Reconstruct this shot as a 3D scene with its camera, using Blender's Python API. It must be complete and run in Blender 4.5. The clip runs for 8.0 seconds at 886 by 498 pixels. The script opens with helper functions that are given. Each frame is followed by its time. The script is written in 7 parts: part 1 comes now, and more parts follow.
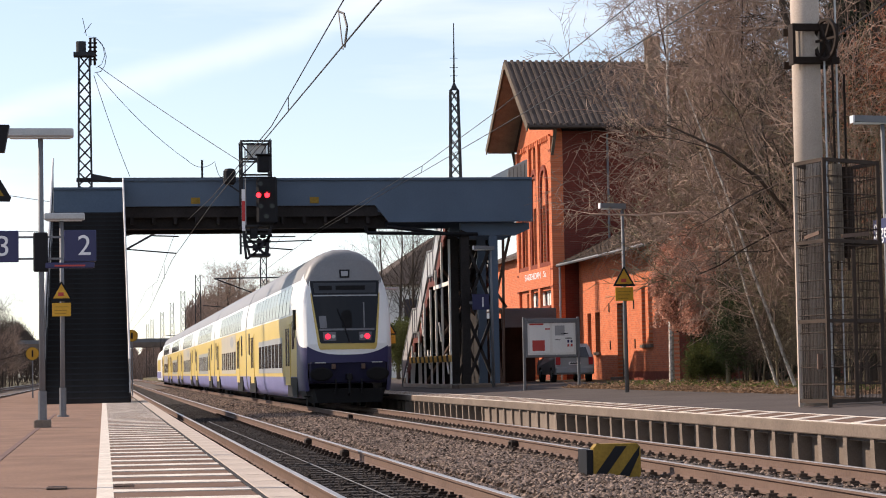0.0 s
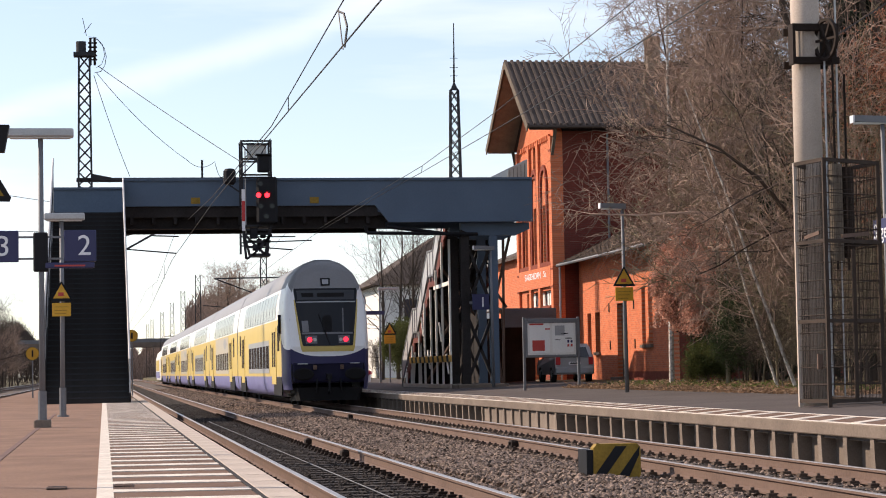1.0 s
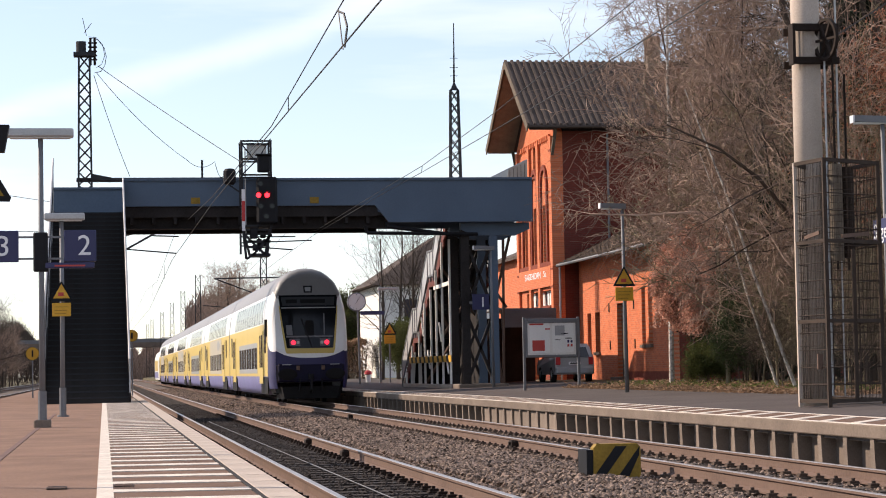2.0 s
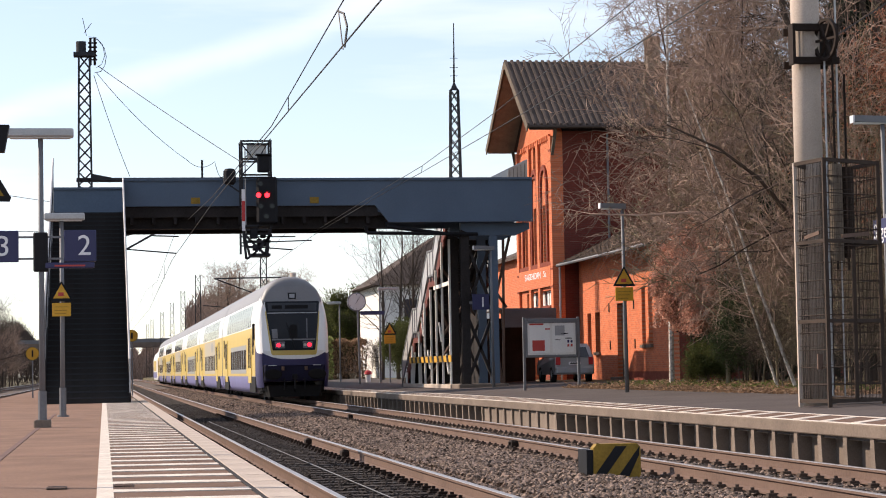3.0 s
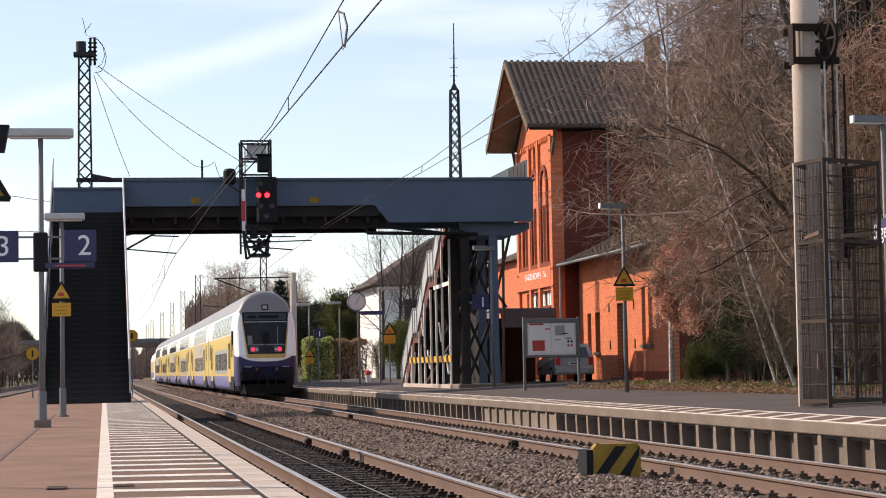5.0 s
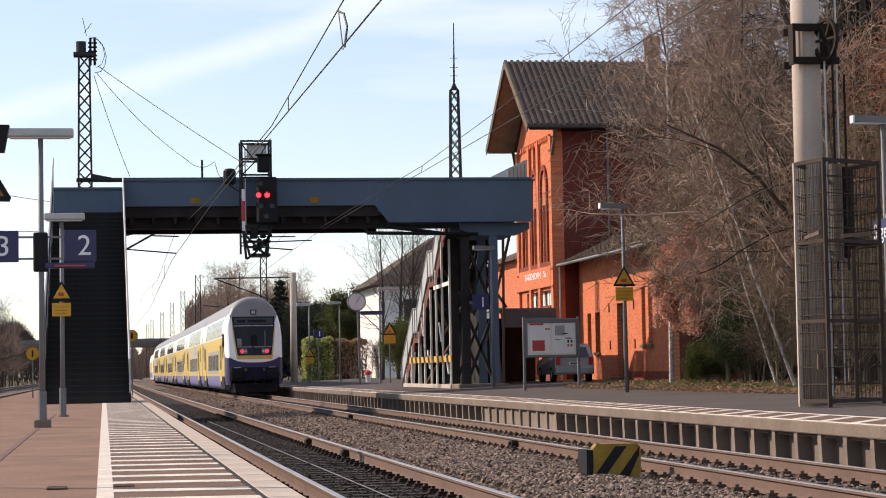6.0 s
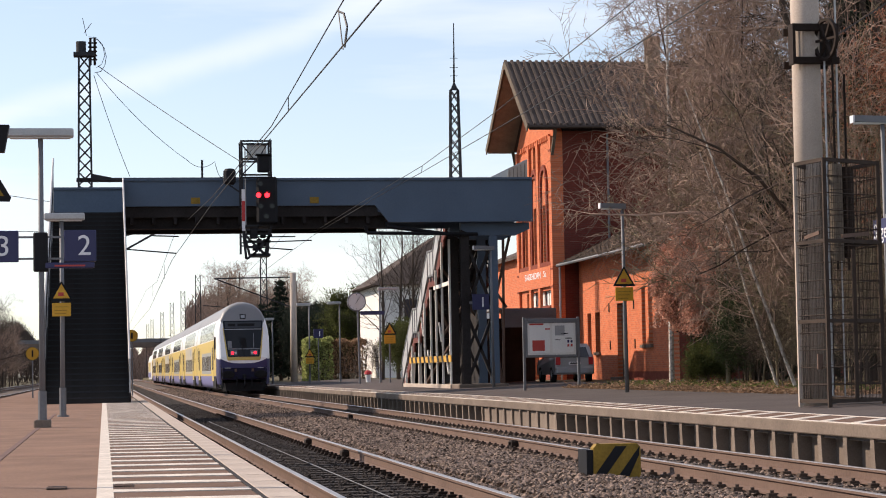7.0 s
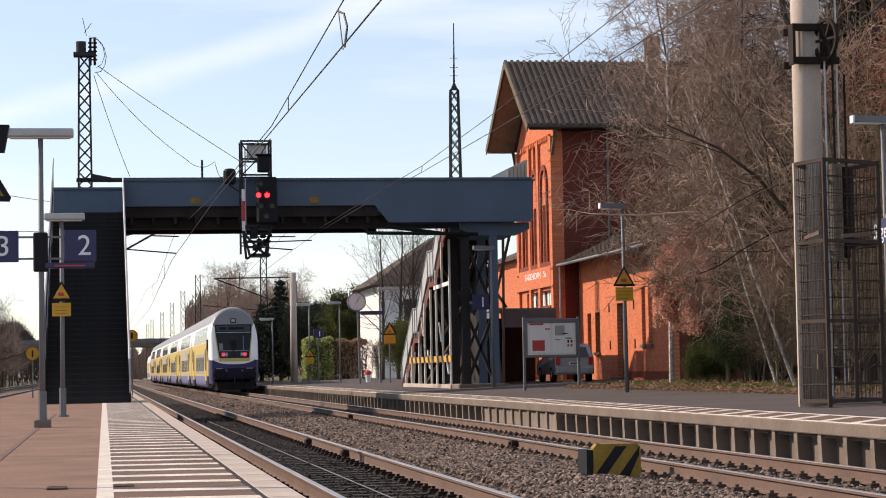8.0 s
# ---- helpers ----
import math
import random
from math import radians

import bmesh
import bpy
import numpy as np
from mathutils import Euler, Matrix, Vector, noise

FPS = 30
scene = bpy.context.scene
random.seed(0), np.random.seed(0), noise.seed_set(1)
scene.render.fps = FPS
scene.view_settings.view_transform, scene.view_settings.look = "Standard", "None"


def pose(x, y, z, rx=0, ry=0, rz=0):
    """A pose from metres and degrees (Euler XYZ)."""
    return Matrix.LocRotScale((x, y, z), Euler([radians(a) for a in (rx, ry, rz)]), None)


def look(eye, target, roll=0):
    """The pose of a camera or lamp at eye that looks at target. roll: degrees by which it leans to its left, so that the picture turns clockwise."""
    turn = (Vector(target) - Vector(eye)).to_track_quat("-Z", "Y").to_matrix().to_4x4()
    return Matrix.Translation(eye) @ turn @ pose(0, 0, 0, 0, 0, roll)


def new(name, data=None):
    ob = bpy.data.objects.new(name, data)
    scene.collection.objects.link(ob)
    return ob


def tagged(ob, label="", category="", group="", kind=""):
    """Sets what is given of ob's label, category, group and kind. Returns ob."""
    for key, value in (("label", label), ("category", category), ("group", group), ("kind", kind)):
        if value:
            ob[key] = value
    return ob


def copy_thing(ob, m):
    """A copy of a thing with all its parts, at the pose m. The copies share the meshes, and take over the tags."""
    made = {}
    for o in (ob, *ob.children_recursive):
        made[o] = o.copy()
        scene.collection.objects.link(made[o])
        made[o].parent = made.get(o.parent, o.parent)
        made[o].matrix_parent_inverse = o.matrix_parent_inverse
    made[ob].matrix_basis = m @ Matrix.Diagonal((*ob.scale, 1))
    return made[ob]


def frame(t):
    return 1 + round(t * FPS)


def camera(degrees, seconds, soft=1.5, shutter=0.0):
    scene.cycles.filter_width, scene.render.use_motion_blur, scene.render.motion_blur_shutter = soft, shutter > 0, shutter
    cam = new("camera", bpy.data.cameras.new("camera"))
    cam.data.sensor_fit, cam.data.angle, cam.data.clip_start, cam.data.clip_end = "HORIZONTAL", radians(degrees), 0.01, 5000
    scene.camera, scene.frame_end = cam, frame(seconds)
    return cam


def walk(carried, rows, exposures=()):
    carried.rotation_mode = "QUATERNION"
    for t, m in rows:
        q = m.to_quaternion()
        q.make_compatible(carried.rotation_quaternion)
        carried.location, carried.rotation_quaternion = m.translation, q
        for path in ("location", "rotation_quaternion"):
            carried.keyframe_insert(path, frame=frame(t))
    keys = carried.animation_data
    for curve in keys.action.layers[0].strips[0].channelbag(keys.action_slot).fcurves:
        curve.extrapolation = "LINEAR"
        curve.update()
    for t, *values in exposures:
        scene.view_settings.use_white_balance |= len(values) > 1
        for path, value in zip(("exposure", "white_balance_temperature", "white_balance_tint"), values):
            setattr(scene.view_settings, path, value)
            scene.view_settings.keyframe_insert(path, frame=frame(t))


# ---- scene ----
EYE = (0.0, 0.0, 1.16)
cam = camera(23.02, 8.0, 1.0)
HOLD = look(EYE, (7.721, 49.323, 3.918), -1.0)
walk(cam, [(0.0, HOLD), (8.0, HOLD)], [(0.0, 0.19, 6660, 17), (3.0, 0.24, 6660, 17), (4.5, 0.19, 6660, 17), (6.0, 0.13, 6660, 17), (8.0, 0.07, 6660, 17)])

# ---- world, sun, exposure ----
SUN_DIR = Vector((-0.86, 0.51, 0.0)).normalized()      # towards the sun, on the ground
SUN_ELEV = radians(33)


def make_world():
    w = bpy.data.worlds.new("world")
    scene.world = w
    w.use_nodes = True
    nt = w.node_tree
    nt.nodes.clear()
    out = nt.nodes.new("ShaderNodeOutputWorld")
    bg = nt.nodes.new("ShaderNodeBackground")
    sky = nt.nodes.new("ShaderNodeTexSky")
    sky.sky_type = "NISHITA"
    sky.sun_disc = False
    sky.sun_elevation = SUN_ELEV
    sky.sun_rotation = math.atan2(SUN_DIR.x, SUN_DIR.y)
    sky.air_density, sky.dust_density, sky.ozone_density = 1.0, 0.1, 2.0
    bg.inputs["Strength"].default_value = 0.14
    # thin streaks of high cirrus
    tc = nt.nodes.new("ShaderNodeTexCoord")
    mp = nt.nodes.new("ShaderNodeMapping")
    mp.inputs["Rotation"].default_value = (0, radians(-14), radians(10))
    mp.inputs["Scale"].default_value = (3.0, 3.0, 22.0)
    nz = nt.nodes.new("ShaderNodeTexNoise")
    nz.inputs["Scale"].default_value = 1.3
    nz.inputs["Detail"].default_value = 5
    nz.inputs["Roughness"].default_value = 0.55
    rp = nt.nodes.new("ShaderNodeValToRGB")
    rp.color_ramp.elements[0].position, rp.color_ramp.elements[0].color = 0.47, (0, 0, 0, 1)
    rp.color_ramp.elements[1].position, rp.color_ramp.elements[1].color = 0.70, (1, 1, 1, 1)
    mx = nt.nodes.new("ShaderNodeMixRGB")
    mx.inputs[2].default_value = (7.0, 7.6, 8.2, 1)
    mu = nt.nodes.new("ShaderNodeMath")
    mu.operation = "MULTIPLY"
    mu.inputs[1].default_value = 0.4
    L = nt.links.new
    L(tc.outputs["Generated"], mp.inputs["Vector"])
    L(mp.outputs["Vector"], nz.inputs["Vector"])
    L(nz.outputs["Fac"], rp.inputs["Fac"])
    L(rp.outputs["Color"], mu.inputs[0])
    sp = nt.nodes.new("ShaderNodeSeparateXYZ")
    L(tc.outputs["Generated"], sp.inputs[0])

    def calc(op, a, b, c=None):
        n = nt.nodes.new("ShaderNodeMath")
        n.operation = op
        for i, v in enumerate((a, b, c)):
            if v is None:
                continue
            if isinstance(v, (int, float)):
                n.inputs[i].default_value = v
            else:
                L(v, n.inputs[i])
        return n.outputs[0]

    wob = nt.nodes.new("ShaderNodeTexNoise")
    wob.inputs["Scale"].default_value, wob.inputs["Detail"].default_value = 14.0, 4
    L(tc.outputs["Generated"], wob.inputs["Vector"])
    across = calc("ADD", sp.outputs["Z"], calc("MULTIPLY", sp.outputs["X"], -0.29))
    off = calc("ABSOLUTE", calc("ADD", calc("SUBTRACT", across, 0.1295), calc("MULTIPLY", calc("SUBTRACT", wob.outputs["Fac"], 0.5), 0.022)), 0)
    fall = nt.nodes.new("ShaderNodeMapRange")
    fall.interpolation_type = "SMOOTHSTEP"
    for k, v in (("From Min", 0.0), ("From Max", 0.0115), ("To Min", 0.62), ("To Max", 0.0)):
        fall.inputs[k].default_value = v
    L(off, fall.inputs["Value"])
    ahead = calc("GREATER_THAN", sp.outputs["Y"], 0.0)
    streak = calc("MULTIPLY", calc("MULTIPLY", fall.outputs["Result"], wob.outputs["Fac"]), ahead)
    both = calc("ADD", mu.outputs[0], streak)
    veil = nt.nodes.new("ShaderNodeMath")
    veil.operation = "ADD"
    veil.inputs[1].default_value = 0.24
    L(both, veil.inputs[0])
    L(veil.outputs[0], mx.inputs[0])
    L(sky.outputs["Color"], mx.inputs[1])
    L(mx.outputs["Color"], bg.inputs["Color"])
    L(bg.outputs["Background"], out.inputs["Surface"])


make_world()
sun_data = bpy.data.lights.new("sun", "SUN")
sun_data.energy, sun_data.angle, sun_data.color = 5.6, radians(0.6), (1.0, 0.87, 0.70)
sun = new("sun", sun_data)
sun.matrix_world = look((-60, 40, 60), Vector((-60, 40, 60)) - Vector((SUN_DIR.x * math.cos(SUN_ELEV), SUN_DIR.y * math.cos(SUN_ELEV), math.sin(SUN_ELEV))))


# ---- materials ----
def mat(name, col, rough=0.7, metal=0.0, var=0.25, scale=4.0, fine=60.0, bump=0.15, tint=None, rnd=0.0, stretch=(1, 1, 1), dist=0.01):
    """Two scales of noise on a base colour, with relief; rnd varies it from object to object."""
    m = bpy.data.materials.new(name)
    m.use_nodes = True
    nt = m.node_tree
    b = nt.nodes["Principled BSDF"]
    b.inputs["Roughness"].default_value = rough
    b.inputs["Metallic"].default_value = metal
    b.inputs["Specular IOR Level"].default_value = 0.5 if rough < 0.6 else 0.2
    L = nt.links.new
    tc = nt.nodes.new("ShaderNodeTexCoord")
    mp = nt.nodes.new("ShaderNodeMapping")
    mp.inputs["Scale"].default_value = stretch
    L(tc.outputs["Object"], mp.inputs["Vector"])
    n1 = nt.nodes.new("ShaderNodeTexNoise")
    n1.inputs["Scale"].default_value, n1.inputs["Detail"].default_value = scale, 4
    n2 = nt.nodes.new("ShaderNodeTexNoise")
    n2.inputs["Scale"].default_value, n2.inputs["Detail"].default_value = fine, 3
    L(mp.outputs["Vector"], n1.inputs["Vector"])
    L(mp.outputs["Vector"], n2.inputs["Vector"])
    ad = nt.nodes.new("ShaderNodeMath")
    ad.operation = "ADD"
    L(n1.outputs["Fac"], ad.inputs[0])
    L(n2.outputs["Fac"], ad.inputs[1])
    hv = nt.nodes.new("ShaderNodeMapRange")
    hv.inputs["From Min"].default_value, hv.inputs["From Max"].default_value = 0.65, 1.35
    L(ad.outputs[0], hv.inputs["Value"])
    mx = nt.nodes.new("ShaderNodeMixRGB")
    lo = tint if tint else [c * (1 - var) for c in col]
    hi = [min(1, c * (1 + var)) for c in col]
    mx.inputs[1].default_value, mx.inputs[2].default_value = (*lo, 1), (*hi, 1)
    L(hv.outputs["Result"], mx.inputs[0])
    src = mx.outputs["Color"]
    if rnd:
        oi = nt.nodes.new("ShaderNodeObjectInfo")
        mr = nt.nodes.new("ShaderNodeMapRange")
        mr.inputs["To Min"].default_value, mr.inputs["To Max"].default_value = 1 - rnd, 1 + rnd
        L(oi.outputs["Random"], mr.inputs["Value"])
        hs = nt.nodes.new("ShaderNodeHueSaturation")
        L(mr.outputs["Result"], hs.inputs["Value"])
        L(src, hs.inputs["Color"])
        src = hs.outputs["Color"]
    L(src, b.inputs["Base Color"])
    if bump:
        bp = nt.nodes.new("ShaderNodeBump")
        bp.inputs["Strength"].default_value, bp.inputs["Distance"].default_value = bump, dist
        L(n2.outputs["Fac"], bp.inputs["Height"])
        L(bp.outputs["Normal"], b.inputs["Normal"])
    return m


def island(m, amount=0.35):
    """Let joined pieces differ in value."""
    nt = m.node_tree
    b = nt.nodes["Principled BSDF"]
    src = b.inputs["Base Color"].links[0].from_socket
    ge = nt.nodes.new("ShaderNodeNewGeometry")
    mr = nt.nodes.new("ShaderNodeMapRange")
    mr.inputs["To Min"].default_value, mr.inputs["To Max"].default_value = 1 - amount, 1 + amount
    hs = nt.nodes.new("ShaderNodeHueSaturation")
    nt.links.new(ge.outputs["Random Per Island"], mr.inputs["Value"])
    nt.links.new(mr.outputs["Result"], hs.inputs["Value"])
    nt.links.new(src, hs.inputs["Color"])
    nt.links.new(hs.outputs["Color"], b.inputs["Base Color"])
    return m


def leafy(m, share=0.45):
    """Let light shine through leaves."""
    nt = m.node_tree
    b = nt.nodes["Principled BSDF"]
    out = [n for n in nt.nodes if n.type == "OUTPUT_MATERIAL"][0]
    tr = nt.nodes.new("ShaderNodeBsdfTranslucent")
    mx = nt.nodes.new("ShaderNodeMixShader")
    mx.inputs[0].default_value = share
    nt.links.new(b.inputs["Base Color"].links[0].from_socket, tr.inputs["Color"])
    nt.links.new(b.outputs[0], mx.inputs[1])
    nt.links.new(tr.outputs[0], mx.inputs[2])
    nt.links.new(mx.outputs[0], out.inputs["Surface"])
    return m


def glow(name, col, strength):
    m = bpy.data.materials.new(name)
    m.use_nodes = True
    b = m.node_tree.nodes["Principled BSDF"]
    b.inputs["Base Color"].default_value = (*[c * 0.5 for c in col], 1)
    b.inputs["Emission Color"].default_value = (*col, 1)
    b.inputs["Emission Strength"].default_value = strength
    return m


def brick_mat(name, c1, c2, mortar, axis="x"):
    """Brickwork of real brick size; axis: the wall's normal."""
    m = mat(name, c1, 0.9, var=0.2, scale=0.8, fine=25, bump=0.1)
    nt = m.node_tree
    b = nt.nodes["Principled BSDF"]
    L = nt.links.new
    tc = [n for n in nt.nodes if n.type == "TEX_COORD"][0]
    sp = nt.nodes.new("ShaderNodeSeparateXYZ")
    cb = nt.nodes.new("ShaderNodeCombineXYZ")
    L(tc.outputs["Object"], sp.inputs[0])
    L(sp.outputs["Y" if axis == "x" else "X"], cb.inputs["X"])
    L(sp.outputs["Z"], cb.inputs["Y"])
    br = nt.nodes.new("ShaderNodeTexBrick")
    br.inputs["Scale"].default_value = 1.0
    br.inputs["Brick Width"].default_value, br.inputs["Row Height"].default_value = 0.25, 0.077
    br.inputs["Mortar Size"].default_value = 0.006
    br.inputs["Color1"].default_value, br.inputs["Color2"].default_value = (*c1, 1), (*c2, 1)
    br.inputs["Mortar"].default_value = (*mortar, 1)
    L(cb.outputs[0], br.inputs["Vector"])
    old = b.inputs["Base Color"].links[0].from_socket
    mx = nt.nodes.new("ShaderNodeMixRGB")
    mx.inputs[0].default_value = 0.7
    L(old, mx.inputs[1])
    L(br.outputs["Color"], mx.inputs[2])
    L(mx.outputs["Color"], b.inputs["Base Color"])
    return m


def glass(name, col=(0.008, 0.009, 0.011), rough=0.12, spec=0.28):
    m = bpy.data.materials.new(name)
    m.use_nodes = True
    b = m.node_tree.nodes["Principled BSDF"]
    b.inputs["Base Color"].default_value = (*col, 1)
    b.inputs["Roughness"].default_value = rough
    b.inputs["Specular IOR Level"].default_value = spec
    return m


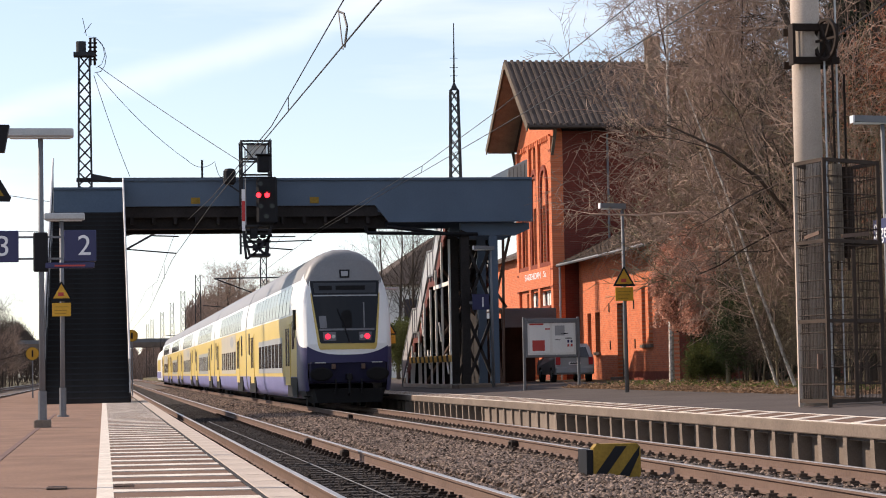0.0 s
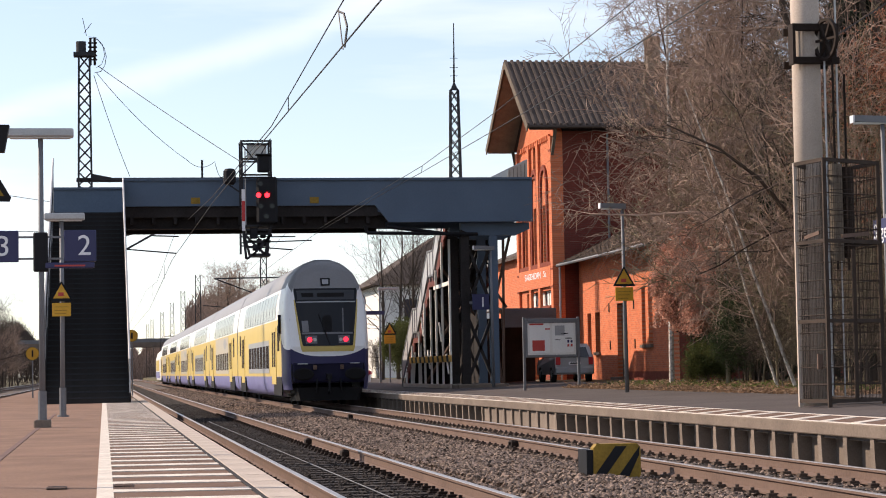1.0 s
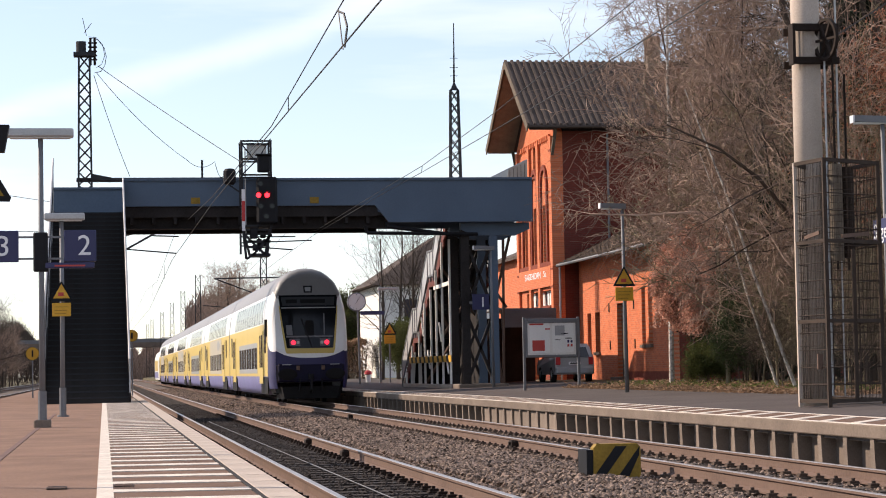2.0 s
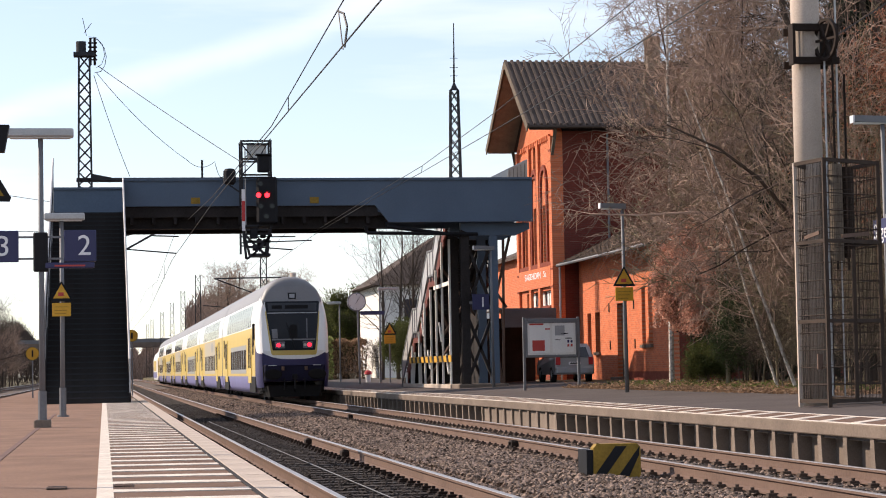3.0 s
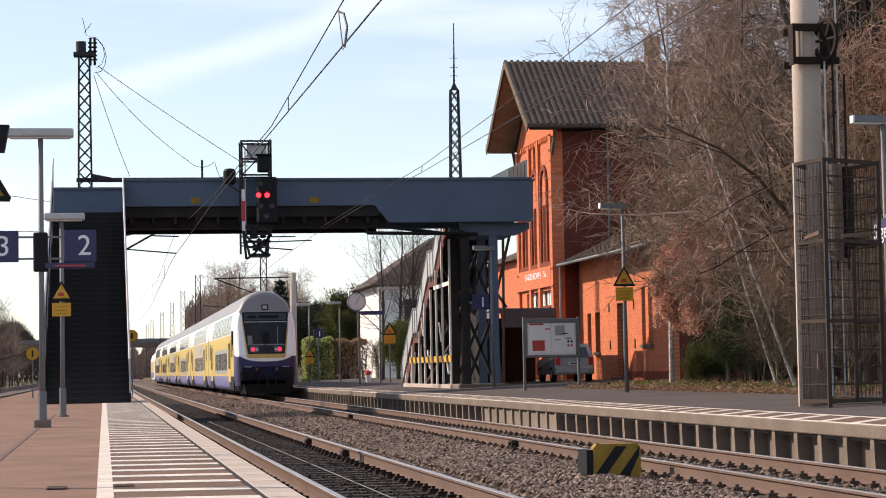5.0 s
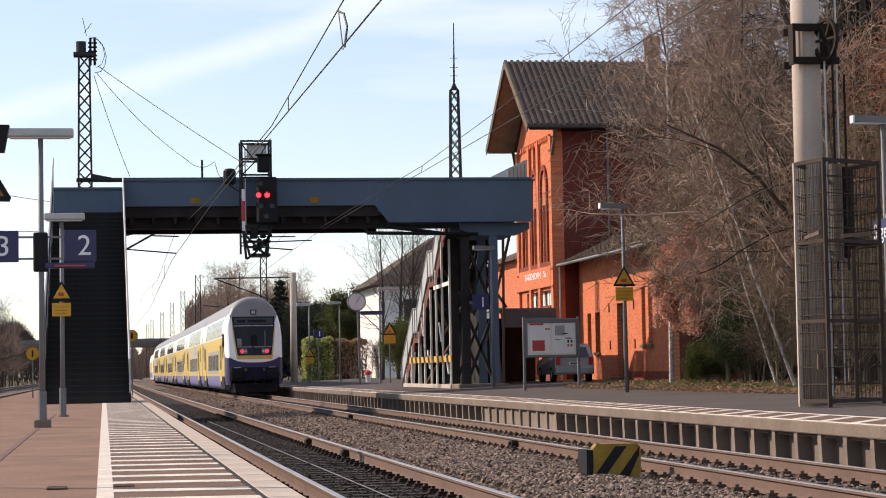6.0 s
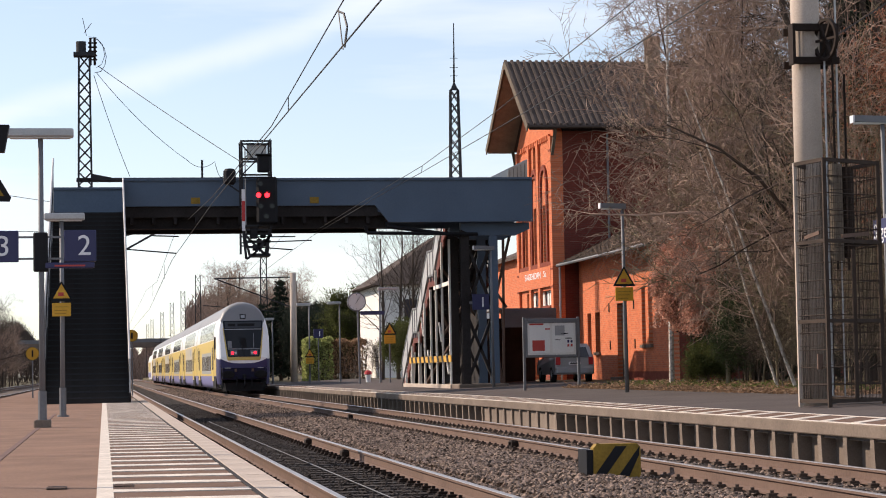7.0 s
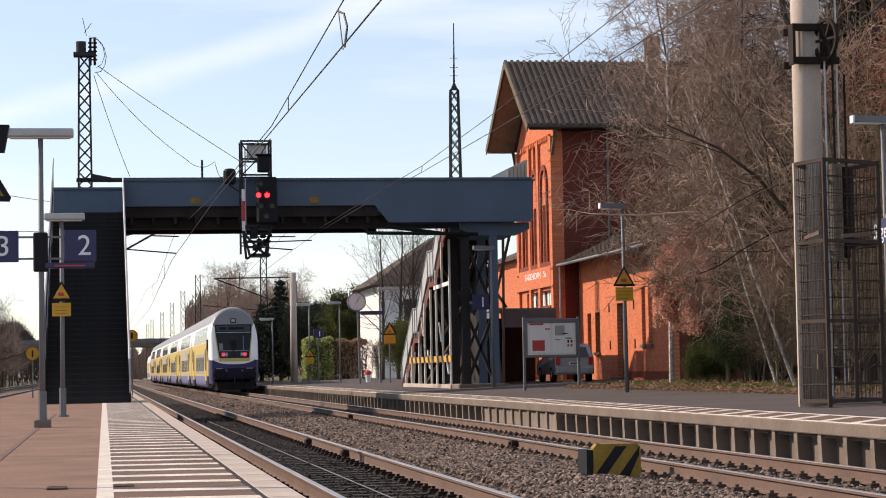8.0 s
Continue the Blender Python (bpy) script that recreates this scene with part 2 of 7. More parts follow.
M = dict(
    asphalt=mat("asphalt", (0.078, 0.063, 0.058), 0.95, var=0.25, scale=0.7, fine=90, bump=0.3),
    paving=mat("paving", (0.198, 0.118, 0.082), 0.95, var=0.34, scale=1.3, fine=45, bump=0.25),
    hatch_dark=mat("hatch_dark", (0.14, 0.084, 0.059), 0.95, var=0.35, scale=2, fine=70, bump=0.2),
    paint_white=mat("paint_white", (0.58, 0.515, 0.445), 0.8, var=0.28, scale=3, fine=40, bump=0.1),
    coping=mat("coping", (0.42, 0.35, 0.295), 0.9, var=0.2, scale=1.5, fine=50, bump=0.2),
    concrete=mat("concrete", (0.16, 0.125, 0.10), 0.92, var=0.3, scale=1.2, fine=40, bump=0.3),
    fin=mat("fin", (0.19, 0.15, 0.12), 0.92, var=0.25, scale=2.2, fine=40, bump=0.3, rnd=0.12),
    ballast=mat("ballast", (0.125, 0.10, 0.085), 0.95, var=0.45, scale=9, fine=26, bump=1.0, dist=0.04),
    ballast_dark=mat("ballast_dark", (0.044, 0.036, 0.032), 0.95, var=0.4, scale=6, fine=30, bump=0.8, dist=0.03),
    stone=island(mat("stone", (0.19, 0.138, 0.108), 0.9, var=0.25, scale=15, fine=80, bump=0.2), 0.8),
    rail_side=mat("rail_side", (0.135, 0.088, 0.068), 0.85, var=0.22, scale=1.0, fine=30, bump=0.2),
    rail_top=mat("rail_top", (0.40, 0.36, 0.33), 0.38, 0.7, var=0.1, scale=0.5, fine=20, bump=0.03),
    sleeper=mat("sleeper", (0.075, 0.062, 0.053), 0.95, var=0.3, scale=5, fine=50, bump=0.3, rnd=0.2),
    sleeper_dark=mat("sleeper_dark", (0.042, 0.034, 0.030), 0.95, var=0.35, scale=5, fine=50, bump=0.3, rnd=0.2),
    iron=mat("iron", (0.028, 0.019, 0.015), 0.8, 0.3, var=0.3, scale=5, fine=60, bump=0.2),
    ground=mat("ground", (0.10, 0.085, 0.05), 1.0, var=0.35, scale=0.3, fine=6, bump=0.5, dist=0.05),
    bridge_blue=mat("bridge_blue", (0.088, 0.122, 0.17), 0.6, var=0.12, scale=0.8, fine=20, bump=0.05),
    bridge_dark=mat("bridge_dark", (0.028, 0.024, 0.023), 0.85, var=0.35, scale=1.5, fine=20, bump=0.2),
    step=mat("step", (0.03, 0.027, 0.026), 0.85, var=0.3, scale=2, fine=40, bump=0.2),
    galv=mat("galv", (0.42, 0.42, 0.42), 0.5, 0.4, var=0.15, scale=3, fine=40, bump=0.05),
    pole=mat("pole", (0.17, 0.172, 0.18), 0.6, 0.2, var=0.15, scale=3, fine=40, bump=0.05),
    lattice=mat("lattice", (0.035, 0.036, 0.04), 0.75, 0.1, var=0.25, scale=3, fine=40, bump=0.1),
    black=mat("black", (0.010, 0.010, 0.012), 0.62, var=0.2, scale=5, fine=40, bump=0.05),
    sign_blue=mat("sign_blue", (0.022, 0.024, 0.085), 0.5, var=0.06, scale=3, fine=30, bump=0.02),
    sign_white=mat("sign_white", (0.75, 0.75, 0.76), 0.5, var=0.04, scale=3, fine=30, bump=0.02),
    yellow=mat("yellow", (0.55, 0.29, 0.015), 0.55, var=0.1, scale=4, fine=30, bump=0.03),
    yellow_old=mat("yellow_old", (0.25, 0.155, 0.025), 0.7, var=0.3, scale=4, fine=30, bump=0.1),
    red=mat("red", (0.45, 0.02, 0.02), 0.5, var=0.1, scale=4, fine=30, bump=0.03),
    white=mat("white", (0.72, 0.72, 0.70), 0.6, var=0.08, scale=2, fine=30, bump=0.05),
    wood=mat("wood", (0.13, 0.105, 0.08), 0.9, var=0.3, scale=3, fine=30, bump=0.2, stretch=(1, 1, 0.1)),
    roof=mat("roof", (0.088, 0.067, 0.057), 0.95, var=0.3, scale=1.0, fine=15, bump=0.4, rnd=0.0),
    soffit=mat("soffit", (0.20, 0.16, 0.12), 0.9, var=0.25, scale=3, fine=20, bump=0.2),
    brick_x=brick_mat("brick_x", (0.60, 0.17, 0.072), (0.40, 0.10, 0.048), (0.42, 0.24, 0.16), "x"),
    # same brickwork with shade put into its colour, for walls turned from the sun
    brick_y_shaded=brick_mat("brick_y_shaded", (0.16, 0.036, 0.025), (0.11, 0.026, 0.018), (0.11, 0.06, 0.045), "y"),
    brick_dark=mat("brick_dark", (0.20, 0.05, 0.03), 0.9, var=0.3, scale=4, fine=30, bump=0.2),
    bark=island(mat("bark", (0.29, 0.205, 0.158), 0.95, var=0.3, scale=4, fine=40, bump=0.3), 0.4),
    bark_dark=island(mat("bark_dark", (0.07, 0.053, 0.042), 0.95, var=0.3, scale=4, fine=40, bump=0.3), 0.3),
    birch=mat("birch", (0.62, 0.57, 0.50), 0.8, var=0.2, scale=3, fine=12, bump=0.2, tint=(0.10, 0.08, 0.07)),
    leaf_brown=leafy(island(mat("leaf_brown", (0.48, 0.26, 0.19), 0.8, var=0.25, scale=6, fine=40, bump=0.1), 0.5)),
    leaf_green=leafy(island(mat("leaf_green", (0.035, 0.055, 0.022), 0.8, var=0.3, scale=6, fine=40, bump=0.1), 0.5)),
    leaf_hedge=leafy(island(mat("leaf_hedge", (0.30, 0.33, 0.12), 0.8, var=0.3, scale=6, fine=40, bump=0.1), 0.5)),
    leaf_dark=island(mat("leaf_dark", (0.018, 0.026, 0.016), 0.9, var=0.3, scale=6, fine=40, bump=0.1), 0.4),
    leaf_oak=leafy(island(mat("leaf_oak", (0.27, 0.125, 0.08), 0.8, var=0.3, scale=6, fine=40, bump=0.1), 0.6)),
    bark_moss=island(mat("bark_moss", (0.20, 0.165, 0.105), 0.95, var=0.3, scale=4, fine=40, bump=0.3), 0.4),
    leaf_olive=leafy(island(mat("leaf_olive", (0.075, 0.085, 0.026), 0.8, var=0.3, scale=6, fine=40, bump=0.1), 0.5)),
    dry_leaf=leafy(island(mat("dry_leaf", (0.24, 0.155, 0.10), 0.9, var=0.3, scale=6, fine=40, bump=0.1), 0.5)),
    grass=leafy(island(mat("grass", (0.12, 0.13, 0.045), 0.9, var=0.3, scale=6, fine=40, bump=0.1), 0.4)),
    t_yellow=mat("t_yellow", (0.56, 0.415, 0.11), 0.4, var=0.05, scale=1, fine=20, bump=0.02),
    t_white=mat("t_white", (0.80, 0.80, 0.79), 0.3, var=0.04, scale=1, fine=20, bump=0.02),
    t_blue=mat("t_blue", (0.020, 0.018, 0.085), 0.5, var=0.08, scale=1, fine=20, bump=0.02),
    # livery blue again, paled in the colour for the sunlit coach sides
    t_blue_sunlit=mat("t_blue_sunlit", (0.17, 0.17, 0.34), 0.5, var=0.12, scale=1, fine=20, bump=0.02),
    t_grey=mat("t_grey", (0.30, 0.31, 0.32), 0.4, var=0.08, scale=1, fine=20, bump=0.02),
    t_roof=mat("t_roof", (0.19, 0.19, 0.195), 0.5, var=0.1, scale=1, fine=20, bump=0.02),
    t_under=mat("t_under", (0.009, 0.0085, 0.009), 0.8, var=0.3, scale=3, fine=30, bump=0.1),
    glass=glass("dark_glass"),
    glass_blue=glass("window_glass", (0.04, 0.042, 0.05), 0.10, 0.5),
    lamp_glass=glass("lamp_glass", (0.55, 0.55, 0.52), 0.3),
    tail=glow("tail_light", (1.0, 0.02, 0.045), 2.4),
    signal_red=glow("signal_red", (1.0, 0.02, 0.03), 5.0),
    red_brown=mat("red_brown", (0.13, 0.042, 0.033), 0.7, var=0.25, scale=3, fine=30, bump=0.1),
    t_cream=mat("t_cream", (0.44, 0.40, 0.32), 0.4, var=0.06, scale=1, fine=20, bump=0.02),
    clip=mat("clip", (0.085, 0.060, 0.046), 0.9, var=0.35, scale=8, fine=60, bump=0.2, rnd=0.2),
    cage=mat("cage", (0.048, 0.033, 0.025), 0.8, var=0.3, scale=4, fine=40, bump=0.1),
    mauve=mat("mauve", (0.15, 0.092, 0.078), 0.9, var=0.3, scale=5, fine=50, bump=0.1),
    # livery blue darkened in the colour for the shade on the lower front
    t_blue_shaded=mat("t_blue_shaded", (0.012, 0.011, 0.032), 0.7, var=0.2, scale=2, fine=30, bump=0.02),
    house=mat("house", (0.70, 0.68, 0.64), 0.9, var=0.08, scale=1, fine=20, bump=0.1),
    wire=mat("wire", (0.05, 0.05, 0.05), 0.6, 0.5, var=0.1, scale=2, fine=20, bump=0.0),
    display=glass("display_glass", (0.022, 0.025, 0.03), 0.35, 0.4),
    lamp_case=mat("lamp_case", (0.10, 0.10, 0.11), 0.4, var=0.1, scale=2, fine=20, bump=0.0),
    silver=mat("silver", (0.36, 0.37, 0.385), 0.35, 0.5, var=0.05, scale=2, fine=20, bump=0.0),
    paper=mat("paper", (0.66, 0.65, 0.62), 0.7, var=0.05, scale=2, fine=20, bump=0.0),
    poster_red=mat("poster_red", (0.45, 0.07, 0.06), 0.6, var=0.1, scale=2, fine=20, bump=0.0),
)


# ---- building blocks ----
class Geo:
    """Vertices and faces gathered for one mesh, with a material index for each face."""

    def __init__(self):
        self.v, self.f, self.m = [], [], []

    def add(self, vs, fs, mi=0):
        o = len(self.v)
        self.v += [tuple(p) for p in vs]
        self.f += [tuple(i + o for i in f) for f in fs]
        self.m += [mi] * len(fs)
        return self

    def box(self, x0, x1, y0, y1, z0, z1, mi=0, bev=0.0):
        if bev:
            b = min(bev, (x1 - x0) / 2.2, (y1 - y0) / 2.2, (z1 - z0) / 2.2)
            ring = lambda e, z: [
                (x0 + e + b, y0 + e, z), (x1 - e - b, y0 + e, z), (x1 - e, y0 + e + b, z), (x1 - e, y1 - e - b, z),
                (x1 - e - b, y1 - e, z), (x0 + e + b, y1 - e, z), (x0 + e, y1 - e - b, z), (x0 + e, y0 + e + b, z)]
            return self.loft([ring(b * 0.7, z0), ring(0, z0 + b), ring(0, z1 - b), ring(b * 0.7, z1)], mi)
        vs = [(x, y, z) for z in (z0, z1) for y in (y0, y1) for x in (x0, x1)]
        return self.add(vs, [(0, 2, 3, 1), (4, 5, 7, 6), (0, 1, 5, 4), (2, 6, 7, 3), (0, 4, 6, 2), (1, 3, 7, 5)], mi)

    def loft(self, rings, mi=0, caps=True, closed=True):
        n = len(rings[0])
        vs = [p for r in rings for p in r]
        fs = []
        for k in range(len(rings) - 1):
            for i in range(n if closed else n - 1):
                j = (i + 1) % n
                fs.append((k * n + i, k * n + j, (k + 1) * n + j, (k + 1) * n + i))
        if caps:
            fs.append(tuple(reversed(range(n))))
            fs.append(tuple((len(rings) - 1) * n + i for i in range(n)))
        return self.add(vs, fs, mi)

    def tube(self, pts, r, n=6, mi=0, r2=None, caps=True):
        pts = [Vector(p) for p in pts]
        rings = []
        for k, p in enumerate(pts):
            t = (pts[min(k + 1, len(pts) - 1)] - pts[max(k - 1, 0)])
            t.normalize()
            a = t.cross(Vector((0, 0, 1)) if abs(t.z) < 0.9 else Vector((1, 0, 0))).normalized()
            b = t.cross(a)
            rr = r if r2 is None else r + (r2 - r) * k / (len(pts) - 1)
            rings.append([p + a * (rr * math.cos(2 * math.pi * i / n)) + b * (rr * math.sin(2 * math.pi * i / n)) for i in range(n)])
        return self.loft(rings, mi, caps)

    def beam(self, p0, p1, w, h, mi=0):
        """A square bar from p0 to p1."""
        p0, p1 = Vector(p0), Vector(p1)
        t = (p1 - p0).normalized()
        a = t.cross(Vector((0, 0, 1)) if abs(t.z) < 0.95 else Vector((0, 1, 0))).normalized() * (w / 2)
        b = t.cross(a).normalized() * (h / 2)
        return self.loft([[p + a + b, p - a + b, p - a - b, p + a - b] for p in (p0, p1)], mi)

    def prism(self, poly, axis, c0, c1, mi=0):
        """A flat polygon (in the two other axes, in order) pushed from c0 to c1 along axis."""
        def at(p, c):
            return {"x": (c, p[0], p[1]), "y": (p[0], c, p[1]), "z": (p[0], p[1], c)}[axis]
        return self.loft([[at(p, c0) for p in poly], [at(p, c1) for p in poly]], mi)

    def disc(self, c, axis, r, depth, n=20, mi=0):
        poly = [(math.cos(2 * math.pi * i / n) * r, math.sin(2 * math.pi * i / n) * r) for i in range(n)]
        x, y, z = c
        if axis == "y":
            return self.prism([(x + a, z + b) for a, b in poly], "y", y, y + depth, mi)
        if axis == "x":
            return self.prism([(y + a, z + b) for a, b in poly], "x", x, x + depth, mi)
        return self.prism([(x + a, y + b) for a, b in poly], "z", z, z + depth, mi)

    def mesh(self, name, mats, smooth=False):
        me = bpy.data.meshes.new(name)
        me.from_pydata(self.v, [], self.f)
        for m in mats if isinstance(mats, (list, tuple)) else [mats]:
            me.materials.append(m)
        if isinstance(mats, (list, tuple)):
            me.polygons.foreach_set("material_index", self.m)
        if smooth:
            me.polygons.foreach_set("use_smooth", [True] * len(me.polygons))
        bm = bmesh.new()
        bm.from_mesh(me)
        bmesh.ops.recalc_face_normals(bm, faces=bm.faces)
        bm.to_mesh(me)
        bm.free()
        return me


def part(name, geo, material, parent, label="", m=None, smooth=False):
    """One mesh object under a thing or part (or at top level, with no parent)."""
    ob = new(name, geo.mesh(name, material, smooth) if isinstance(geo, Geo) else geo)
    if parent:
        ob.parent = parent
    if m is not None:
        ob.matrix_basis = m
    if label:
        tagged(ob, label)
    return ob


def thing(name, label, category, group="", m=None, kind=""):
    ob = new(name)
    ob.empty_display_size = 0.2
    if m is not None:
        ob.matrix_basis = m
    return tagged(ob, label, category, group, kind)


def structure(name, geo, material, label="", m=None, smooth=False):
    return tagged(part(name, geo, material, None, label, m, smooth), kind="structure")


def writing(name, text, size, material, parent, m, depth=0.004, align="LEFT"):
    cu = bpy.data.curves.new(name, "FONT")
    cu.body, cu.size, cu.extrude, cu.align_x = text, size, depth, align
    tmp = new(name, cu)
    deps = bpy.context.evaluated_depsgraph_get()
    me = bpy.data.meshes.new_from_object(tmp.evaluated_get(deps))
    bpy.data.objects.remove(tmp)
    me.materials.clear()
    me.materials.append(material)
    ob = new(name, me)
    ob.parent = parent
    ob.matrix_basis = m
    return ob


# ---- ground, tracks, platforms ----
TRACK_A, TRACK_B, TRACK_C, TRACK_D = 2.91, 7.48, -5.4, -9.7
EDGE_L, EDGE_R = 1.22, 9.30
PLAT = 0.38


def build_ground():
    g = Geo()
    prof = [(-3000, -0.5), (-14, -0.5), (10.2, -0.55), (10.6, 0.2), (13.0, 0.40), (18.5, 0.62), (26, 0.66), (3000, 0.66)]
    ys = [-300, -20, 40, 120, 300, 800, 4500]
    vs = [(x, y, z) for y in ys for x, z in prof]
    n = len(prof)
    fs = [(k * n + i, k * n + i + 1, (k + 1) * n + i + 1, (k + 1) * n + i) for k in range(len(ys) - 1) for i in range(n - 1)]
    g.add(vs, fs)
    structure("ground", g, M["ground"], "dry winter grass and soil ground")


def bed_height(x):
    """The top of the ballast across tracks A and B."""
    z = -0.21
    if 4.4 < x < 6.0:
        z = -0.16
    return z


def build_beds():
    xs = [1.3, 1.9, 2.3, 2.9, 3.5, 4.2, 4.6, 5.2, 5.8, 6.3, 7.0, 7.5, 8.0, 8.6, 9.36]
    g = Geo()
    ys = [-25, 0, 14, 40, 80, 160, 320, 640]
    vs = [(x, y, bed_height(x)) for y in ys for x in xs]
    n = len(xs)
    g.add(vs, [(k * n + i, k * n + i + 1, (k + 1) * n + i + 1, (k + 1) * n + i) for k in range(len(ys) - 1) for i in range(n - 1)])
    # dark fine fill between the rails of the near track
    for i, f in enumerate(g.f):
        cx = sum(g.v[j][0] for j in f) / 4
        g.m[i] = 1 if cx < 3.7 else 0
    structure("track_bed", g, [M["ballast"], M["ballast_dark"]], "crushed stone track bed, brown with brake dust")
    g = Geo()
    g.box(-12.0, -3.6, -25, 640, -0.6, -0.2)
    structure("track_bed_far_side", g, M["ballast"], "crushed stone track bed beside the island platform")


RAIL = [(-0.07, -0.17), (0.07, -0.17), (0.07, -0.155), (0.012, -0.13), (0.012, -0.045), (0.036, -0.03), (0.036, -0.006), (0.028, 0.0),
        (-0.028, 0.0), (-0.036, -0.006), (-0.036, -0.03), (-0.012, -0.045), (-0.012, -0.13), (-0.07, -0.155)]


def rail_geo(y0, y1):
    g = Geo()
    ys = [y0, 10, 30, 60, 100, 200, y1]
    g.loft([[(x, y, z) for x, z in RAIL] for y in ys])
    n = len(RAIL)
    for i, f in enumerate(g.f):
        if len(f) == 4 and all(g.v[j][2] > -0.007 for j in f):
            g.m[i] = 1
    return g


def sleeper_geo():
    g = Geo()
    g.loft([[(-1.3, -0.14, -0.40), (1.3, -0.14, -0.40), (1.3, 0.14, -0.40), (-1.3, 0.14, -0.40)],
            [(-1.28, -0.11, -0.185), (1.28, -0.11, -0.185), (1.28, 0.11, -0.185), (-1.28, 0.11, -0.185)]])
    return g


def clip_geo():
    """A ribbed plate with its two spring clips and screws, under one rail."""
    g = Geo()
    g.box(-0.18, 0.18, -0.08, 0.08, -0.19, -0.168)
    for s in (-1, 1):
        g.box(s * 0.115 - 0.05, s * 0.115 + 0.05, -0.05, 0.05, -0.168, -0.140)
        g.tube([(s * 0.115, 0, -0.140), (s * 0.115, 0, -0.112)], 0.022, 6)
    return g


def build_track(name, cx, label, near_sleepers, dirt="sleeper"):
    t = thing(name, label, "railway track", "tracks", pose(cx, 0, 0), "structure")
    rg = rail_geo(-25, 640).mesh("rail", [M["rail_side"], M["rail_top"]])
    for s in (-1, 1):
        part("rail", rg, None, t, m=pose(s * 0.7535, 0, 0))
    if near_sleepers:
        sg, cg = sleeper_geo().mesh("sleeper", M[dirt]), clip_geo().mesh("rail_fastening", M["clip" if dirt == "sleeper" else "iron"])
        n = 0
        for k in range(140):
            y = 14.0 + 0.6 * k
            so = part("sleeper", sg, None, t, m=pose(random.uniform(-0.01, 0.01), y, 0, 0, 0, random.uniform(-0.6, 0.6)))
            if y < 70:
                for s in (-1, 1):
                    part("rail_fastening", cg, None, so, m=pose(s * 0.7535, 0, 0))
    far = Geo()
    for k in range(300):
        y = (98.0 if near_sleepers else 14.0) + 0.6 * k
        far.box(-1.28, 1.28, y - 0.12, y + 0.12, -0.38, -0.185)
    tagged(part("far_sleepers", far, M["sleeper"], t), kind="stuff")
    return t


def rail_brackets():
    """The clamped joints and drain boxes that sit at the rails."""
    for x, y, w in ((TRACK_A + 0.69, 33.0, 0.04), (TRACK_A + 0.69, 39.0, 0.035), (TRACK_B - 0.82, 59.5, 0.06), (TRACK_B - 0.82, 35.4, 0.06)):
        g = Geo()
        g.box(-w, w, -0.10, 0.10, -0.2, -0.03, bev=0.01)
        g.box(-0.06, 0.06, -0.16, 0.16, -0.13, -0.05, bev=0.01)
        o = part("rail_joint_clamp", g, M["iron"], None, m=pose(x, y, 0))
        tagged(o, "rusty steel clamp bolted to the rail web", "rail clamp", "rail clamps")


def build_left_platform():
    g = Geo()
    g.box(-3.7, EDGE_L - 0.23, -25, 190, -0.5, PLAT)
    structure("platform_island", g, M["paving"], "worn reddish-grey asphalt island platform with a white safety line")
    g = Geo()
    g.box(EDGE_L - 0.229, EDGE_L - 0.02, -25, 190, -0.5, PLAT - 0.16)
    structure("platform_wall_island", g, M["concrete"], "stained concrete platform wall beside the rail")
    t = thing("platform_edge", "pale concrete coping slabs along the platform edge", "platform edge", kind="structure")
    sg = Geo().box(-0.115, 0.115, -0.49, 0.49, -0.16, 0.012, bev=0.012).mesh("coping_slab", M["coping"])
    for k in range(70):
        part("coping_slab", sg, None, t, m=pose(EDGE_L - 0.115, 10 + k, PLAT))
    fg = Geo()
    fg.box(EDGE_L - 0.3, EDGE_L, 79.5, 190, PLAT - 0.16, PLAT + 0.01)
    fg.box(EDGE_L - 0.3, EDGE_L, -25, 9.5, PLAT - 0.16, PLAT + 0.01)
    part("far_coping", fg, M["coping"], t)
    # the safety line and the hatching
    t = thing("safety_marking", "white line and diagonal hatching painted on the platform", "floor marking", kind="structure")
    part("hatch_ground", Geo().box(0.055, EDGE_L - 0.235, 9, 190, PLAT - 0.05, PLAT + 0.004), M["hatch_dark"], t)
    lg = Geo()
    lg.box(-0.055, 0.055, 9, 190, PLAT - 0.05, PLAT + 0.007)
    part("safety_line", lg, M["paint_white"], t)
    w = EDGE_L - 0.24 - 0.055
    hg = Geo().prism([(0, -0.15), (w * 0.5, -0.20), (w, -0.24), (w, 0.07), (w * 0.5, 0.12), (0, 0.15)], "z", 0, 0.008).mesh("hatch_stripe", M["paint_white"])
    rng = random.Random(3)
    for k in range(60):
        part("hatch_stripe", hg, None, t, m=pose(0.055, 10.69 + 1.02 * k + rng.uniform(-0.05, 0.05), PLAT + 0.002, 0, 0, rng.uniform(-0.8, 0.8)))
    part("seam", Geo().box(EDGE_L - 0.262, EDGE_L - 0.232, 9, 150, PLAT - 0.02, PLAT + 0.0125), M["bridge_dark"], t)


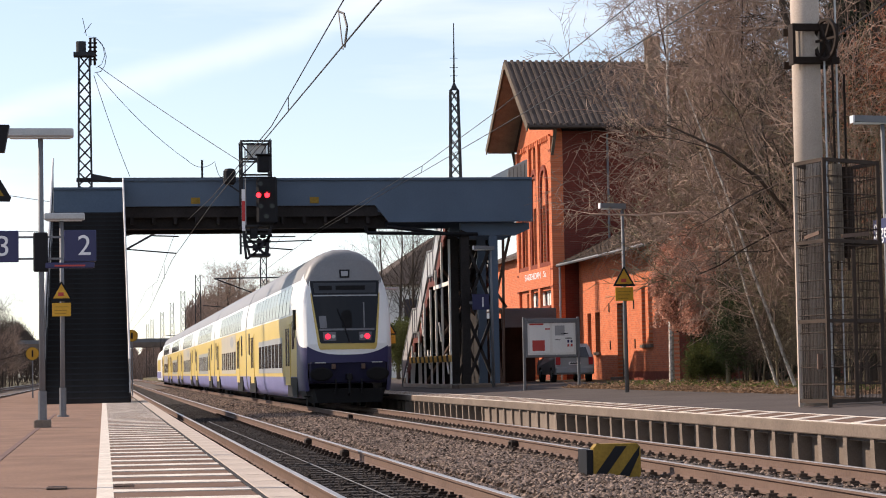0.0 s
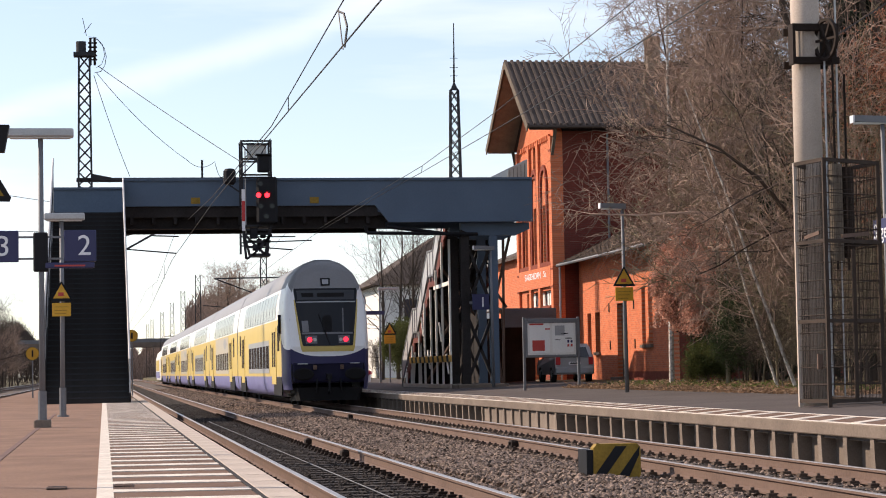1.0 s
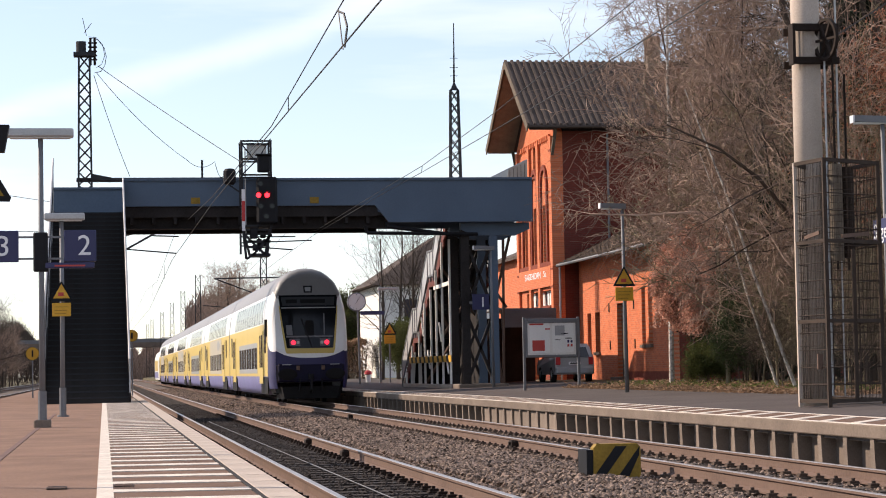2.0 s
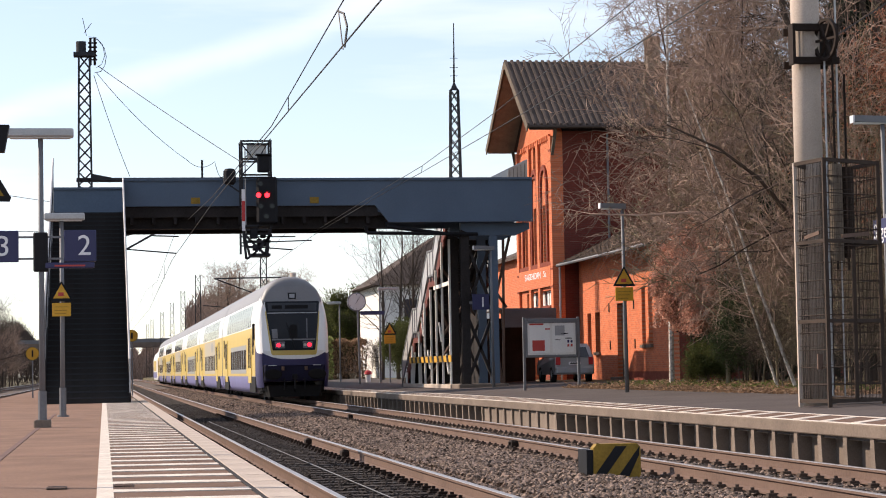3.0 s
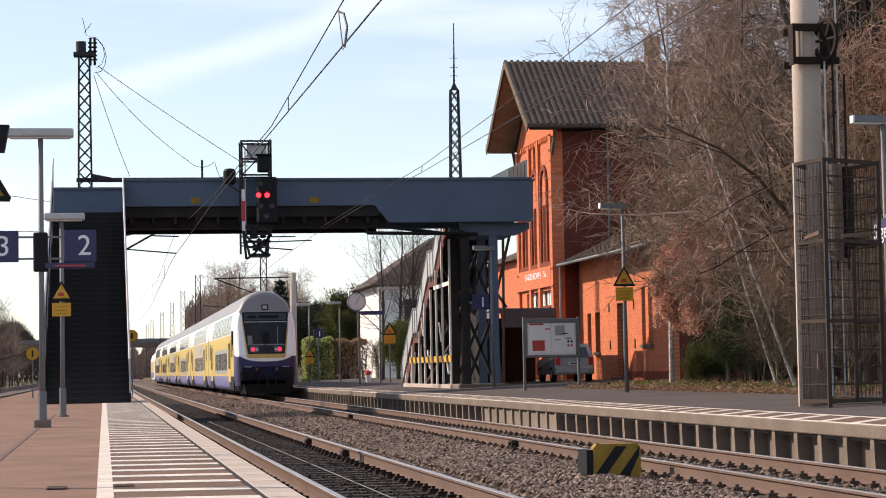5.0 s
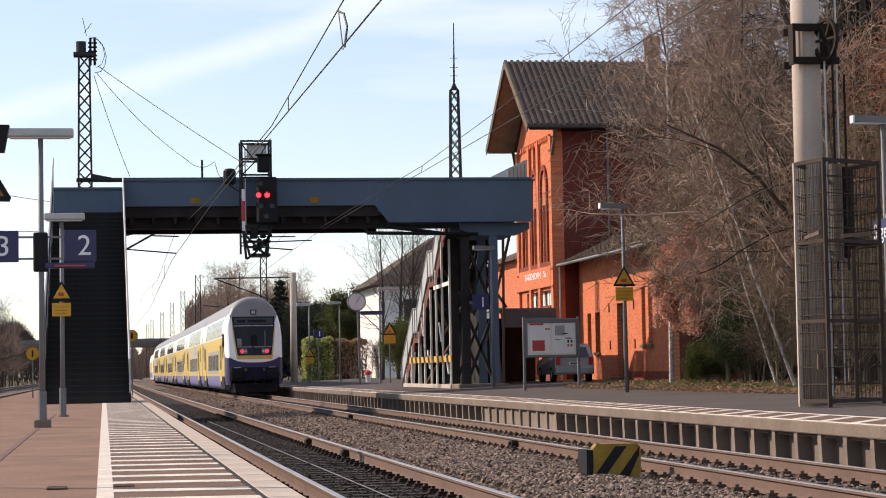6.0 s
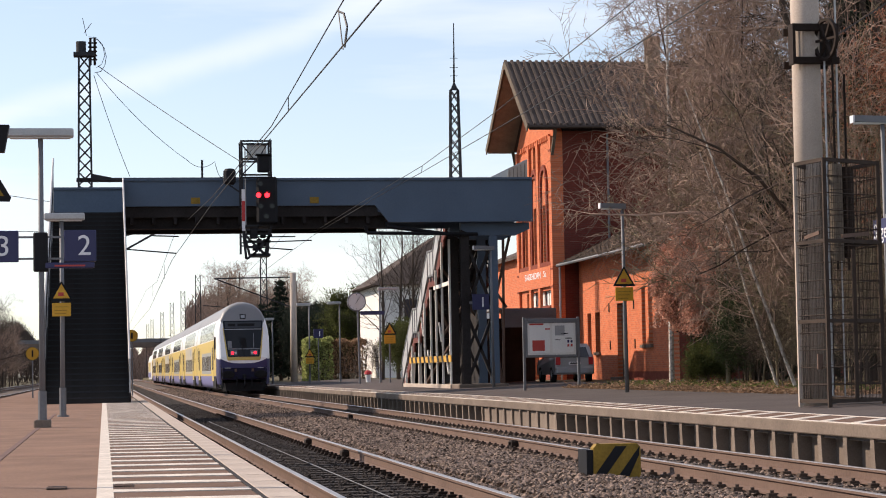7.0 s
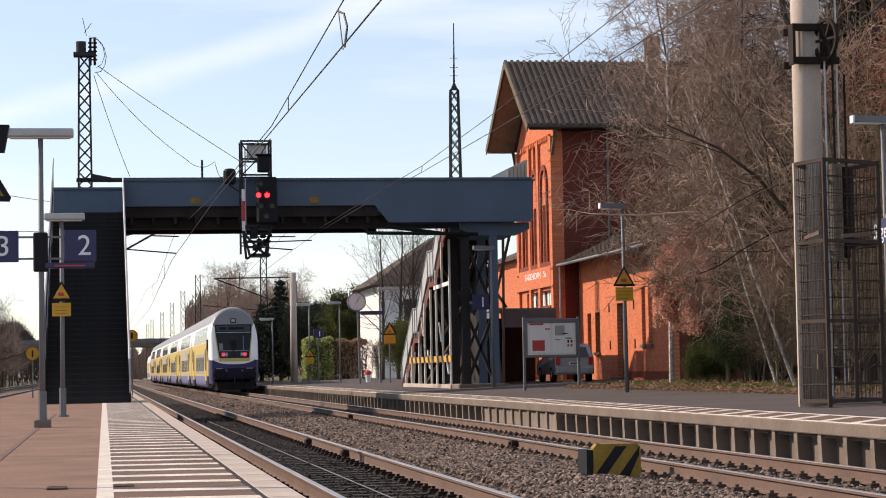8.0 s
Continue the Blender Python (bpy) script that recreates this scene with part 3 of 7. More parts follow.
def build_right_platform():
    g = Geo()
    g.prism([(EDGE_R, 0.18), (EDGE_R, PLAT), (10.4, PLAT + 0.02), (13.5, 0.50), (17.0, 0.62), (17.0, 0.3), (11, 0.1)], "y", -25, 150)
    g.m = [0] * len(g.f)
    structure("platform_station_side", g, M["asphalt"], "dark asphalt platform in front of the station building")
    g = Geo()
    g.box(EDGE_R + 0.17, EDGE_R + 0.7, -25, 150, -0.6, 0.19)
    structure("platform_wall_station_side", g, M["concrete"], "concrete platform wall behind precast ribs")
    t = thing("platform_edge_station_side", "precast concrete platform edge with upright ribs", "platform edge", kind="structure")
    part("edge_beam", Geo().box(EDGE_R - 0.06, EDGE_R + 0.35, -25, 150, PLAT - 0.16, PLAT + 0.008, bev=0.015), M["concrete"], t)
    part("edge_line", Geo().box(EDGE_R - 0.05, EDGE_R + 0.05, -25, 150, PLAT, PLAT + 0.014), M["paint_white"], t)
    fg = Geo().prism([(0.0, 0.0), (0.2, 0.0), (0.2, 0.82), (-0.03, 0.82), (-0.03, 0.7)], "y", -0.075, 0.075).mesh("rib", M["fin"])
    for k in range(150):
        y = 17.61 + 0.995 * k
        part("rib", fg, None, t, m=pose(EDGE_R, y, -0.6))
    # filled cells
    g2 = Geo().box(EDGE_R + 0.02, EDGE_R + 0.17, -0.41, 0.41, -0.6, 0.2).mesh("infill_panel", M["fin"])
    for k in range(27, 36):
        part("infill_panel", g2, None, t, m=pose(0, 17.61 + 0.995 * k + 0.4975, 0))
    t = thing("hatching_station_side", "worn white diagonal hatching painted on the platform", "floor marking", kind="structure")
    part("hatch_ground", Geo().prism([(EDGE_R + 0.055, PLAT + 0.004), (EDGE_R + 0.055, PLAT + 0.010), (10.28, PLAT + 0.030), (10.28, PLAT)], "y", 9, 150), M["hatch_dark"], t)
    w = 10.22 - EDGE_R
    hg = Geo()
    vs = [(0.055, -0.15), (w, 1.3 * w - 0.15), (w, 1.3 * w + 0.15), (0.055, 0.15)]
    hg.loft([[(x, y, 0.004 + x * 0.018) for x, y in vs], [(x, y, 0.016 + x * 0.018) for x, y in vs]])
    hg = hg.mesh("hatch_stripe", M["paint_white"])
    for k in range(75):
        part("hatch_stripe", hg, None, t, m=pose(EDGE_R, 18 + 1.2 * k, PLAT))
    part("inner_line", Geo().box(10.22, 10.30, 9, 150, PLAT, PLAT + 0.034), M["paint_white"], t)


build_ground()
build_beds()
build_track("track_near", TRACK_A, "railway track with rusty rails on dark dirty ballast", True, "sleeper_dark")
build_track("track_middle", TRACK_B, "railway track with rusty rails on brown ballast", True)
build_track("track_outer", TRACK_C, "railway track beyond the island platform", False)
build_track("track_far", TRACK_D, "railway track on the far side of the station", False)
rail_brackets()
tagged(part("track_cable", Geo().tube([(2.93, 17, -0.155), (2.9, 32, -0.155), (2.86, 45, -0.155), (2.82, 60, -0.16)], 0.007, 5), M["pole"], None), "thin grey cable lying between the near rails", "cable")
build_left_platform()
build_right_platform()

# ---- footbridge ----
BY0, BY1 = 76.0, 79.6
DECK = 6.75


def build_bridge():
    t = thing("footbridge", "blue-painted steel footbridge across the tracks", "footbridge")
    x0, x1 = -1.75, 15.15
    for y, nm in ((BY0, "parapet_girder"), (BY1 - 0.12, "parapet_girder")):
        g = Geo()
        z1, zc, zb = 7.93, 6.98, 6.42
        xs0 = 0.72 if y == BY0 else x0
        g.prism([(xs0, zc), (9.5, zc), (9.95, zb), (x1, zb), (x1, z1), (xs0, z1)], "y", y, y + 0.10)
        g.box(xs0, x1, y - 0.06, y + 0.16, z1 - 0.06, z1 + 0.02)
        g.box(9.95, x1, y - 0.05, y + 0.16, zb - 0.05, zb + 0.03)
        part(nm, g, M["bridge_blue"], t)
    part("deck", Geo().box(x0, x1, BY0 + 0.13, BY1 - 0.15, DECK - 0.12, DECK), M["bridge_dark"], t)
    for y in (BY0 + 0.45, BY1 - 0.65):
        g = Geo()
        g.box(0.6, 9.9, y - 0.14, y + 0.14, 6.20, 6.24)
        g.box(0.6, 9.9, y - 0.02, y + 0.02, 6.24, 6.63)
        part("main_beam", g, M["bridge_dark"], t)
    # added dark strip: gives the recess below the girder its shade
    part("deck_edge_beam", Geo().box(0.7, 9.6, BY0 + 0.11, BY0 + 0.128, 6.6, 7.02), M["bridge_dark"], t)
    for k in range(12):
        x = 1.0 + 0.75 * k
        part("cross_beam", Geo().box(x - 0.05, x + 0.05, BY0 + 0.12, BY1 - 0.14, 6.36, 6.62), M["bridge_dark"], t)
    for k in range(22):
        x = 1.4 + 0.65 * k
        if x < x1:
            part("stiffener", Geo().box(x - 0.012, x + 0.012, BY1 - 0.2, BY1 - 0.122, 7.0, 7.86), M["bridge_blue"], t)
    # small yellow plates on the girder
    for x in (3.2, 7.35):
        part("marker_plate", Geo().box(x - 0.16, x + 0.16, BY0 - 0.02, BY0 - 0.002, 7.06, 7.28), M["yellow_old"], t, "faded yellow plate")
    # the pier on the station platform
    for y in (BY0 + 0.5, BY1 - 0.6):
        for x in (12.75, 13.78):
            g = Geo()
            g.box(x - 0.15, x + 0.15, y - 0.14, y - 0.11, 0.45, 6.36)
            g.box(x - 0.15, x + 0.15, y + 0.11, y + 0.14, 0.45, 6.36)
            g.box(x - 0.015, x + 0.015, y - 0.11, y + 0.11, 0.45, 6.36)
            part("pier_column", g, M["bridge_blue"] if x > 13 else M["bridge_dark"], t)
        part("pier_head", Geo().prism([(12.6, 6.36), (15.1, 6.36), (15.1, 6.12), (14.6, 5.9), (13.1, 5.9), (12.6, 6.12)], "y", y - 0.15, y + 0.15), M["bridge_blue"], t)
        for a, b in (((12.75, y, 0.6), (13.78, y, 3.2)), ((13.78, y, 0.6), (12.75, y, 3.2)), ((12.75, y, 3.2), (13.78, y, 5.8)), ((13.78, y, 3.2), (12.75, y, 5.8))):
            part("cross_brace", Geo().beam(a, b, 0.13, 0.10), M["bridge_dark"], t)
    for a, b in (((14.9, BY1 - 0.6, 6.2), (14.1, BY1 + 0.4, 2.2)), ((14.5, BY1 - 0.6, 0.5), (14.2, BY1 - 0.6, 2.8)), ((13.9, BY1 - 0.6, 4.6), (14.7, BY1 - 0.6, 3.4)), ((14.55, BY1 - 0.6, 0.5), (14.62, BY1 - 0.6, 6.2))):
        part("strut", Geo().beam(a, b, 0.09, 0.09), M["rail_side"], t, "rusty steel strut")
    part("footing", Geo().box(12.4, 14.2, BY0 + 0.1, BY1 - 0.1, 0.3, 0.62, bev=0.03), M["concrete"], t)
    return t


def stair(name, label, x0, x1, ya, yb, z0, z1, open_side, side="bridge_dark", rail="galv"):
    """A straight steel stair that climbs from ya to yb."""
    t = thing(name, label, "staircase")
    n = 38
    dy, dz = (yb - ya) / n, (z1 - z0) / n
    s = 1 if dy > 0 else -1
    tg = Geo()
    tg.box(x0 + 0.06, x1 - 0.06, min(0, dy * 1.15), max(0, dy * 1.15), -0.045, 0.0)
    tg.box(x0 + 0.06, x1 - 0.06, min(0, -0.02 * s), max(0, 0.02 * s) + 0.001, -dz, 0.0)
    tm = tg.mesh("step", M["step"])
    nm = Geo().box(x0 + 0.08, x1 - 0.08, min(-0.03 * s, 0.01 * s), max(-0.03 * s, 0.01 * s), -0.035, 0.006).mesh("nosing", M["lattice"])
    for k in range(n):
        st = part("step", tm, None, t, m=pose(0, ya + dy * k, z0 + dz * (k + 1)))
        part("nosing", nm, None, st)
    for x in (x0, x1 - 0.06):
        part("stringer", Geo().prism([(ya - s * 0.1, z0), (ya + s * 0.5, z0), (yb, z1 - 0.32), (yb, z1 + 0.1), (ya - s * 0.1, z0 + 0.25)], "x", x, x + 0.06), M[side], t)
        for h, r in ((1.9 if open_side and x == x0 else 1.2, 0.032), (0.75, 0.022)):
            part("handrail", Geo().tube([(x + 0.03, ya, z0 + h), (x + 0.03, yb, z1 + h)], r, 6), M[rail], t)
        for k in range(0, n + 1, 6 if open_side else 3):
            y, z = ya + dy * k, z0 + dz * k
            part("rail_post", Geo().box(x + 0.008, x + 0.052, y - 0.022, y + 0.022, z, z + (1.9 if open_side and x == x0 else 1.2)), M[rail], t)
    for x in (x0 + 0.022, x1 - 0.038):
        for k in range(2, n - 2, 6):
            y, z = ya + dy * (k + 0.1), z0 + dz * k
            high = 1.85 if x < (x0 + x1) / 2 else 1.1
            part("side_panel", Geo().prism([(y, z + 0.1), (y + dy * 5.8, z + dz * 5.8 + 0.1), (y + dy * 5.8, z + dz * 5.8 + high), (y, z + high)], "x", x, x + 0.016), M[side], t)
    return t


build_bridge()
stair("platform_stair", "dark steel staircase with closed risers and pale handrails", -1.7, 0.74, 61.3, 76.0, PLAT, DECK, 1)

# the line of the station stair's treads: (y, z), three flights with two landings
FLIGHTS = [(91.6, 0.5), (88.2, 2.55), (87.0, 2.55), (83.9, 4.65), (82.4, 4.65), (79.6, DECK)]


def tread_z(y):
    for (ya, za), (yb, zb) in zip(FLIGHTS, FLIGHTS[1:]):
        if yb <= y <= ya:
            return za + (zb - za) * (ya - y) / (ya - yb)
    return FLIGHTS[0][1] if y > FLIGHTS[0][0] else FLIGHTS[-1][1]


def build_station_stair():
    t = thing("station_stair", "steel staircase in three flights with red-brown stringers and pale railing panels", "staircase")
    x0, x1 = 12.55, 14.6
    for (ya, za), (yb, zb) in zip(FLIGHTS[::2], FLIGHTS[1::2]):
        m = round((zb - za) / 0.17)
        dy, dz = (yb - ya) / m, (zb - za) / m
        tm = Geo().box(x0 + 0.08, x1 - 0.08, dy * 1.1, 0, -0.05, 0.0).box(x0 + 0.09, x1 - 0.09, -0.015, 0.0, -dz, -0.051).mesh("step", M["step"])
        for k in range(m):
            part("step", tm, None, t, m=pose(0, ya + dy * k, za + dz * (k + 1)))
        for x in (x0, x1 - 0.07):
            # stepped plate: teeth hang below the treads
            g = Geo()
            q = max(4, m // 2)
            for k in range(q):
                a, b = ya + (yb - ya) * k / q, ya + (yb - ya) * (k + 1) / q
                z = za + (zb - za) * k / q
                g.prism([(a, z - 0.42), (a, z + 0.02), (b, z + 0.02 + (zb - za) / q), (b, z - 0.42 + (zb - za) / q * 0.35)], "x", x, x + 0.07)
            part("stringer", g, M["red_brown"], t)
    for (ya, za), (yb, zb) in zip(FLIGHTS[1::2], FLIGHTS[2::2]):
        part("landing", Geo().box(x0 + 0.06, x1 - 0.06, yb, ya, za - 0.14, za), M["step"], t)
        part("landing_edge", Geo().box(x0 - 0.01, x0 + 0.06, yb, ya, za - 0.30, za + 0.03), M["red_brown"], t)
    # railings: framed pale panels, one for each flight and landing
    for x in (x0 - 0.04, x1 - 0.02):
        for (ya, za), (yb, zb) in zip(FLIGHTS, FLIGHTS[1:]):
            part("handrail", Geo().beam((x, ya, za + 1.08), (x, yb, zb + 1.08), 0.06, 0.06), M["pole"], t)
            part("bottom_rail", Geo().beam((x, ya, za + 0.12), (x, yb, zb + 0.12), 0.05, 0.05), M["pole"], t)
            part("rail_panel", Geo().prism([(ya - 0.08, za + 0.16), (yb + 0.08, zb + 0.16), (yb + 0.08, zb + 1.02), (ya - 0.08, za + 1.02)], "x", x - 0.008, x + 0.008), M["galv"], t, "pale railing panel")
            for y, z in ((ya, za), ((ya + yb) / 2, (za + zb) / 2)):
                part("rail_post", Geo().box(x - 0.03, x + 0.03, y - 0.03, y + 0.03, z - 0.1, z + 1.1), M["pole"], t)
    # pale timber and steel supports below the flights, some leaning
    for x, y, lean in ((12.62, 89.6, 0), (12.62, 88.4, 0.1), (12.62, 86.9, 0), (14.5, 87.6, 0), (14.5, 83.2, 0.1), (14.5, 80.2, 0)):
        top = tread_z(y) - 0.3
        part("support_post", Geo().beam((x - lean, y, 0.45), (x, y, top), 0.075, 0.075), M["house"] if x < 13 else M["wood"], t, "weathered white support post")
    for a, b in (((12.7, 86.0, 0.6), (14.5, 83.4, 4.0)), ((14.5, 86.0, 0.6), (12.7, 83.4, 4.0)), ((12.7, 81.6, 2.4), (14.5, 81.6, 5.0)), ((12.7, 81.6, 5.0), (14.5, 81.6, 2.4))):
        part("support_brace", Geo().beam(a, b, 0.11, 0.08), M["rail_side"], t, "rusty diagonal brace")
    # dark sheet added behind the posts; its colour stands for the dim stair underside
    part("under_boarding", Geo().prism([(90.6, 0.5), (79.8, 0.5), (79.8, 6.1), (82.4, 4.2), (83.9, 4.1), (87.0, 2.1), (88.2, 2.0)], "x", 13.95, 14.0), M["bridge_dark"], t, "dark backing sheet below the flights")
    return t


build_station_stair()

# ---- station building ----
BX, BXE, BYN, BYF, BASE = 18.95, 29.5, 90.3, 98.4, 0.6


def wall_with_holes(axis, c0, c1, u0, u1, z0, z1, holes):
    """A thick wall normal to axis between c0 and c1 with openings (u0, u1, z0, z1) through it, as one skin."""
    g = Geo()
    us = sorted({u0, u1, *[h[0] for h in holes], *[h[1] for h in holes]})
    zs = sorted({z0, z1, *[h[2] for h in holes], *[h[3] for h in holes]})
    nu, nz = len(us), len(zs)
    at = (lambda c, u, z: (c, u, z)) if axis == "x" else (lambda c, u, z: (u, c, z))
    vs = [at(c, u, z) for c in (c0, c1) for z in zs for u in us]
    idx = lambda c, i, k: c * nu * nz + k * nu + i

    def solid(i, k):
        if not (0 <= i < nu - 1 and 0 <= k < nz - 1):
            return False
        u, z = (us[i] + us[i + 1]) / 2, (zs[k] + zs[k + 1]) / 2
        return not any(h[0] <= u <= h[1] and h[2] <= z <= h[3] for h in holes)
    fs = []
    for i in range(nu - 1):
        for k in range(nz - 1):
            if not solid(i, k):
                continue
            for c in (0, 1):
                fs.append((idx(c, i, k), idx(c, i + 1, k), idx(c, i + 1, k + 1), idx(c, i, k + 1)))
            for di, dk, e in ((-1, 0, ((i, k), (i, k + 1))), (1, 0, ((i + 1, k), (i + 1, k + 1))), (0, -1, ((i, k), (i + 1, k))), (0, 1, ((i, k + 1), (i + 1, k + 1)))):
                if not solid(i + di, k + dk):
                    (p, q), (r, t) = e
                    fs.append((idx(0, p, q), idx(0, r, t), idx(1, r, t), idx(1, p, q)))
    return g.add(vs, fs)


def build_station():
    t = thing("station_building", "red brick station house with a steep tiled gable roof", "building")
    eave, ridge = 11.2, 14.75
    mid = (BYN + BYF) / 2
    holes = []
    for yc in (92.3, 94.35, 96.4):
        holes.append((yc - 0.45, yc + 0.45, 5.7, 8.2))
    holes += [(91.3, 96.7, 3.82, 4.48), (94.0, 95.1, 0.6, 3.0), (94.0, 94.7, 9.6, 10.9)]
    part("gable_wall", wall_with_holes("x", BX, BX + 0.4, BYN, BYF, BASE, eave, holes), M["brick_x"], t)
    part("gable", Geo().prism([(BYN, eave), (BYF, eave), (mid, ridge - 0.35)], "x", BX, BX + 0.4), M["brick_x"], t)
    part("side_wall", Geo().box(BX + 0.4, BXE, BYN, BYN + 0.4, BASE, eave), M["brick_y_shaded"], t)
    part("rear_side_wall", Geo().box(BX + 0.4, BXE, BYF - 0.4, BYF, BASE, eave), M["brick_y_shaded"], t)
    part("end_wall", Geo().prism([(BYN + 0.4, BASE), (BYF - 0.4, BASE), (BYF - 0.4, eave), (mid, ridge - 0.4), (BYN + 0.4, eave)], "x", BXE - 0.4, BXE), M["brick_y_shaded"], t)
    # windows with mullions
    for a, b, z0, z1 in holes:
        w = part("window", Geo().box(BX + 0.22, BX + 0.25, a, b, z0, z1), M["glass_blue"], t)
        fr = Geo()
        for y in (a, (a + b) / 2 - 0.03, b - 0.06):
            fr.box(BX + 0.18, BX + 0.28, y, y + 0.06, z0, z1)
        for z in (z0, (z0 + z1) / 2, z1 - 0.06):
            fr.box(BX + 0.185, BX + 0.275, a, b, z, z + 0.06)
        part("window_frame", fr, M["white"], w)
        part("window_sill", Geo().box(BX - 0.08, BX + 0.1, a - 0.08, b + 0.08, z0 - 0.1, z0), M["brick_dark"], w)
    # pilasters and arches in relief on the gable front
    for y in (BYN, 93.1, 95.15, BYF - 0.5):
        part("pilaster", Geo().box(BX - 0.12, BX, y, y + 0.45, BASE, eave - 0.2), M["brick_x"], t)
    for yc in (92.3, 94.35, 96.4):
        g = Geo()
        n = 8
        o = [(yc + 0.78 * math.cos(math.pi * i / n), 9.0 + 0.95 * math.sin(math.pi * i / n)) for i in range(n + 1)]
        q = [(yc + 0.56 * math.cos(math.pi * i / n), 9.0 + 0.72 * math.sin(math.pi * i / n)) for i in range(n + 1)]
        for i in range(n):
            g.prism([o[i], o[i + 1], q[i + 1], q[i]], "x", BX - 0.09, BX - 0.002)
        for s in (-1, 1):
            g.box(BX - 0.09, BX - 0.002, yc + s * 0.67 - 0.11, yc + s * 0.67 + 0.11, 5.5, 9.0)
        part("arch", g, M["brick_dark"], t)
    part("cornice", Geo().box(BX - 0.1, BX - 0.001, BYN + 0.45, BYF - 0.5, 5.52, 5.68), M["brick_dark"], t)
    part("plinth", Geo().box(BX - 0.06, BX, BYN + 0.45, 93.9, BASE - 0.1, 1.2), M["brick_dark"], t)
    # the roof, tile courses as ridges running down the slope
    xo0, xo1, over = 17.7, 30.3, 0.95
    half = (BYF - BYN) / 2 + over
    slope = (ridge - 11.35) / half
    for s in (-1, 1):
        r = part("roof_slope", Geo().prism([(mid, ridge), (mid + s * half, 11.35), (mid + s * half, 11.2), (mid, ridge - 0.18)], "x", xo0, xo1), M["roof"], t)
        for k in range(46):
            x = xo0 + 0.02 + k * (xo1 - xo0 - 0.1) / 45
            part("roof_rib", Geo().beam((x, mid, ridge + 0.03), (x, mid + s * half, 11.38), 0.11, 0.08), M["roof"], r)
        part("bargeboard", Geo().beam((xo0 - 0.03, mid + s * 0.03, ridge - 0.12), (xo0 - 0.03, mid + s * half, 11.2), 0.05, 0.3), M["wood"], t)
        part("gutter", Geo().tube([(xo0, mid + s * (half + 0.06), 11.25), (xo1, mid + s * (half + 0.06), 11.25)], 0.06, 6), M["cage"], t)
        for x in (BX + 0.0,):
            part("eave_bracket", Geo().beam((x - 0.05, mid + s * (half - 0.95), 10.2), (x - 0.05, mid + s * half * 0.97, 11.2), 0.12, 0.12), M["wood"], t)
    part("soffit", Geo().prism([(mid - half, 11.14), (mid, ridge - 0.24), (mid + half, 11.14), (mid, ridge - 0.22)], "x", xo0 + 0.05, BX), M["soffit"], t)
    for x, y in ((24.3, mid - 0.5), (27.3, mid + 0.3)):
        part("chimney", Geo().box(x - 0.3, x + 0.3, y - 0.3, y + 0.3, 13.8, 15.8, bev=0.03), M["soffit"], t)
    part("downpipe", Geo().tube([(21.3, BYN - 0.06, 11.1), (21.3, BYN - 0.06, 6.3)], 0.05, 6), M["pole"], t)
    wr = writing("lettering", "SAGEHORN   Sa", 0.40, M["sign_white"], t, Matrix.Translation((BX - 0.135, 96.45, 5.05)) @ Matrix(((0, 0, -1, 0), (-1, 0, 0, 0), (0, 1, 0, 0), (0, 0, 0, 1))))
    wr.matrix_basis = wr.matrix_basis @ Matrix.Diagonal((4.8 / max(v.co.x for v in wr.data.vertices), 1, 1, 1))
    part("sign_band", Geo().box(BX - 0.13, BX - 0.06, BYN + 0.46, BYF - 0.52, 4.62, 5.5), M["brick_x"], t)
    # row of white panels set into the wide window opening
    for k in range(9):
        y = 91.3 + 0.6 * k + 0.04
        part("blind", Geo().box(BX + 0.17, BX + 0.179, y, y + 0.5, 3.88, 4.42), M["paper"], t, "white upright panel in the wide window")
    # brick courses set proud, string courses and dentils
    for z in (4.55, 5.3, 8.35, 10.35):
        part("string_course", Geo().box(BX - 0.135, BX - 0.121, BYN, BYN + 0.45, z, z + 0.08).box(BX - 0.135, BX - 0.121, BYF - 0.5, BYF - 0.05, z, z + 0.08), M["brick_dark"], t)
    for k in range(18):
        y = BYN + 0.5 + k * 0.41
        part("dentil", Geo().box(BX - 0.10, BX - 0.001, y, y + 0.18, 10.9 + 0.0, 11.12), M["brick_x"], t)

    rw = thing("station_rear_wing", "lower red brick wing behind the station house", "building")
    part("front_wall", Geo().box(19.3, 19.7, BYF + 0.02, 108, BASE, 6.4), M["brick_x"], rw)
    part("end_wall", Geo().box(19.7, 27, 107.6, 108, BASE, 6.4), M["brick_y_shaded"], rw)
    part("roof", Geo().prism([(18.9, 6.35), (23.2, 7.9), (27.4, 6.35), (27.4, 6.2), (23.2, 7.75), (18.9, 6.2)], "y", BYF + 0.02, 108.4), M["roof"], rw)
    for y in (100.2, 103.0, 105.4):
        w = part("window", Geo().box(19.27, 19.29, y, y + 0.9, 1.6, 3.6), M["glass_blue"], rw)
        part("window_sill", Geo().box(19.2, 19.3, y - 0.08, y + 0.98, 1.5, 1.6), M["concrete"], w)

    a = thing("station_annex", "low red brick annex under a deep slate eave", "building")
    ax, y0, y1 = 19.95, 75.5, BYN - 0.02
    top = 5.75
    holes = [(88.1, 88.8, 1.74, 3.37), (86.5, 87.35, 1.74, 3.37), (82.0, 83.5, BASE, 3.62), (78.95, 79.5, 1.95, 4.1), (77.9, 78.5, 1.95, 4.1)]
    part("front_wall", wall_with_holes("x", ax, ax + 0.35, y0, y1, BASE - 0.1, top, holes), M["brick_x"], a)
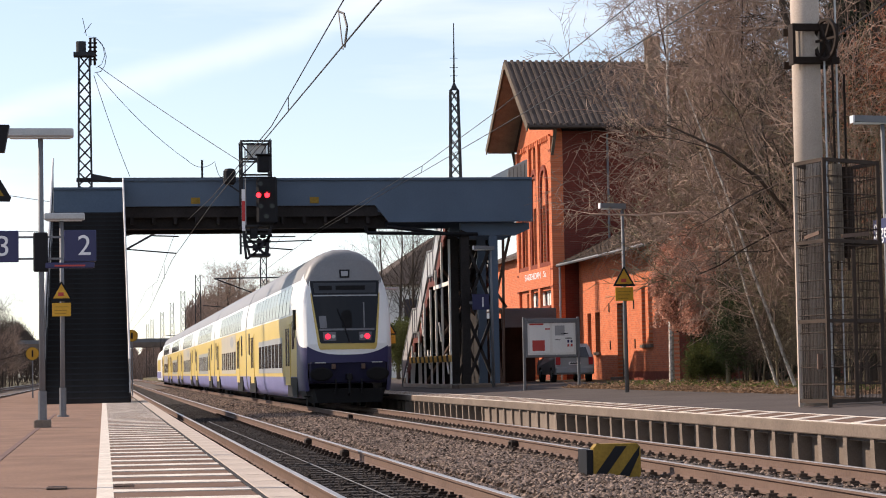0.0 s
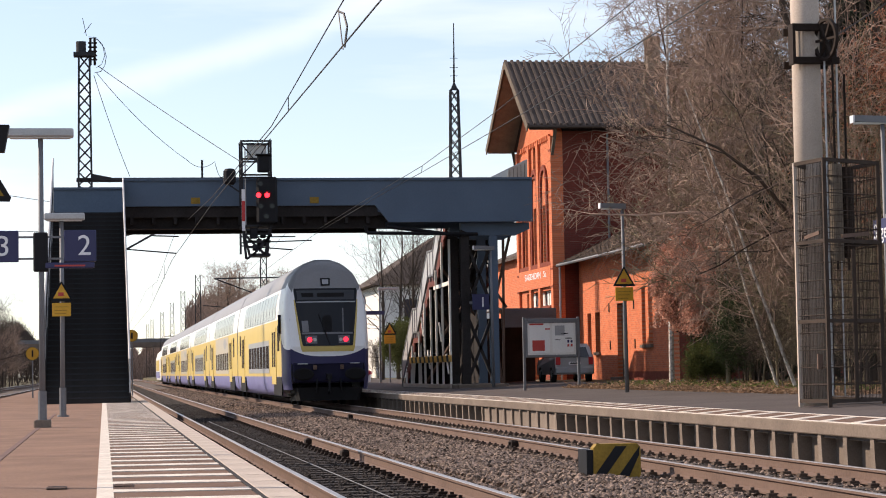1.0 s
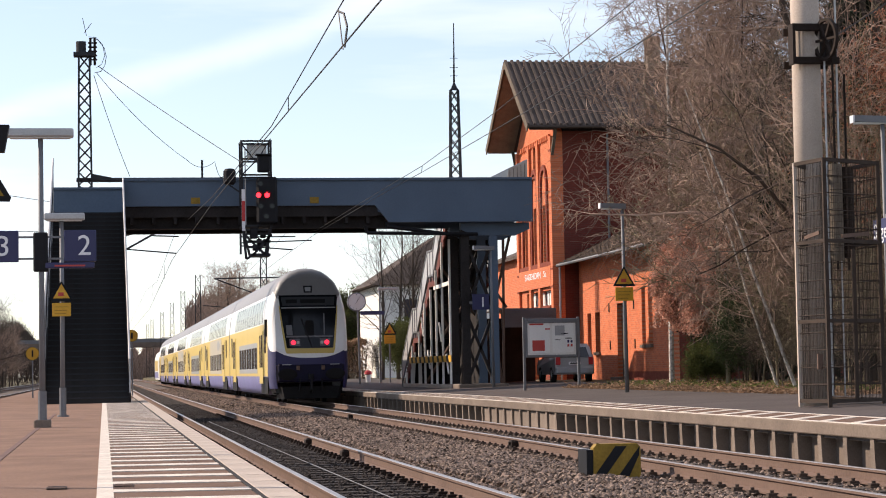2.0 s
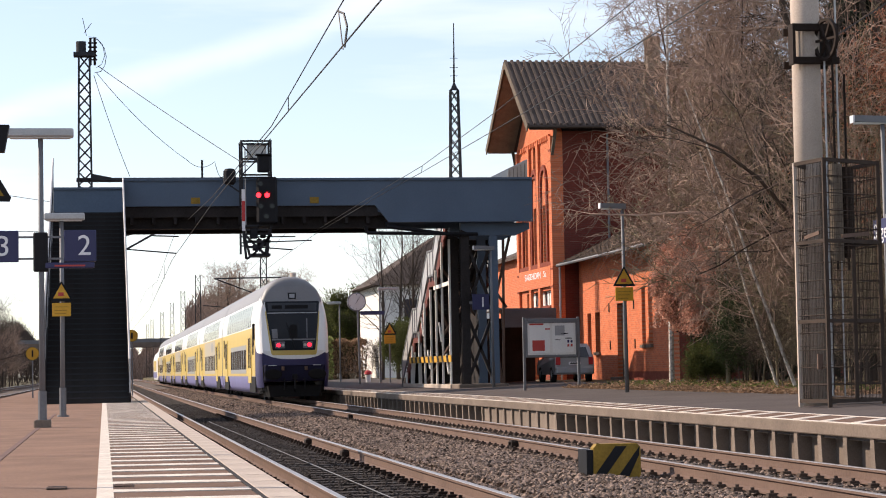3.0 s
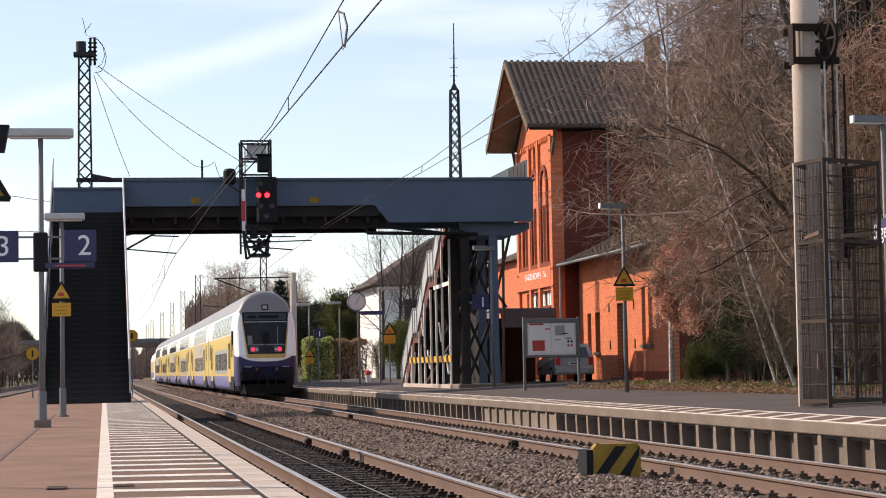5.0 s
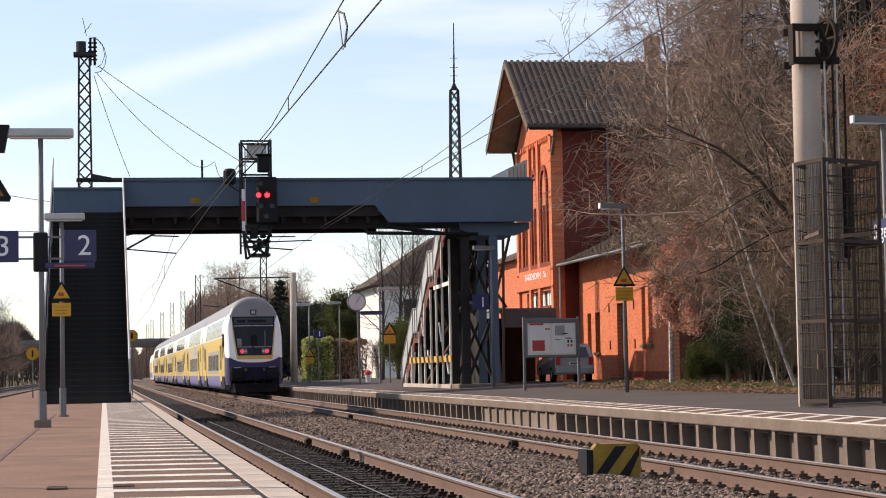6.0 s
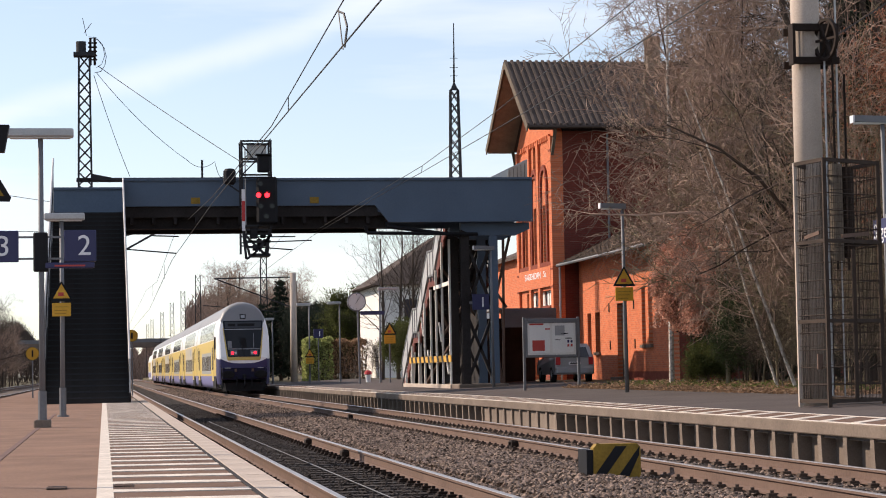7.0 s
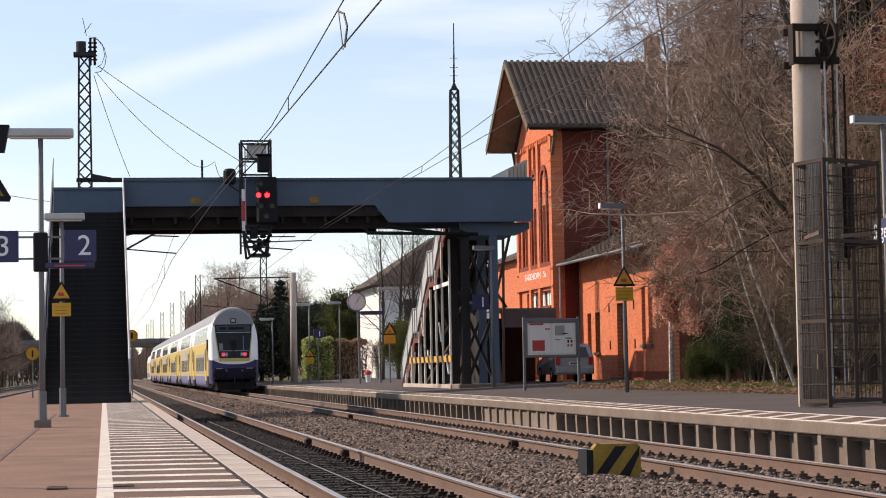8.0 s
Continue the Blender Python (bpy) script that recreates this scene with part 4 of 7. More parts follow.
    part("end_wall", Geo().prism([(ax + 0.35, BASE), (27, BASE), (27, 5.5), (23.3, 7.3), (ax + 0.35, top)], "y", y0, y0 + 0.4), M["brick_y_shaded"], a)
    for h in holes:
        w = part("window" if h[2] > 1 else "door", Geo().box(ax + 0.2, ax + 0.26, h[0], h[1], h[2], h[3]), M["wood"], a)
        if h[2] > 1:
            part("window_sill", Geo().box(ax - 0.1, ax + 0.1, h[0] - 0.06, h[1] + 0.06, h[2] - 0.12, h[2]), M["concrete"], w)
            g = Geo()
            g.box(ax + 0.17, ax + 0.2, (h[0] + h[1]) / 2 - 0.03, (h[0] + h[1]) / 2 + 0.03, h[2], h[3])
            part("mullion", g, M["wood"], w)
        else:
            part("fanlight", Geo().box(ax + 0.17, ax + 0.2, h[0] + 0.1, h[1] - 0.1, 2.85, 3.5), M["glass_blue"], w)
            part("door_step", Geo().box(ax - 0.3, ax, h[0] - 0.1, h[1] + 0.1, BASE - 0.05, BASE + 0.14, bev=0.02), M["concrete"], w)
    for y, z in ((84.8, 3.5), (84.7, 2.0), (80.7, 3.5), (80.6, 2.0)):
        part("wall_anchor", Geo().box(ax - 0.03, ax, y - 0.05, y + 0.05, z - 0.18, z + 0.18), M["iron"], a, "dark iron wall anchor")
    part("plinth", Geo().box(ax - 0.05, ax, y0, 81.9, BASE - 0.1, 0.95), M["brick_dark"], a)
    for s, (xa, xb) in enumerate(((19.05, 23.3), (27.6, 23.3))):
        part("roof_slope", Geo().prism([(xa, 5.52), (xb, 7.55), (xb, 7.40), (xa, 5.40)], "y", y0 - 0.4, y1), M["roof"], a)
    rows = Geo()
    for k in range(24):
        u = (k + 0.5) / 24
        rows.beam((19.05 + 4.25 * u, y0 - 0.4, 5.52 + 2.03 * u + 0.012), (19.05 + 4.25 * u, y1, 5.52 + 2.03 * u + 0.012), 0.15, 0.02)
    tagged(part("slate", rows, M["roof"], a), kind="stuff")
    part("gutter", Geo().tube([(19.0, y0 - 0.4, 5.46), (19.0, y1, 5.46)], 0.06, 6), M["pole"], a)
    part("downpipe", Geo().tube([(19.1, y1 - 0.15, 5.4), (19.1, y1 - 0.15, 0.6)], 0.05, 6), M["galv"], a)


build_station()

# ---- train ----
PROFILE = [(1.20, 0.30), (1.34, 0.55), (1.39, 1.0), (1.39, 1.75), (1.39, 2.55), (1.39, 3.0), (1.34, 3.55), (1.22, 4.08), (1.0, 4.55), (0.63, 4.89), (0.25, 5.02)]
COACH = 27.6


def ring(y, k=1.0, top=1.0, low=0.0):
    pts = [(x * k, y, low + (z - low) * top if z > 2.5 else z) for x, z in PROFILE]
    return pts + [(-x, yy, z) for x, yy, z in reversed(pts)]


def coach_geo(cab):
    """Body from the cab end (y = 0) to the gangway end, painted in bands."""
    g = Geo()
    L = COACH - 0.45
    ys = [0.0, 2.0, 3.1, 4.2, 22.6, 24.0, L] if not cab else [2.4, 3.1, 4.2, 22.6, 24.0, L]
    g.loft([ring(y) for y in ys], caps=False)
    for y in (ys[0], L):
        g.add(ring(y), [tuple(range(22))])
    for i, f in enumerate(g.f):
        if len(f) != 4:
            g.m[i] = 4
            continue
        zc = sum(g.v[j][2] for j in f) / 4
        yc = sum(g.v[j][1] for j in f) / 4
        if zc < 1.1:
            g.m[i] = 2
        elif zc > 4.3:
            g.m[i] = 3
        elif zc > 2.95:
            g.m[i] = 1
        else:
            g.m[i] = 0
    return g


def half_width(z):
    """The body's half width at height z."""
    for (xa, za), (xb, zb) in zip(PROFILE, PROFILE[1:]):
        if za <= z <= zb:
            return xa + (xb - xa) * (z - za) / (zb - za)
    return PROFILE[-1][0]


def rake(z):
    return 0.34 * max(0.0, z - 2.0)


def cab_front(x, z):
    """The curved, raked front surface."""
    return 0.02 + 0.98 * rake(z) + 0.16 * (x / 1.25) ** 2


def build_cab_end(t):
    """The rounded cab front: blue below a rising sweep, a white mask, a grey dome."""
    secs = [(2.4, 1.0, 1.0), (2.0, 1.012, 1.0), (1.6, 1.024, 1.0), (1.2, 1.034, 0.998), (0.85, 1.036, 0.994), (0.55, 1.024, 0.985), (0.36, 0.995, 0.970), (0.24, 0.95, 0.945), (0.18, 0.895, 0.91)]
    bands = [Geo(), Geo(), Geo()]
    for s in (-1, 1):
        rows = [[], [], []]
        for y, k, h in secs:
            f = (2.4 - y) / 2.22
            zb = 1.90 + 0.42 * max(0.0, (y - 0.25) / 2.15) ** 1.2
            zg = 4.30 - 0.20 * f
            for b, (za, zc, n) in enumerate(((0.55, zb, 6), (zb, zg, 12), (zg, 5.02, 8))):
                r = []
                for q in range(n + 1):
                    z = za + (zc - za) * q / n
                    r.append((s * half_width(z) * k, y + rake(z) * f * 0.98, 0.3 + (z - 0.3) * (1 + (h - 1) * min(1.0, max(0.0, (z - 2.5) / 1.5)))))
                if b == 2:
                    r.append((0.0, r[-1][1], r[-1][2] + 0.01))
                rows[b].append(r)
        for b in range(3):
            bands[b].loft(rows[b], 0, caps=False, closed=False)
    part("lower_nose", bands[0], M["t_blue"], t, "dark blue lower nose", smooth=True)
    part("white_mask", bands[1], M["t_white"], t, "white cab surround", smooth=True)
    part("cab_roof", bands[2], M["t_roof"], t, "grey cab roof dome", smooth=True)

    def panel(name, rows, off, material, parent, label="", n=10, lift=0.0):
        """A thin sheet on the front surface; rows: (z, x from, x to). lift: how far the top row's ends rise."""
        g = Geo()
        front = [[(a + (b - a) * q / n, cab_front(a + (b - a) * q / n, z) - off, z) for q in range(n + 1)] for z, a, b in rows]
        front = [[(x, y, z + lift * i / (len(rows) - 1) * (abs(x) / 1.2) ** 3) for x, y, z in r] for i, r in enumerate(front)]
        back = [[(x, y + 0.03, z) for x, y, z in r] for r in front]
        g.loft(front, 0, caps=False, closed=False)
        g.loft(back, 0, caps=False, closed=False)
        for r0, r1 in ((front[0], back[0]), (front[-1], back[-1])):
            g.loft([r0, r1], 0, caps=False, closed=False)
        g.loft([[r[0] for r in front], [r[0] for r in back]], 0, caps=False, closed=False)
        g.loft([[r[-1] for r in front], [r[-1] for r in back]], 0, caps=False, closed=False)
        return part(name, g, material, parent, label, smooth=False)

    w = lambda z: 0.895 * half_width(min(z, 3.0)) if z < 3.0 else 0.895 * half_width(z * 1.06 - 0.18)
    panel("front_mask", [(z, -w(z), w(z)) for z in (1.5, 2.0, 2.4, 2.8, 3.2, 3.6, 3.98)], 0.0, M["t_white"], t, "white front surround", 16)
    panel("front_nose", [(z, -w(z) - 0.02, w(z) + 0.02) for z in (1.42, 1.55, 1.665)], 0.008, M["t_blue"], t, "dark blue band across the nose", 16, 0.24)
    panel("front_dome", [(z, -w(z), w(z)) for z in (3.982, 4.15, 4.3, 4.45, 4.55, 4.61)], 0.0, M["t_roof"], t, "grey dome above the windscreen", 16)
    panel("yellow_surround", [(1.83, -0.86, 0.86), (1.90, -0.90, 0.90), (2.03, -0.93, 0.93), (2.6, -0.995, 0.995), (3.2, -1.06, 1.06), (3.6, -1.09, 1.09)], 0.012, M["t_yellow"], t, "yellow band round the windscreen")
    ws = panel("windscreen", [(2.02, -0.83, 0.83), (2.08, -0.86, 0.86), (3.0, -0.98, 0.98), (3.9, -1.09, 1.09), (3.99, -1.08, 1.08)], 0.026, M["glass"], t, "raked dark windscreen")
    panel("display_band", [(3.60, -0.96, 0.96), (3.92, -0.99, 0.99)], 0.032, M["display"], ws, "dark destination display")
    panel("display_writing", [(3.69, -0.82, -0.42), (3.83, -0.83, -0.42)], 0.036, M["t_under"], ws)
    panel("display_writing", [(3.69, -0.30, 0.62), (3.83, -0.30, 0.63)], 0.036, M["t_under"], ws)
    panel("screen_bar", [(3.50, -1.0, 1.0), (3.54, -1.0, 1.0)], 0.034, M["t_grey"], ws)
    panel("dashboard", [(2.42, -0.86, 0.86), (2.48, -0.86, 0.86)], 0.030, M["pole"], ws)
    panel("driver_seat", [(2.49, -0.16, 0.16), (2.95, -0.16, 0.16), (3.05, -0.1, 0.1)], 0.030, M["t_under"], ws)
    panel("sun_blind", [(2.5, -0.84, -0.62), (2.88, -0.86, -0.64)], 0.030, M["pole"], ws)
    panel("sun_blind", [(2.5, 0.52, 0.56), (3.3, 0.54, 0.58)], 0.030, M["pole"], ws)
    part("wiper_arm", Geo().beam((0.05, cab_front(0, 2.1) - 0.06, 2.1), (-0.28, cab_front(0.2, 3.1) - 0.06, 3.1), 0.03, 0.02), M["black"], ws)
    panel("upper_lamp_frame", [(4.08, -0.15, 0.15), (4.34, -0.17, 0.17)], 0.02, M["black"], t)
    panel("upper_lamp", [(4.13, -0.10, 0.10), (4.29, -0.11, 0.11)], 0.028, M["t_grey"], t)
    for s in (-1, 1):
        hl = panel("lamp_housing", [(2.10, min(s * 0.36, s * 0.74), max(s * 0.36, s * 0.74)), (2.37, min(s * 0.36, s * 0.76), max(s * 0.36, s * 0.76))], 0.036, M["lamp_case"], t, "grey lamp housing")
        part("tail_light", Geo().disc((s * 0.615, cab_front(0.615, 2.23) - 0.075, 2.23), "y", 0.085, 0.03), M["tail"], hl, "glowing red tail light")
        part("headlight", Geo().disc((s * 0.44, cab_front(0.44, 2.23) - 0.06, 2.23), "y", 0.06, 0.02), M["lamp_glass"], hl, "unlit headlight")
        b = part("buffer", Geo().tube([(s * 0.875, 0.5, 1.05), (s * 0.875, -0.25, 1.05)], 0.13, 12), M["t_under"], t)
        part("buffer_plate", Geo().loft([[(s * 0.875 + 0.36 * k * math.cos(a * math.pi / 10), y, 1.07 + 0.21 * k * math.sin(a * math.pi / 10)) for a in range(20)] for y, k in ((-0.25, 0.96), (-0.31, 1.0), (-0.335, 0.8))]), M["t_under"], b, "wide oval buffer plate")
        part("side_mirror", Geo().box(s * 1.43 - 0.05, s * 1.43 + 0.05, 2.55, 2.70, 2.5, 3.15, bev=0.02), M["black"], t)
        part("hose", Geo().tube([(s * 0.4, 0.0, 0.9), (s * 0.4, -0.14, 0.75), (s * 0.42, -0.08, 0.45)], 0.035, 6), M["black"], t)
        part("jumper_socket", Geo().box(s * 0.46 - 0.06, s * 0.46 + 0.06, -0.12, 0.05, 1.22, 1.38, bev=0.02), M["rail_side"], t, "brass-coloured jumper socket")
        part("handrail", Geo().tube([(s * 0.72, -0.16, 1.42), (s * 1.05, -0.10, 1.42)], 0.02, 6), M["galv"], t)
        part("cab_side_window", Geo().box(s * 1.405 - 0.008, s * 1.405 + 0.008, 2.95, 3.5, 2.25, 3.0), M["glass_blue"], t)
        part("foot_step", Geo().box(s * 1.2 - 0.12, s * 1.2 + 0.12, 0.55, 0.9, 0.36, 0.40), M["t_under"], t)
    part("coupling", Geo().box(-0.09, 0.09, -0.34, 0.3, 0.88, 1.08, bev=0.03).tube([(0, -0.3, 0.9), (0, -0.32, 0.5), (0, -0.1, 0.42)], 0.045, 6), M["black"], t, "screw coupling and draw hook")
    part("buffer_beam", Geo().box(-1.2, 1.2, 0.06, 0.3, 0.78, 1.45, bev=0.05), M["t_blue_shaded"], t)
    part("snow_plough", Geo().loft([[(x * k, y, z) for x, z in ((-1.15, 0.62), (-1.05, 0.18), (1.05, 0.18), (1.15, 0.62))] for y, k in ((-0.02, 0.92), (0.25, 1.0), (0.9, 1.1))]), M["t_under"], t, "black snow plough")


def build_coach(cab, group, cream=False):
    t = thing("double_deck_coach", "yellow, white and blue double-deck coach with a dark cab front" if cab else "yellow, white and blue double-deck railway coach", "railway coach", group)
    part("body", coach_geo(cab), [M["t_yellow"], M["t_white"], M["t_blue_sunlit"], M["t_roof"], M["t_grey"], M["t_blue"]], t, smooth=True)
    if cab:
        build_cab_end(t)
    L = COACH - 0.45
    # upper deck windows follow the curve of the body
    for s in (-1, 1):
        y = 5.0 if cab else 3.6
        up = Geo()
        for k in range(12):
            a, b = y + k * 1.5, y + k * 1.5 + 1.3
            if b > 23:
                break
            pts = [(1.398, 3.05), (1.352, 3.52), (1.255, 3.98), (1.235, 3.98), (1.332, 3.52), (1.378, 3.05)]
            g = Geo().loft([[(s * x, a, z) for x, z in pts], [(s * x, b, z) for x, z in pts]])
            part("upper_window", g, M["glass_blue"], t)
        # lower deck: a grey panel with windows
        for a, b in (((8.0, 19.5),) if cab else ((7.2, 19.5),)):
            p = part("lower_panel", Geo().box(s * 1.394 - 0.006, s * 1.394 + 0.006, a, b, 1.12, 2.95 if cream else 2.35), M["t_cream"] if cream else M["t_grey"], t)
            n = int((b - a) / 1.6)
            for k in range(n):
                c = a + 0.15 + k * (b - a) / n
                part("lower_window", Geo().box(s * 1.402 - 0.006, s * 1.402 + 0.006, c, c + 1.3, 1.3, 2.15), M["glass_blue"], p)
        for c in ((4.6, 22.2) if cab else (4.2, 22.2)):
            d = part("door", Geo().box(s * 1.402 - 0.014, s * 1.402 + 0.014, c, c + 1.9, 0.72, 2.75, bev=0.01), M["t_yellow"], t)
            for q in (0.2, 1.1):
                part("door_window", Geo().box(s * 1.418 - 0.006, s * 1.418 + 0.006, c + q, c + q + 0.6, 1.35, 2.6), M["glass_blue"], d)
        for c in (1.2 if cab else 2.4, 24.9):
            part("end_window", Geo().box(s * 1.398 - 0.006, s * 1.398 + 0.006, c if c > 2 else 3.3, (c if c > 2 else 3.3) + 0.7, 1.9, 2.8), M["glass_blue"], t)
    part("gangway", Geo().box(-0.8, 0.8, L - 0.02, COACH - 0.02, 0.9, 3.6, bev=0.05), M["black"], t)
    for c in (4.0, 23.2):
        b = part("bogie", Geo().box(-1.05, 1.05, c - 1.7, c + 1.7, 0.35, 0.75, bev=0.05), M["t_under"], t)
        for dy in (-1.25, 1.25):
            for s in (-1, 1):
                part("wheel", Geo().disc((s * 0.75 - 0.065, c + dy, 0.46), "x", 0.46, 0.13, 18), M["t_under"], b)
        # black panels on the skirt stand in for the dark openings round the bogies
        for s in (-1, 1):
            part("bogie_opening", Geo().box(s * 1.38 - 0.02, s * 1.38 + 0.02, c - 1.75, c + 1.75, 0.34, 0.98), M["t_under"], t)
    part("underframe", Geo().box(-1.0, 1.0, 6.2, 21.2, 0.2, 0.5, bev=0.05), M["t_under"], t)
    if cream:
        for s in (-1, 1):
            g = Geo()
            n = 20
            g.prism([(10.2 + 1.3 * math.cos(2 * math.pi * i / n), 2.62 + 0.26 * math.sin(2 * math.pi * i / n)) for i in range(n)], "x", s * 1.404 - 0.004, s * 1.404 + 0.004)
            part("oval_mark", g, M["t_grey"], t, "plain oval mark")
    return t


def build_loco():
    t = thing("electric_locomotive", "white, blue and yellow electric locomotive at the head of the train", "locomotive", "train")
    g = Geo()
    prof = [(1.4, 0.5), (1.48, 1.2), (1.48, 2.8), (1.3, 3.5), (0.9, 3.85)]
    full = prof + [(-x, z) for x, z in reversed(prof)]
    g.loft([[(x * k, y, z) for x, z in full] for y, k in ((0.2, 0.94), (1.2, 1), (17.5, 1), (18.7, 0.94))])
    part("body", g, M["t_white"], t)
    for s in (-1, 1):
        part("yellow_panel", Geo().box(s * 1.484 - 0.004, s * 1.484 + 0.004, 3, 16, 1.5, 2.7), M["t_yellow"], t)
        part("blue_panel", Geo().box(s * 1.475 - 0.012, s * 1.475 + 0.012, 1.3, 17.4, 0.75, 1.4), M["t_blue_sunlit"], t)
    for c in (4.5, 14.4):
        b = part("bogie", Geo().box(-1.1, 1.1, c - 2, c + 2, 0.3, 0.8, bev=0.05), M["t_under"], t)
        for dy in (-1.4, 1.4):
            part("wheel_set", Geo().disc((-0.8, c + dy, 0.6), "x", 0.6, 1.6, 16), M["t_under"], b)
    part("pantograph", Geo().beam((0, 3, 3.85), (0, 4.5, 4.7), 0.08, 0.08).beam((0, 4.5, 4.7), (0, 3.2, 5.3), 0.06, 0.06).box(-0.9, 0.9, 3.1, 3.3, 5.28, 5.33), M["lattice"], t)
    return t


TRAIN = []


def build_train():
    c0 = build_coach(True, "train")
    TRAIN.append((c0, 0.0))
    c1 = build_coach(False, "train", True)
    c2 = build_coach(False, "train")
    TRAIN.append((c1, COACH))
    TRAIN.append((c2, COACH * 2))
    for k in range(3, 6):
        TRAIN.append((copy_thing(c1 if k % 2 else c2, pose(0, 0, 0)), COACH * k))
    TRAIN.append((build_loco(), COACH * 6))


build_train()

# ---- signal on the bridge ----
def build_signal():
    t = thing("light_signal", "black railway light signal in a steel cage showing two red lights", "railway signal")
    y0, y1 = 74.7, 75.7
    for x in (4.74, 5.74):
        for y in (y0, y1):
            part("cage_post", Geo().box(x - 0.035, x + 0.035, y - 0.035, y + 0.035, 6.2 if y == y0 else 6.9, 9.12), M["lattice"], t)
    for z in (9.12, 8.5, 7.95, 6.2):
        g = Geo()
        g.box(4.70, 5.78, y0 - 0.03, y0 + 0.03, z - 0.03, z + 0.03)
        g.box(4.70, 5.78, y1 - 0.03, y1 + 0.03, z - 0.03, z + 0.03)
        g.box(4.71, 4.77, y0, y1, z - 0.025, z + 0.025)
        g.box(5.71, 5.77, y0, y1, z - 0.025, z + 0.025)
        part("cage_hoop", g, M["lattice"], t)
    for x in (4.78, 5.70):
        part("mounting_bracket", Geo().box(x - 0.04, x + 0.04, y0, BY0 + 0.03, 7.2, 7.3), M["lattice"], t)
    part("work_platform", Geo().box(4.7, 5.78, y0, BY0 - 0.07, 6.16, 6.2), M["lattice"], t)
    for a, b in (((4.74, y0, 7.95), (5.3, y0, 8.5)), ((5.3, y0, 8.5), (5.74, y0, 9.2)), ((4.74, y1, 9.2), (5.3, y1, 8.5))):
        part("cage_brace", Geo().beam(a, b, 0.04, 0.04), M["lattice"], t)
    part("glazed_panel", Geo().box(4.98, 5.68, y1 + 0.036, y1 + 0.05, 8.55, 9.15), M["lamp_glass"], t, "pale glazed panel")
    s = part("signal_screen", Geo().box(5.22, 5.94, y0 - 0.22, y0 - 0.04, 6.24, 7.86, bev=0.08), M["black"], t)
    for x in (5.29, 5.58):
        part("red_light", Geo().disc((x, y0 - 0.26, 7.23), "y", 0.085, 0.04), M["signal_red"], s, "glowing red signal lamp")
        hood = Geo()
        n = 9
        pts = [(x + 0.13 * math.cos(math.pi * i / (n - 1)), 7.23 + 0.13 * math.sin(math.pi * i / (n - 1))) for i in range(n)]
        inner = [(x + 0.115 * math.cos(math.pi * i / (n - 1)), 7.23 + 0.115 * math.sin(math.pi * i / (n - 1))) for i in range(n)]
        for i in range(n - 1):
            hood.prism([pts[i], pts[i + 1], inner[i + 1], inner[i]], "y", y0 - 0.42, y0 - 0.2)
        part("lamp_hood", hood, M["black"], s)
    for x, z in ((5.36, 6.85), (5.36, 7.62), (5.75, 6.85), (5.55, 6.5)):
        part("unlit_lamp", Geo().disc((x, y0 - 0.245, z), "y", 0.085, 0.03), M["glass"], s)
    u = part("upper_indicator", Geo().box(5.26, 5.70, y0 - 0.34, y0 - 0.04, 8.02, 8.62, bev=0.05), M["black"], t, "black box with a speed indicator")
    part("indicator_visor", Geo().box(5.2, 5.74, y0 - 0.42, y0 - 0.02, 8.6, 8.64), M["black"], u)
    sd = part("side_lamp", Geo().box(4.10, 4.52, y0 - 0.3, y0 + 0.05, 7.6, 8.15, bev=0.09), M["black"], t)
    part("lamp_bracket", Geo().beam((4.3, y0, 7.6), (4.74, y0, 7.3), 0.05, 0.05), M["lattice"], sd)
    mast_sign = part("mast_sign", Geo().box(4.72, 4.83, y0 - 0.06, y0 - 0.036, 6.02, 7.45), M["sign_white"], t, "narrow white-red-white mast plate")
    part("red_field", Geo().box(4.72, 4.83, y0 - 0.07, y0 - 0.062, 6.35, 7.05), M["red"], mast_sign)
    # the hanging lower basket
    for a, b in (((4.74, y0, 6.2), (4.86, y0, 5.05)), ((5.74, y0, 6.2), (5.5, y0, 5.2)), ((4.80, y0, 5.9), (5.5, y0, 5.2)), ((5.74, y0, 5.9), (5.1, y0, 5.2)), ((4.8, y0, 5.65), (5.7, y0, 5.65)), ((5.05, y0, 5.2), (5.65, y0, 5.2)), ((5.05, y1, 5.2), (5.65, y1, 5.2)),
                 ((4.86, y0, 5.05), (5.1, y0, 5.2)), ((5.05, y0, 5.2), (5.05, y1, 5.2)), ((5.65, y0, 5.2), (5.65, y1, 5.2)), ((5.74, y1, 6.2), (5.65, y1, 5.2)), ((4.8, y1, 6.2), (5.05, y1, 5.2))):
        part("basket_bar", Geo().beam(a, b, 0.08, 0.08), M["lattice"], t)
    part("basket_floor", Geo().box(5.03, 5.68, y0, y1, 5.15, 5.19), M["lattice"], t)
    part("junction_box", Geo().box(5.0, 5.25, y0 - 0.1, y0 + 0.1, 5.75, 6.12, bev=0.02), M["black"], t)
    for z in (5.45, 5.9, 6.05):
        part("basket_hoop", Geo().box(4.85, 5.66, y0 - 0.04, y0 + 0.04, z - 0.03, z + 0.03), M["lattice"], t)
    for x, z, h in ((5.32, 5.4, 0.35), (5.45, 5.78, 0.3), (5.55, 5.5, 0.25), (5.18, 5.35, 0.2)):
        part("cable_box", Geo().box(x - 0.09, x + 0.09, y0 + 0.1, y0 + 0.3, z, z + h, bev=0.02), M["black"], t)
